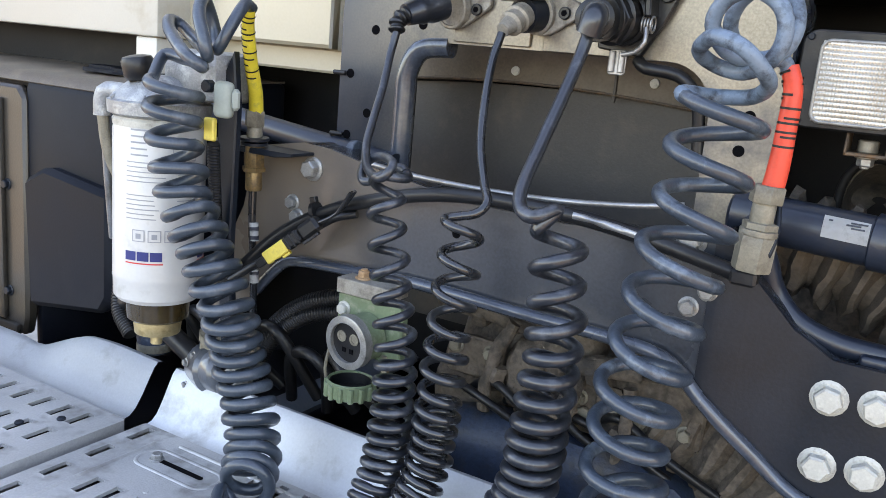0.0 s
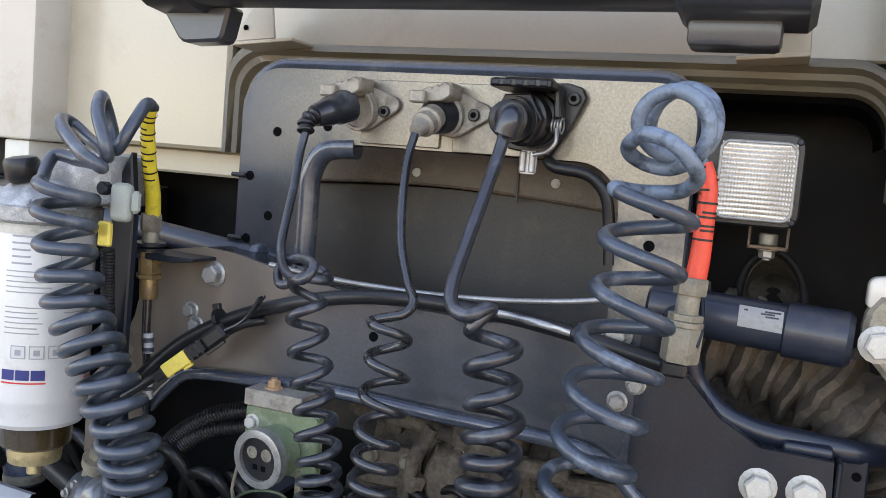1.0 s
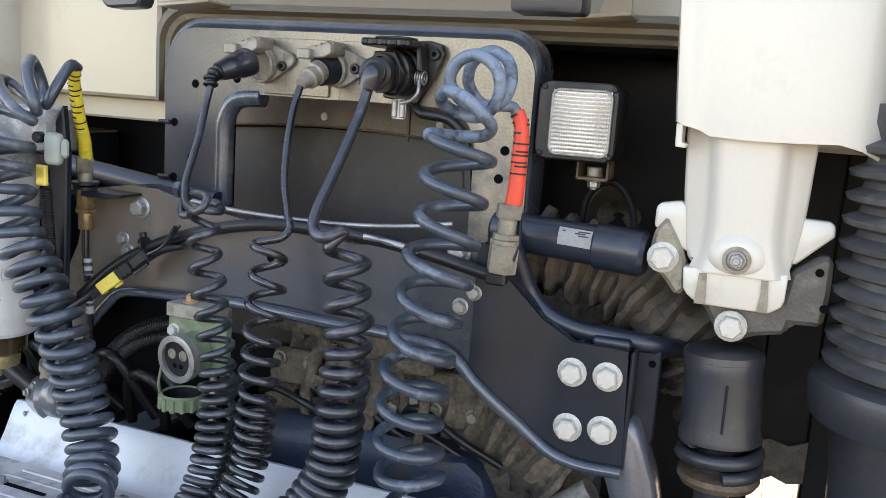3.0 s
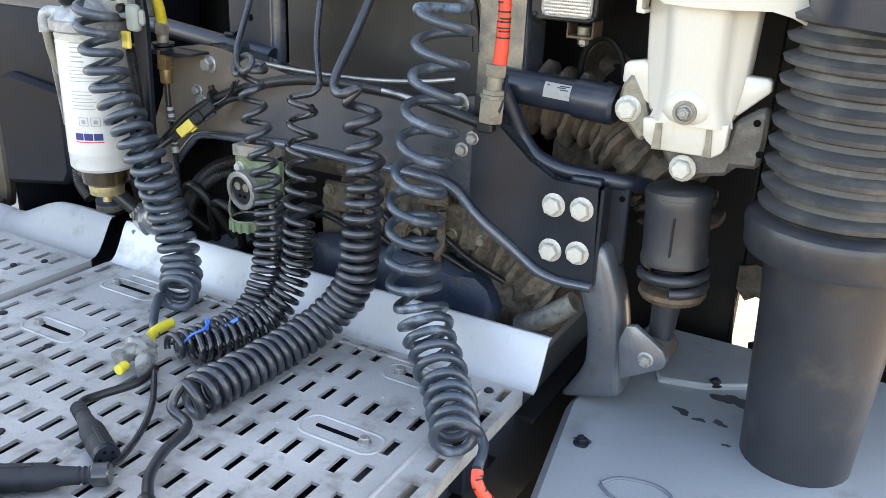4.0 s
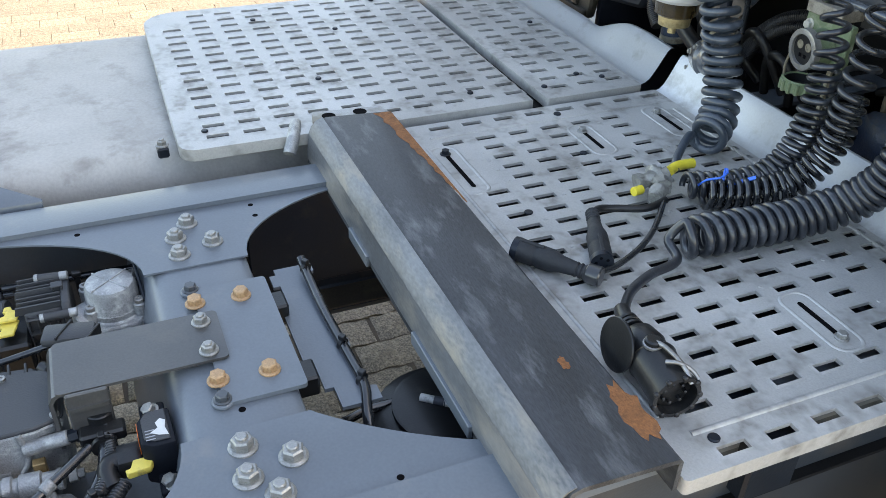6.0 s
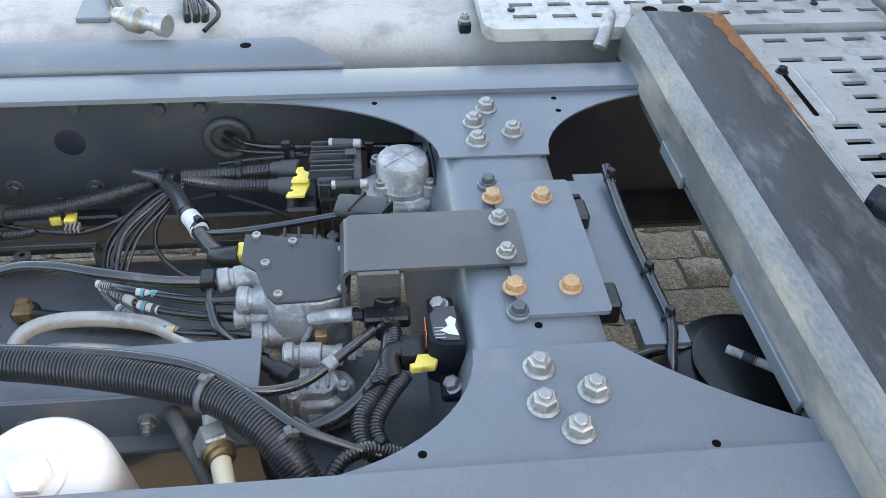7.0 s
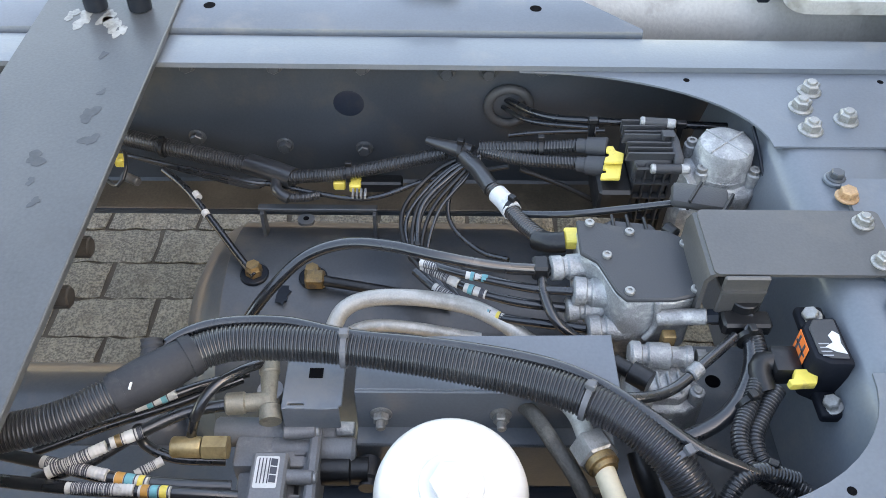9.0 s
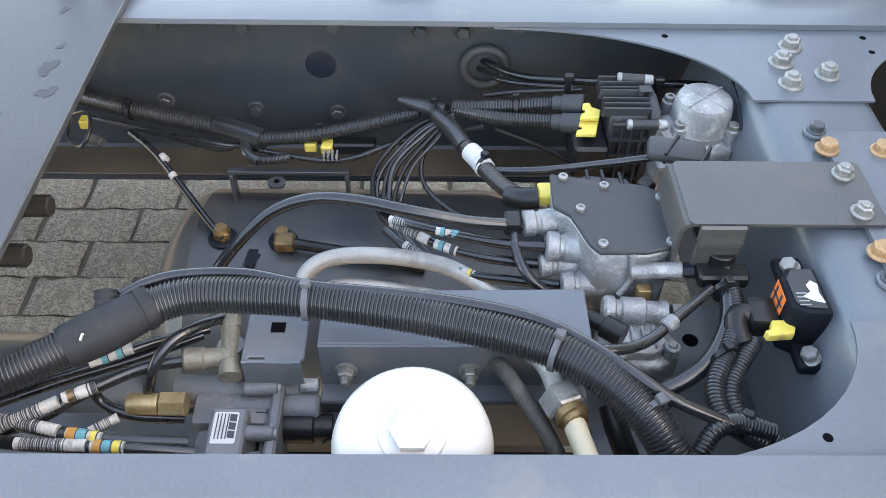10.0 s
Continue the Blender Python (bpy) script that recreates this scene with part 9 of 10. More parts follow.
for k in range(6):
    a = radians(200 + 50 * k)
    part("cast_rib", box(0.03, 0.064, -0.002, 0.002, -0.002, 0.022, 0.001, None, Matrix.Translation((FC.x, FC.y, 1.46)) @ pose(0, 0, 0, 0, 28, 200 + 50 * k)), CAST, ff)
part("elbow", sweep(smooth_line([(FC.x - 0.04, FC.y - 0.022, 1.452), (FC.x - 0.066, FC.y - 0.032, 1.452), (FC.x - 0.074, FC.y - 0.034, 1.442), (FC.x - 0.075, FC.y - 0.034, 1.418)], 0.006), 0.0115, 14), CAST, ff)
part("fuel_pipe", cable(((FC.x - 0.075, FC.y - 0.034, 1.422), (FC.x - 0.077, FC.y - 0.02, 1.36), (FC.x - 0.072, FC.y + 0.02, 1.28)), 0.0075, 12), BRASS_GREY, ff)
part("head_block", box(FC.x + 0.0, FC.x + 0.1, FC.y + 0.0, FC.y + 0.08, 1.45, 1.515, 0.012, seg=2), CAST, ff)
part("knob", lathe((FC.x - 0.004, FC.y - 0.03, 1.472), (FC.x - 0.01, FC.y - 0.04, 1.54), ((0, 0.016), (0.006, 0.02), (0.024, 0.021), (0.029, 0.018), (0.031, 0.009)), 28), BLACK, ff, "black pump knob")
part("pipe", cable(((-0.502, 0.95, 1.421), (-0.561, 1, 1.332), (-0.587, 1.03, 1.222)), 0.006, 8), BARE, ff)


def wrap(bm, angle, r, z):
    """Lay a flat piece, x across and y up, onto the can."""
    for v in bm.verts:
        a = radians(angle) + v.co.x / r
        rr = r + 0.0003 + v.co.z
        v.co = Vector((FC.x + rr * math.cos(a), FC.y + rr * math.sin(a), z + v.co.y))
    return bm


def flat(x0, x1, y0, y1):
    bm = bmesh.new()
    n = max(1, int((x1 - x0) / 0.004))
    lo = [bm.verts.new((x0 + (x1 - x0) * k / n, y0, 0)) for k in range(n + 1)]
    hi = [bm.verts.new((x0 + (x1 - x0) * k / n, y1, 0)) for k in range(n + 1)]
    for k in range(n):
        bm.faces.new((lo[k], lo[k + 1], hi[k + 1], hi[k]))
    return bm


for ang in (-61, 37):
    for k in range(3):
        part("badge_block", wrap(flat(-0.024 + 0.0172 * k, -0.0085 + 0.0172 * k, 0, 0.0125), ang, FR, 1.2380), PRINT_BLUE, ff)
    part("print_line", wrap(flat(-0.024, 0.027, 0, 0.0018), ang, FR, 1.2335), PRINT_RED, ff)
for k in range(3):
    b0 = flat(-0.02 + 0.021 * k, -0.003 + 0.021 * k, 0, 0.016)
    part("pictogram_frame", wrap(b0, -55, FR, 1.2640), PRINT_GREY, ff)
    part("pictogram", wrap(flat(-0.0188 + 0.021 * k, -0.0042 + 0.021 * k, 0.0012, 0.0148), -55, FR + 0.0002, 1.2640), WHITE_CAN, ff)
    part("pictogram_mark", wrap(flat(-0.015 + 0.021 * k, -0.008 + 0.021 * k, 0.004, 0.011), -55, FR + 0.0004, 1.2640), PRINT_GREY, ff)
RL = random.Random(4)
for k in range(11):
    part("print_bar", wrap(flat(-0.024, 0.012 + 0.02 * RL.random(), 0, 0.0013), -60, FR, 1.2940 + 0.0062 * k + (0.012 if k > 5 else 0)), PRINT_GREY, ff)
for k in range(5):
    part("print_bar", wrap(flat(-0.02, 0.0 + 0.012 * RL.random(), 0, 0.0022), -58, FR, 1.3770 + 0.008 * k), PRINT_GREY, ff)
for k in range(9):
    part("print_bar", wrap(flat(-0.012, 0.016 * RL.random(), 0, 0.0012), -8, FR, 1.3020 + 0.0085 * k), PRINT_GREY, ff)
part("print_panel", wrap(flat(-0.014, 0.02, 0, 0.03), -12, FR, 1.3720), PRINT_GREY, ff)
part("print_panel", wrap(flat(-0.013, 0.019, 0.001, 0.029), -12, FR + 0.0002, 1.3720), WHITE_CAN, ff)

# clip, straps and pipes beside the filter
st = thing("hose_bracket", (-0.324, 1, 1.344), "black bracket with a grey-green clip beside the filter", "bracket")
part("strap", prism([(-0.345, 1.47), (-0.318, 1.52), (-0.31, 1.45), (-0.315, 1.25), (-0.30, 1.10), (-0.325, 1.10), (-0.34, 1.3)], 1.0, 1.012, "y", 0.002), STEEL_BLACK, st)
q = Vector((-0.286, 0.955, 1.461))
part("clip", box(q.x - 0.015, q.x + 0.013, q.y - 0.008, q.y + 0.008, q.z - 0.023, q.z + 0.022, 0.0075, seg=3), CLIP_GREEN, st, "grey-green rubber clip")
part("clip_ear", box(q.x + 0.012, q.x + 0.022, q.y - 0.004, q.y + 0.008, q.z - 0.012, q.z + 0.014, 0.004), CLIP_GREEN, st)
part("clip_bolt", rod((q.x - 0.022, q.y, q.z + 0.014), (q.x - 0.022, q.y - 0.012, q.z + 0.014), 0.008, 10), STEEL_BLACK, st)
q = Vector((-0.314, 0.96, 1.422))
part("tag", box(q.x - 0.009, q.x + 0.009, q.y - 0.004, q.y + 0.004, q.z - 0.015, q.z + 0.014, 0.002), YELLOW, st, "yellow tag")
part("conduit", corrugated(((-0.318, 0.97, 1.402), (-0.324, 0.98, 1.346), (-0.326, 0.99, 1.276), (-0.318, 1, 1.214)), 0.0085, 0.004, 0.0012), BLACK, st)
solid("cross_tube", lathe((-0.61, 1.22, 1.417), (-0.254, 1.2, 1.383), ((0, 0.018), (0.42, 0.018)), 20), NAVY, "dark blue-black tube behind the filter", "tube")
bush = thing("rubber_bush", (-0.263, 1.16, 1.393), "dark rubber bush at the tube's end", "bush")
part("sleeve", rod((-0.257, 1.15, 1.396), (-0.235, 1.15, 1.394), 0.014, 18), NAVY, bush)
part("ring", rod((-0.235, 1.15, 1.394), (-0.223, 1.15, 1.394), 0.017, 18), COIL_BLUE, bush)

# ---- plugs lying on the catwalk ----
def plug_on_plate(a, b, r, label):
    ob = thing("trailer_plug", a, label, "trailer plug", "loose plugs")
    a, b = Vector(a), Vector(b)
    d, n = (b - a).length, (b - a).normalized()
    part("body", lathe(a, b, ((0, r * 0.95), (0.003, r), (d * 0.3, r), (d * 0.32, r * 0.93), (d * 0.36, r * 0.93), (d * 0.38, r), (d * 0.6, r * 0.97), (d * 0.75, r * 0.72), (d, r * 0.6)), 22), BOOT, ob)
    part("grip", corrugated((b - (b - a) * 0.02, b + (b - a) * 0.12, b + (b - a) * 0.22), r * 0.66, 0.007, 0.002), BOOT, ob)
    part("rim", lathe(a - n * 0.004, b, ((0, r * 1.02), (0.005, r * 1.05), (0.01, r * 1.02)), 22), STEEL_BLACK, ob)
    part("key_rib", box(-0.003, 0.003, r * 0.9, r * 1.1, 0.004, d * 0.45, 0.001, None, axis_frame(a, n)), BOOT, ob)
    for k in range(5):
        q = axis_frame(a - n * 0.0045, n) @ Vector((r * 0.55 * math.cos(k * 1.257), r * 0.55 * math.sin(k * 1.257), 0))
        part("contact_hole", rod(q, q + n * 0.002, r * 0.16, 8), HOLE, ob)
    return ob


lying = plug_on_plate((0.012, 0.42, 0.992), (0.087, 0.478, 0.99), 0.0175, "black rubber plug lying on the catwalk")
part("coupling", lathe((0.098, 0.487, 0.99), (0.118, 0.502, 0.99), ((0, 0.0125), (0.002, 0.0145), (0.02, 0.015), (0.022, 0.013)), 18), CONDUIT, lying, "grey screw coupling")
plug_on_plate((0.085, 0.52, 0.992), (-0.012, 0.564, 0.995), 0.0165, "black elbowed plug lying on the catwalk")
hose("loose_cable", ((-0.017, 0.566, 0.995), (-0.039, 0.587, 0.995), (-0.037, 0.617, 0.992), (-0.02, 0.667, 0.992), (-0.027, 0.707, 0.995)), 0.0062, BLACK, "black cable to the elbowed plug")
hose("loose_cable", ((0.102, 0.501, 0.988), (0.091, 0.543, 0.985), (0.066, 0.596, 0.985), (0.031, 0.646, 0.988), (-0.021, 0.699, 0.995)), 0.0048, BLACK_GLOSS, "thin black cable to a loose plug")
tp = thing("taped_joint", (-0.095, 0.727, 0.99), "grey tape-wrapped hose joint with yellow ends", "taped joint")
rj = random.Random(9)
for k, (p, q, r) in enumerate((((-0.091, 0.693, 0.995), (-0.086, 0.75, 1), 0.014), ((-0.04, 0.693, 0.992), (-0.078, 0.743, 1), 0.014), ((-0.115, 0.74, 1), (-0.055, 0.721, 1), 0.013))):
    a, b = Vector(p), Vector(q)
    bm = lathe(a, b, [( (b - a).length * i / 6, r * (0.8 + 0.35 * rj.random())) for i in range(7)], 10)
    for v in bm.verts:
        v.co += Vector((rj.uniform(-1, 1), rj.uniform(-1, 1), rj.uniform(-1, 1))) * 0.0025
    part("wrap", bm, TAPE, tp)
part("sleeve", cable(((-0.106, 0.769, 0.995), (-0.118, 0.795, 0.995), (-0.117, 0.827, 0.995)), 0.0088, 12), YELLOW_SLEEVE, tp, "yellow hose sleeve")
part("sleeve", cable(((-0.074, 0.678, 0.99), (-0.077, 0.695, 0.99)), 0.0078, 12), YELLOW_SLEEVE, tp, "yellow hose sleeve")
solid("cable_tie", cable(((-0.039, 0.773, 1), (-0.021, 0.777, 1.022), (-0.007, 0.789, 1.03), (-0.018, 0.813, 1.03), (-0.03, 0.818, 1.03), (0, 0.791, 1.02)), 0.0018, 6), BLUE, "loose bright blue cable tie round the leads", "cable tie")
solid("cable_tie", prism([(-0.0035, -0.022), (0.0035, -0.022), (0.0035, 0.026), (-0.0035, 0.026)], -0.0008, 0.0008, "z", 0.0002, None, Matrix.Translation((0, 0.826, 1.02)) @ pose(0, 0, 0, 35, 20, -35)), BLUE, "loose bright blue cable tie end", "cable tie")
big = thing("trailer_plug", (0.296, 0.463, 0.98), "large round black trailer plug with a steel clip", "trailer plug", "loose plugs")
a, b = Vector((0.252, 0.462, 1.006)), Vector((0.366, 0.445, 1.003))
d = (b - a).length
part("body", lathe(a, b, ((0, 0.016), (0.008, 0.023), (d * 0.26, 0.0275), (d * 0.3, 0.0265), (d * 0.4, 0.0265), (d * 0.43, 0.0295), (d * 0.46, 0.0305), (d * 0.5, 0.029), (d * 0.9, 0.0285), (d * 0.91, 0.03), (d, 0.03), (d, 0.025), (d * 0.8, 0.025)), 36), BLACK, big)
for k in range(3):
    part("neck_rib", lathe(a - (b - a).normalized() * (0.004 + 0.008 * k), a - (b - a), ((0, 0.014), (0.001, 0.0165 - 0.001 * k), (0.005, 0.016 - 0.001 * k), (0.006, 0.012)), 20), BLACK, big)
part("neck", sweep(smooth_line([a, (0.232, 0.466, 1.006), (0.212, 0.472, 1.003), (0.2, 0.478, 1.0)], 0.004), 0.0108, 14), BLACK, big, "ribbed rubber neck")
for k in range(9):
    q = axis_frame(b, b - a) @ Vector((0.0285 * math.cos(k * 0.7), 0.0285 * math.sin(k * 0.7), -0.004))
    part("rim_tooth", rod(q, q + (b - a).normalized() * 0.006, 0.004, 8), BLACK, big)
c0, n0 = Vector((0.268, 0.425, 1.011)), Vector((-0.05, -0.98, 0.17)).normalized()
part("cap_disc", lathe(c0, c0 + n0, ((-0.004, 0.028), (-0.003, 0.0335), (0, 0.035), (0.0015, 0.034), (0.0018, 0.0315), (0.001, 0.0)), 36), BLACK, big, "round black lid standing open")
part("clip", sweep(smooth_line([(0.3, 0.446, 1.036), (0.312, 0.452, 1.039), (0.326, 0.455, 1.039), (0.344, 0.457, 1.037), (0.358, 0.458, 1.032), (0.368, 0.459, 1.022)], 0.004), 0.003, 8), BARE, big, "bent bright steel clip")
part("clip_bar", sweep(smooth_line([(0.338, 0.442, 1.036), (0.344, 0.449, 1.038), (0.349, 0.456, 1.037), (0.357, 0.466, 1.031), (0.366, 0.47, 1.024)], 0.003), 0.0026, 8), BARE, big, "bright steel cross bar")
part("clip_washer", lathe((0.303, 0.449, 1.031), (0.303, 0.449, 2), ((0, 0.0122), (0.003, 0.0122), (0.004, 0.01)), 20), BARE, big, "bright steel washer")
part("clip_head", lathe((0.303, 0.449, 1.034), (0.303, 0.449, 2), ((0, 0.0105), (0.005, 0.0105), (0.007, 0.008)), 18), BLACK, big)
part("socket_face", lathe(a.lerp(b, 0.84), b, ((0, 0.0245), (0.004, 0.0245), (0.005, 0.023)), 24), BLACK, big)
for k in range(7):
    q = axis_frame(a.lerp(b, 0.88), b - a) @ Vector((0.014 * math.cos(k * 0.9), 0.014 * math.sin(k * 0.9), 0))
    part("pin", rod(q, q + (b - a).normalized() * 0.008, 0.0026, 8), BLACK, big)

# ---- right side under the cab ----
hose("coolant_hose", ((0.318, 1.12, 1.4), (0.335, 1.14, 1.35), (0.347, 1.15, 1.318), (0.373, 1.15, 1.292), (0.415, 1.15, 1.278), (0.46, 1.155, 1.274), (0.52, 1.17, 1.268), (0.58, 1.25, 1.25)), 0.0125, NAVY, "blue-black hose behind the support arm")
solid("foil_hose", cable(((0.35, 1.2, 0.969), (0.398, 1.18, 1.001), (0.452, 1.18, 1.046)), 0.019, 12), TAPE, "silver foil-wrapped hose end", "hose")
gb2 = thing("gearbox", (0.15, 1.4, 1.0), "mud-caked gearbox casting behind the support plate", "gearbox")


def muddy(bm, size=0.007):
    """Uneven a mesh as if mud had dried on it."""
    for v in bm.verts:
        v.co += Vector((noise.noise(v.co * 40), noise.noise(v.co * 40 + Vector((7, 0, 0))), noise.noise(v.co * 40 + Vector((0, 9, 0))))) * size
    return bm


def lump(name, c, size, parent, mat, seed, rough=0.16):
    bm = bmesh.new()
    bmesh.ops.create_icosphere(bm, subdivisions=3, radius=1)
    off = Vector((seed * 3.1, seed * 1.7, seed * 0.9))
    for v in bm.verts:
        n = noise.noise(v.co * 1.6 + off) + 0.5 * noise.noise(v.co * 4 + off)
        v.co = Vector([math.copysign(abs(t) ** 0.65, t) * s for t, s in zip(v.co, size)]) * (1 + rough * n) + Vector(c)
    return part(name, bm, mat, parent)


for k, (c, s) in enumerate((((0.02, 1.33, 1.12), (0.12, 0.1, 0.1)), ((0.16, 1.3, 1.08), (0.1, 0.1, 0.12)), ((0.3, 1.32, 1.05), (0.12, 0.12, 0.13)), ((-0.06, 1.3, 1.05), (0.07, 0.08, 0.06)), ((0.1, 1.22, 1.19), (0.05, 0.04, 0.035)), ((0.05, 1.2, 1.13), (0.03, 0.03, 0.05)), ((0.42, 1.45, 1.25), (0.12, 0.08, 0.1)))):
    lump("casting", c, s, gb2, ENGINE, k + 1)
part("ribbed_drum", muddy(corrugated(((0.32, 1.27, 1.36), (0.4, 1.27, 1.345), (0.46, 1.27, 1.325), (0.51, 1.26, 1.295), (0.56, 1.26, 1.25), (0.6, 1.26, 1.18)), 0.064, 0.034, 0.019, 22), 0.008), MUD_DARK, gb2, "mud-caked ribbed rubber drum")
part("ribbed_drum", muddy(corrugated(((0.12, 1.25, 1.12), (0.22, 1.25, 1.11), (0.32, 1.25, 1.08), (0.4, 1.25, 1.03)), 0.075, 0.036, 0.015, 20)), ENGINE, gb2, "mud-caked ribbed rubber drum")
lump("cover", (0.1, 1.19, 1.0), (0.2, 0.05, 0.075), gb2, BLUE_MUD, 12, 0.2)
for p in ((0.08, 1.2, 1.17), (0.14, 1.19, 1.1), (0.22, 1.2, 1.19)):
    bolt(gb2, p, (0, -1, 0.2), 0.012, BRASS_GREY, False)
for k in range(5):
    hose("engine_cable", ((-0.1 + 0.06 * k, 1.2, 1.08), (-0.05 + 0.06 * k, 1.17, 1.1 + 0.015 * (k % 3)), (0.02 + 0.06 * k, 1.16, 1.085), (0.08 + 0.06 * k, 1.18, 1.05)), 0.006, BLACK, "black cable among the muddy gearbox parts")
for k, (p, q, r) in enumerate((((-0.09, 1.19, 1.205), (0.06, 1.2, 1.185), 0.011), ((0.0, 1.17, 1.07), (0.03, 1.18, 1.2), 0.009), ((0.1, 1.17, 1.06), (0.13, 1.16, 1.17), 0.013), ((0.11, 1.16, 1.165), (0.21, 1.17, 1.18), 0.012), ((0.19, 1.165, 1.04), (0.2, 1.165, 1.16), 0.008))):
    p, q = Vector(p), Vector(q)
    m1 = p.lerp(q, 0.5) + Vector((0.008 * (-1) ** k, -0.006, 0.006))
    part("pipe", muddy(cable((p, m1, q), r, 10), 0.004), ENGINE, gb2)
    part("union", muddy(lathe(p.lerp(q, 0.35), p.lerp(q, 0.55), ((0, r * 1.5), (0.006, r * 1.7), (0.018, r * 1.7), (0.022, r * 1.4)), 6), 0.002), ENGINE, gb2, "mud-caked hexagon union")
for k, (x, z, w, h) in enumerate(((-0.03, 1.135, 0.045, 0.03), (0.07, 1.12, 0.036, 0.05), (0.155, 1.11, 0.04, 0.034), (0.24, 1.13, 0.05, 0.04))):
    part("bracket_plate", muddy(prism(rounded(x - w, x + w, z - h, z + h, 0.012), 1.185, 1.2, "y", 0.003), 0.006), ENGINE, gb2)
    for sx in (-0.6, 0.6):
        bolt(gb2, (x + sx * w, 1.184, z + h * 0.4 * (-1) ** k), (0, -1, 0), 0.0085, BRASS_GREY, False)
lp = thing("drain_pump", (-0.40, 1.05, 1.0), "blue-grey cast pump body below the fuel filter", "pump")
part("body", rounder(lathe((-0.425, 1.075, 1.045), (-0.36, 1.045, 1.062), ((0, 0.03), (0.006, 0.038), (0.05, 0.04), (0.056, 0.034), (0.085, 0.032), (0.09, 0.02)), 28), 0.002, 1, 60), ARM_GREY, lp)
part("flange", rounder(box(-0.35, -0.325, 1.03, 1.07, 1.0, 1.09, 0), 0.006, 2), TAPE, lp)
part("neck", lathe((-0.40, 1.06, 1.08), (-0.385, 1.05, 1.13), ((0, 0.02), (0.02, 0.018), (0.022, 0.022), (0.034, 0.022), (0.036, 0.014), (0.05, 0.013)), 20), BRASS_GREY, lp, "dusty cast neck")
for a in range(5):
    u = radians(72 * a)
    bolt(lp, (-0.417 + 0.008 * math.cos(u), 1.036 + 0.006 * math.cos(u), 1.045 + 0.03 * math.sin(u)), (-0.4, -1, 0), 0.005, ZINC, False)
pf = thing("hose_fitting", (-0.6, 1.12, 1.06), "dark blue elbow fitting below the side cover", "hose fitting")
part("elbow", sweep(smooth_line([(-0.66, 1.13, 1.11), (-0.62, 1.11, 1.105), (-0.585, 1.1, 1.08), (-0.57, 1.1, 1.02)], 0.008), 0.026, 16), BLUE_MUD, pf)
for k in range(3):
    q = Vector((-0.64 + 0.016 * k, 1.12 - 0.004 * k, 1.108))
    part("ring", lathe(q, q + Vector((1, -0.2, -0.05)), ((0, 0.027), (0.002, 0.031), (0.008, 0.031), (0.01, 0.027)), 24), STRUT_GREY, pf)
part("band", lathe((-0.571, 1.1, 1.04), (-0.57, 1.1, 1.0), ((0, 0.027), (0.001, 0.0295), (0.012, 0.0295), (0.013, 0.027)), 24), BRASS_GREY, pf, "steel hose band")
hose("engine_cable", ((-0.62, 1.08, 1.1), (-0.56, 1.06, 1.13), (-0.5, 1.05, 1.1), (-0.44, 1.06, 1.06)), 0.016, BLACK, "black ribbed hose below the filter")
solid("ribbed_hose", corrugated(((-0.64, 1.09, 1.14), (-0.62, 1.07, 1.09), (-0.58, 1.06, 1.06)), 0.014, 0.005, 0.0016), BLACK, "black ribbed hose end below the side cover", "ribbed hose")
for k in range(6):
    hose("engine_cable", ((-0.6 + 0.07 * k, 1.15, 1.0), (-0.58 + 0.07 * k, 1.12, 1.08 + 0.02 * (k % 2)), (-0.52 + 0.07 * k, 1.1, 1.12 - 0.02 * (k % 3)), (-0.47 + 0.07 * k, 1.14, 1.02)), 0.009, BLACK, "black hose in the dark bay below the filter")

# ---- top of the right box ----
part("badge", cable(((0.6, 0.93, 0.8955), (0.63, 0.91, 0.8955), (0.68, 0.92, 0.8955), (0.70, 0.95, 0.8955), (0.67, 0.97, 0.8955), (0.62, 0.96, 0.8955), (0.6, 0.935, 0.8955)), 0.003, 6), FRAME, box_right, "pressed oval badge")
bolt(box_right, (0.541, 1.012, 0.896), (0, 0, 1), 0.009, STEEL_BLACK)
for k, (x, y, r) in enumerate(((0.718, 1.272, 0.02), (0.712, 1.188, 0.0075), (0.681, 1.181, 0.006), (0.65, 1.192, 0.009), (0.541, 1.018, 0.011), (0.735, 1.13, 0.004))):
    part("stain", prism(blob(x, y, r, 80 + k, 1.4), 0.8952, 0.8955, "z"), STAIN, box_right, "dark damp stain")
ledge = thing("box_ledge", (0.62, 1.15, 0.9), "blue-grey folded ledge along the box", "ledge")
part("ledge", prism([(p[0], p[1]) for p in ((0.566, 1.315, 0.905), (0.615, 1.329, 0.905), (0.725, 1.38, 0.905), (0.737, 1.329, 0.905), (0.666, 1.283, 0.905), (0.588, 1.264, 0.905))], 0.88, 0.905, "z", 0.004), BOX_GREY, ledge)
bolt(ledge, (0.679, 1.301, 0.9), (0, 0, 1), 0.009, BLACK)
lug2 = thing("strut_lug", (0.52, 1.1, 0.92), "blue-black steel lug at the strut's foot", "bracket")
part("plate", rounder(prism(xz([(0.555, 1.1, 1.04), (0.564, 1.1, 1.066), (0.578, 1.1, 1.07), (0.6, 1.1, 1.056), (0.624, 1.1, 1.04), (0.632, 1.1, 1.026), (0.629, 1.1, 1.011), (0.618, 1.1, 1.004), (0.563, 1.1, 0.972)]), 1.099, 1.112, "y"), 0.003, 2), ARM_GREY, lug2)
bolt(lug2, (0.6, 1.099, 1.019), (0, -1, 0), 0.0095, ZINC)


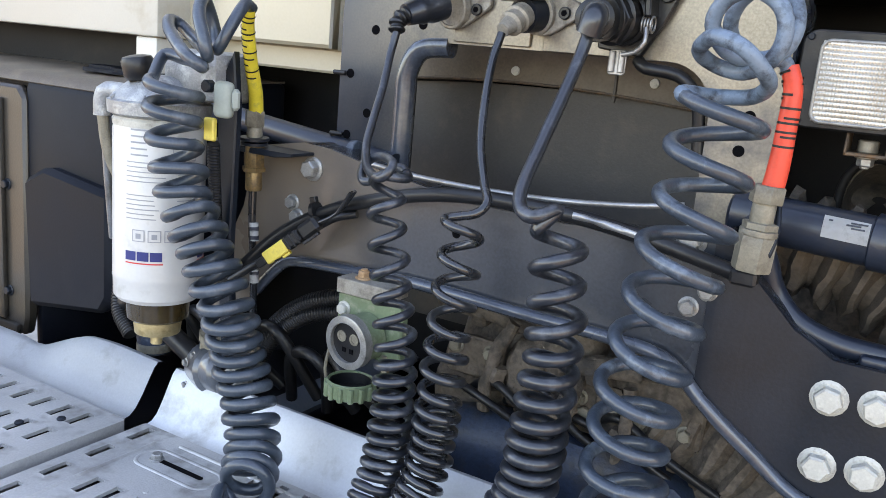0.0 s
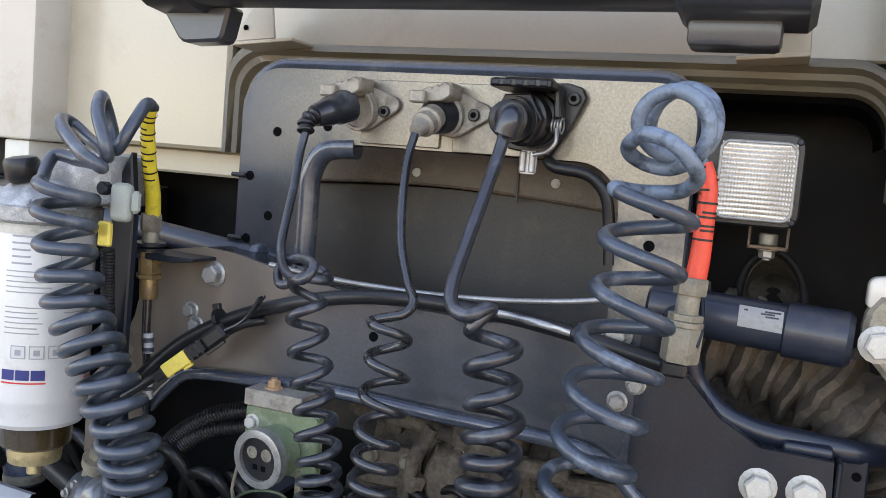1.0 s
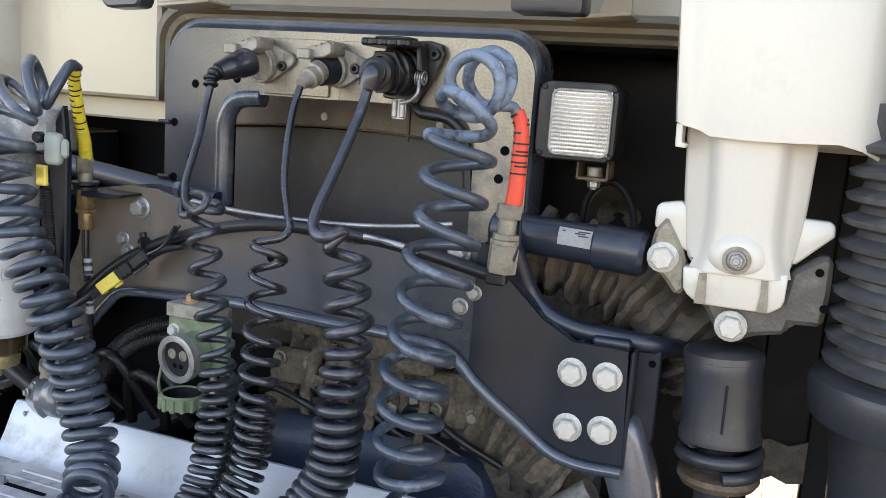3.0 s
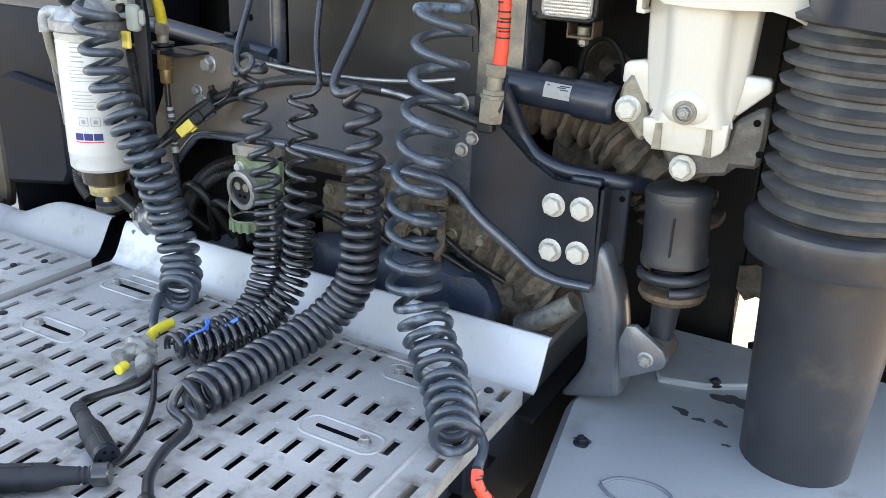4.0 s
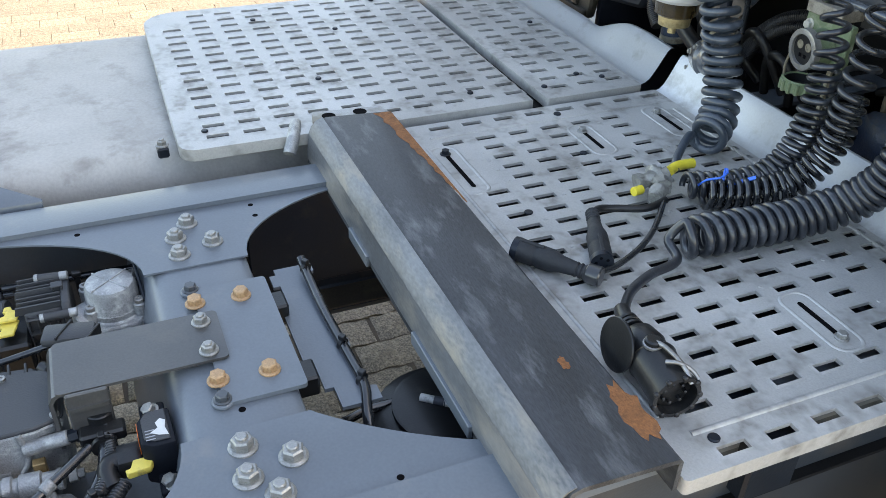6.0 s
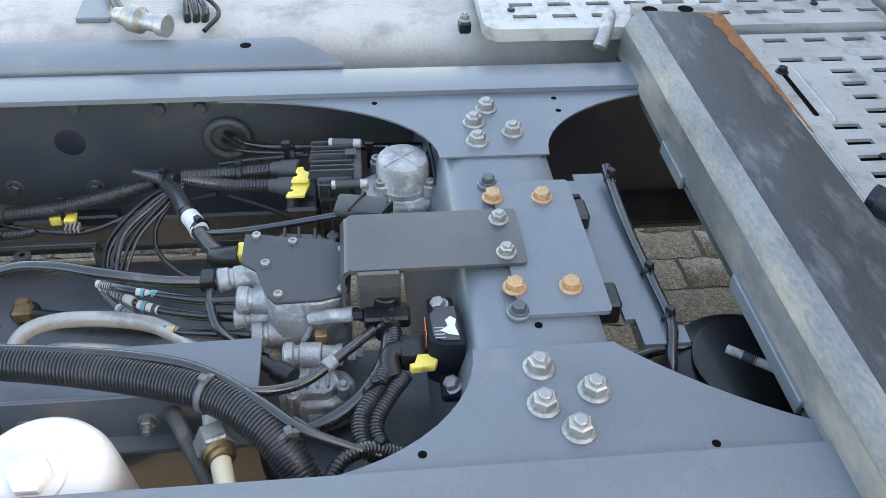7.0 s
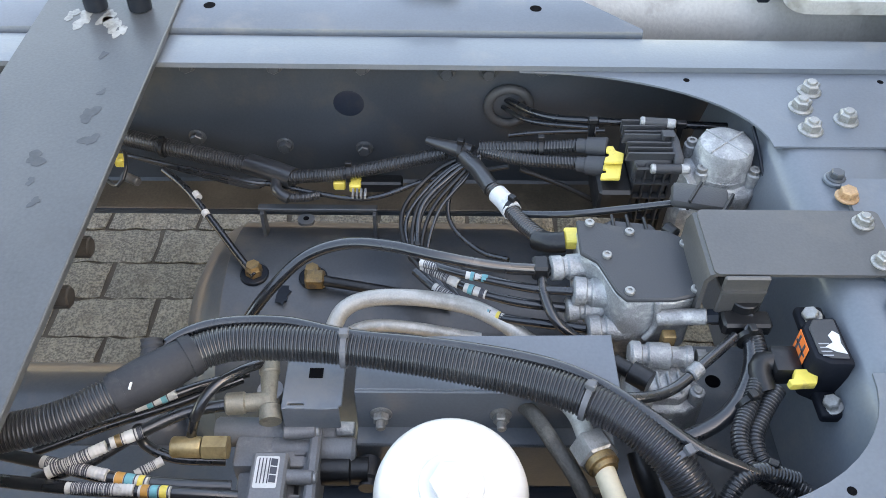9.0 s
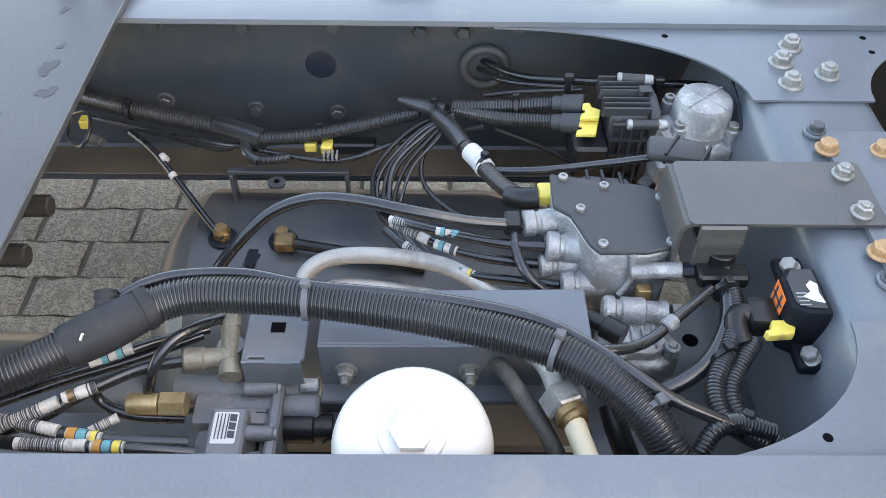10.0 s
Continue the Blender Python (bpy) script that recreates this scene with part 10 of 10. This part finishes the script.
# ---- small pieces that belong to one part of their thing ----
def nest(ob, holder, *pieces):
    """Hang the named pieces of a thing under one of its parts."""
    parts = list(ob.children)
    base = [c for c in parts if c.name.split(".")[0] == holder][0]
    for c in parts:
        if c.name.split(".")[0] in pieces:
            c.parent = base


nest(lamp, "bezel", "screw")
nest(lamp, "lens", "lens_rim")
nest(lamp, "bracket", "bracket_ear", "lock_nut", "bolt")
nest(ff, "can", "badge_block", "pictogram", "pictogram_frame", "pictogram_mark", "print_bar", "print_line", "print_panel", "rim")
nest(ff, "head", "cast_rib", "elbow", "fuel_pipe", "head_block", "knob")
nest(ff, "drain", "drain_cock")
nest(valve, "cover", "screw")
nest(valve, "module", "rib", "stub")
nest(valve, "outlet", "nut", "push_fit")
nest(mod, "body", "fin", "rib", "latch", "end_flange")
nest(mod, "cap", "cast_rib")
nest(mod, "base", "screw", "screw_boss")
nest(gs, "face", "contact", "slot")
nest(gs, "cap", "cap_lining", "grip", "cap_strap")
nest(rel, "deck", "cast_rib", "screw")
nest(rel, "barrel", "bolt_end")
nest(dry, "can", "washer", "hex")
nest(blk, "label_pad", "label", "badge_block", "print_bar")
nest(sen, "lid", "scrap")
nest(sen, "label", "print_bar")
nest(con, "lock", "lock_rib", "lock_tab")
nest(con, "body", "body_rib")
nest(con, "cap", "cap_latch")
nest(big, "clip", "clip_bar", "clip_washer", "clip_head")
nest(big, "body", "rim_tooth", "neck_rib")
nest(big, "socket_face", "pin")
nest(damper, "sticker", "print_bar")
nest(strut, "cover", "cover_rim", "groove")
nest(tower, "foot", "chip")
nest(loom, "boot", "boot_rim", "stub", "fleck")
nest(walk_main, "tread_plate", "adjuster_slot", "pressed_rim", "pressed_rib", "rivet")
nest(walk_front, "tread_plate", "rivet")
nest(walk_rear, "tread_plate", "rivet")


# ---- paving ----
PL, PW, JOINT = 0.245, 0.124, 0.006


def paver_mesh(variant, plain=False):
    """A block with a pitted top and wavy, ragged long edges."""
    rnd = random.Random(variant)
    rag = 0.1 if plain else 1.0
    bm = bmesh.new()
    gap = 0.0008 if plain else JOINT / 2
    hx, hy = PW / 2 - gap, PL / 2 - gap
    ys = (-1, -0.72, -0.4, 0, 0.4, 0.72, 1)
    top = []
    for i, x in enumerate((-1, 0, 1)):
        row = []
        for j, y in enumerate(ys):
            rim = i != 1 or j in (0, 6)
            wave = 0.003 * (1 if j % 2 else -1)
            row.append(bm.verts.new((x * hx + rag * (wave + rnd.uniform(-0.002, 0.002)), y * (hy - rag * 0.006 * rnd.random()), rag * (rnd.uniform(-0.008, -0.004) if rim else rnd.uniform(-0.001, 0.003)))))
        top.append(row)
    for i in range(2):
        for j in range(6):
            bm.faces.new((top[i][j], top[i + 1][j], top[i + 1][j + 1], top[i][j + 1]))
    loop = top[0] + [top[1][6]] + top[2][::-1] + [top[1][0]]
    low = [bm.verts.new((v.co.x, v.co.y, -0.04)) for v in loop]
    n = len(loop)
    for k in range(n):
        bm.faces.new((loop[k], loop[(k + 1) % n], low[(k + 1) % n], low[k]))
    return bm


def spot(i, j):
    return Vector((-0.928 + i * PW, -1.258 + (j + 0.5) * PL - 0.1 * (i % 5), 0))


paving = thing("pavement", (0, 0, 0), "brown-grey concrete block paving in stretcher bond", "paving", kind="structure")
part("sand_bed", box(-1.9, 0.5, -1.9, 1.4, -0.034, -0.009, 0), SAND, paving, "brown sand in the joints")
shapes = [finish(paver_mesh(k), "paver", PAVER, 50) for k in range(6)]
plain = [finish(paver_mesh(k, True), "paver", PAVER) for k in range(6)]
near = 0
rp = random.Random(2)
variants = [[(v.co.copy()) for v in s.vertices] for s in plain + shapes]
verts, faces, soft_faces = [], [], []
for i in range(-58, 24):
    for j in range(-8, 36):
        p = spot(i, j)
        lit = p.x < -1.9 and -1.2 < p.y < 4.4
        seen = -1.6 < p.x < 0.4 and -1.75 < p.y < 1.2
        ahead = 0.2 < p.x < 1.9 and 3.2 < p.y < 7.0
        if not (lit or seen or ahead):
            continue
        k = rp.randrange(6)
        dz, tilt = rp.uniform(-0.002, 0.001), (rp.uniform(-0.012, 0.012), rp.uniform(-0.006, 0.006))
        if lit or ahead:
            dz, tilt = dz * 0.2, (0, 0)
        if seen and near < 300 and -1.45 < p.x < 0.1 and (-1.65 < p.y < -0.75 or 0.0 < p.y < 0.75):
            ob = new("paver", shapes[k])
            ob.parent = paving
            ob.location = p + Vector((0, 0, dz))
            ob.rotation_euler = (tilt[1], tilt[0], 0)
            near += 1
        else:
            base, k = len(verts), k + 6 * seen
            verts += [(v.x + p.x, v.y + p.y, v.z + dz + v.x * tilt[0] + v.y * tilt[1]) for v in variants[k]]
            faces += [[base + n for n in f.vertices] for f in (plain + shapes)[k].polygons]
            soft_faces += [k > 5] * len(plain[0].polygons)
me = bpy.data.meshes.new("far_pavers")
me.from_pydata(verts, [], faces)
me.materials.append(PAVER)
me.polygons.foreach_set("use_smooth", soft_faces)
far = new("far_pavers", me)
far.parent = paving
tagged(far, kind="stuff")
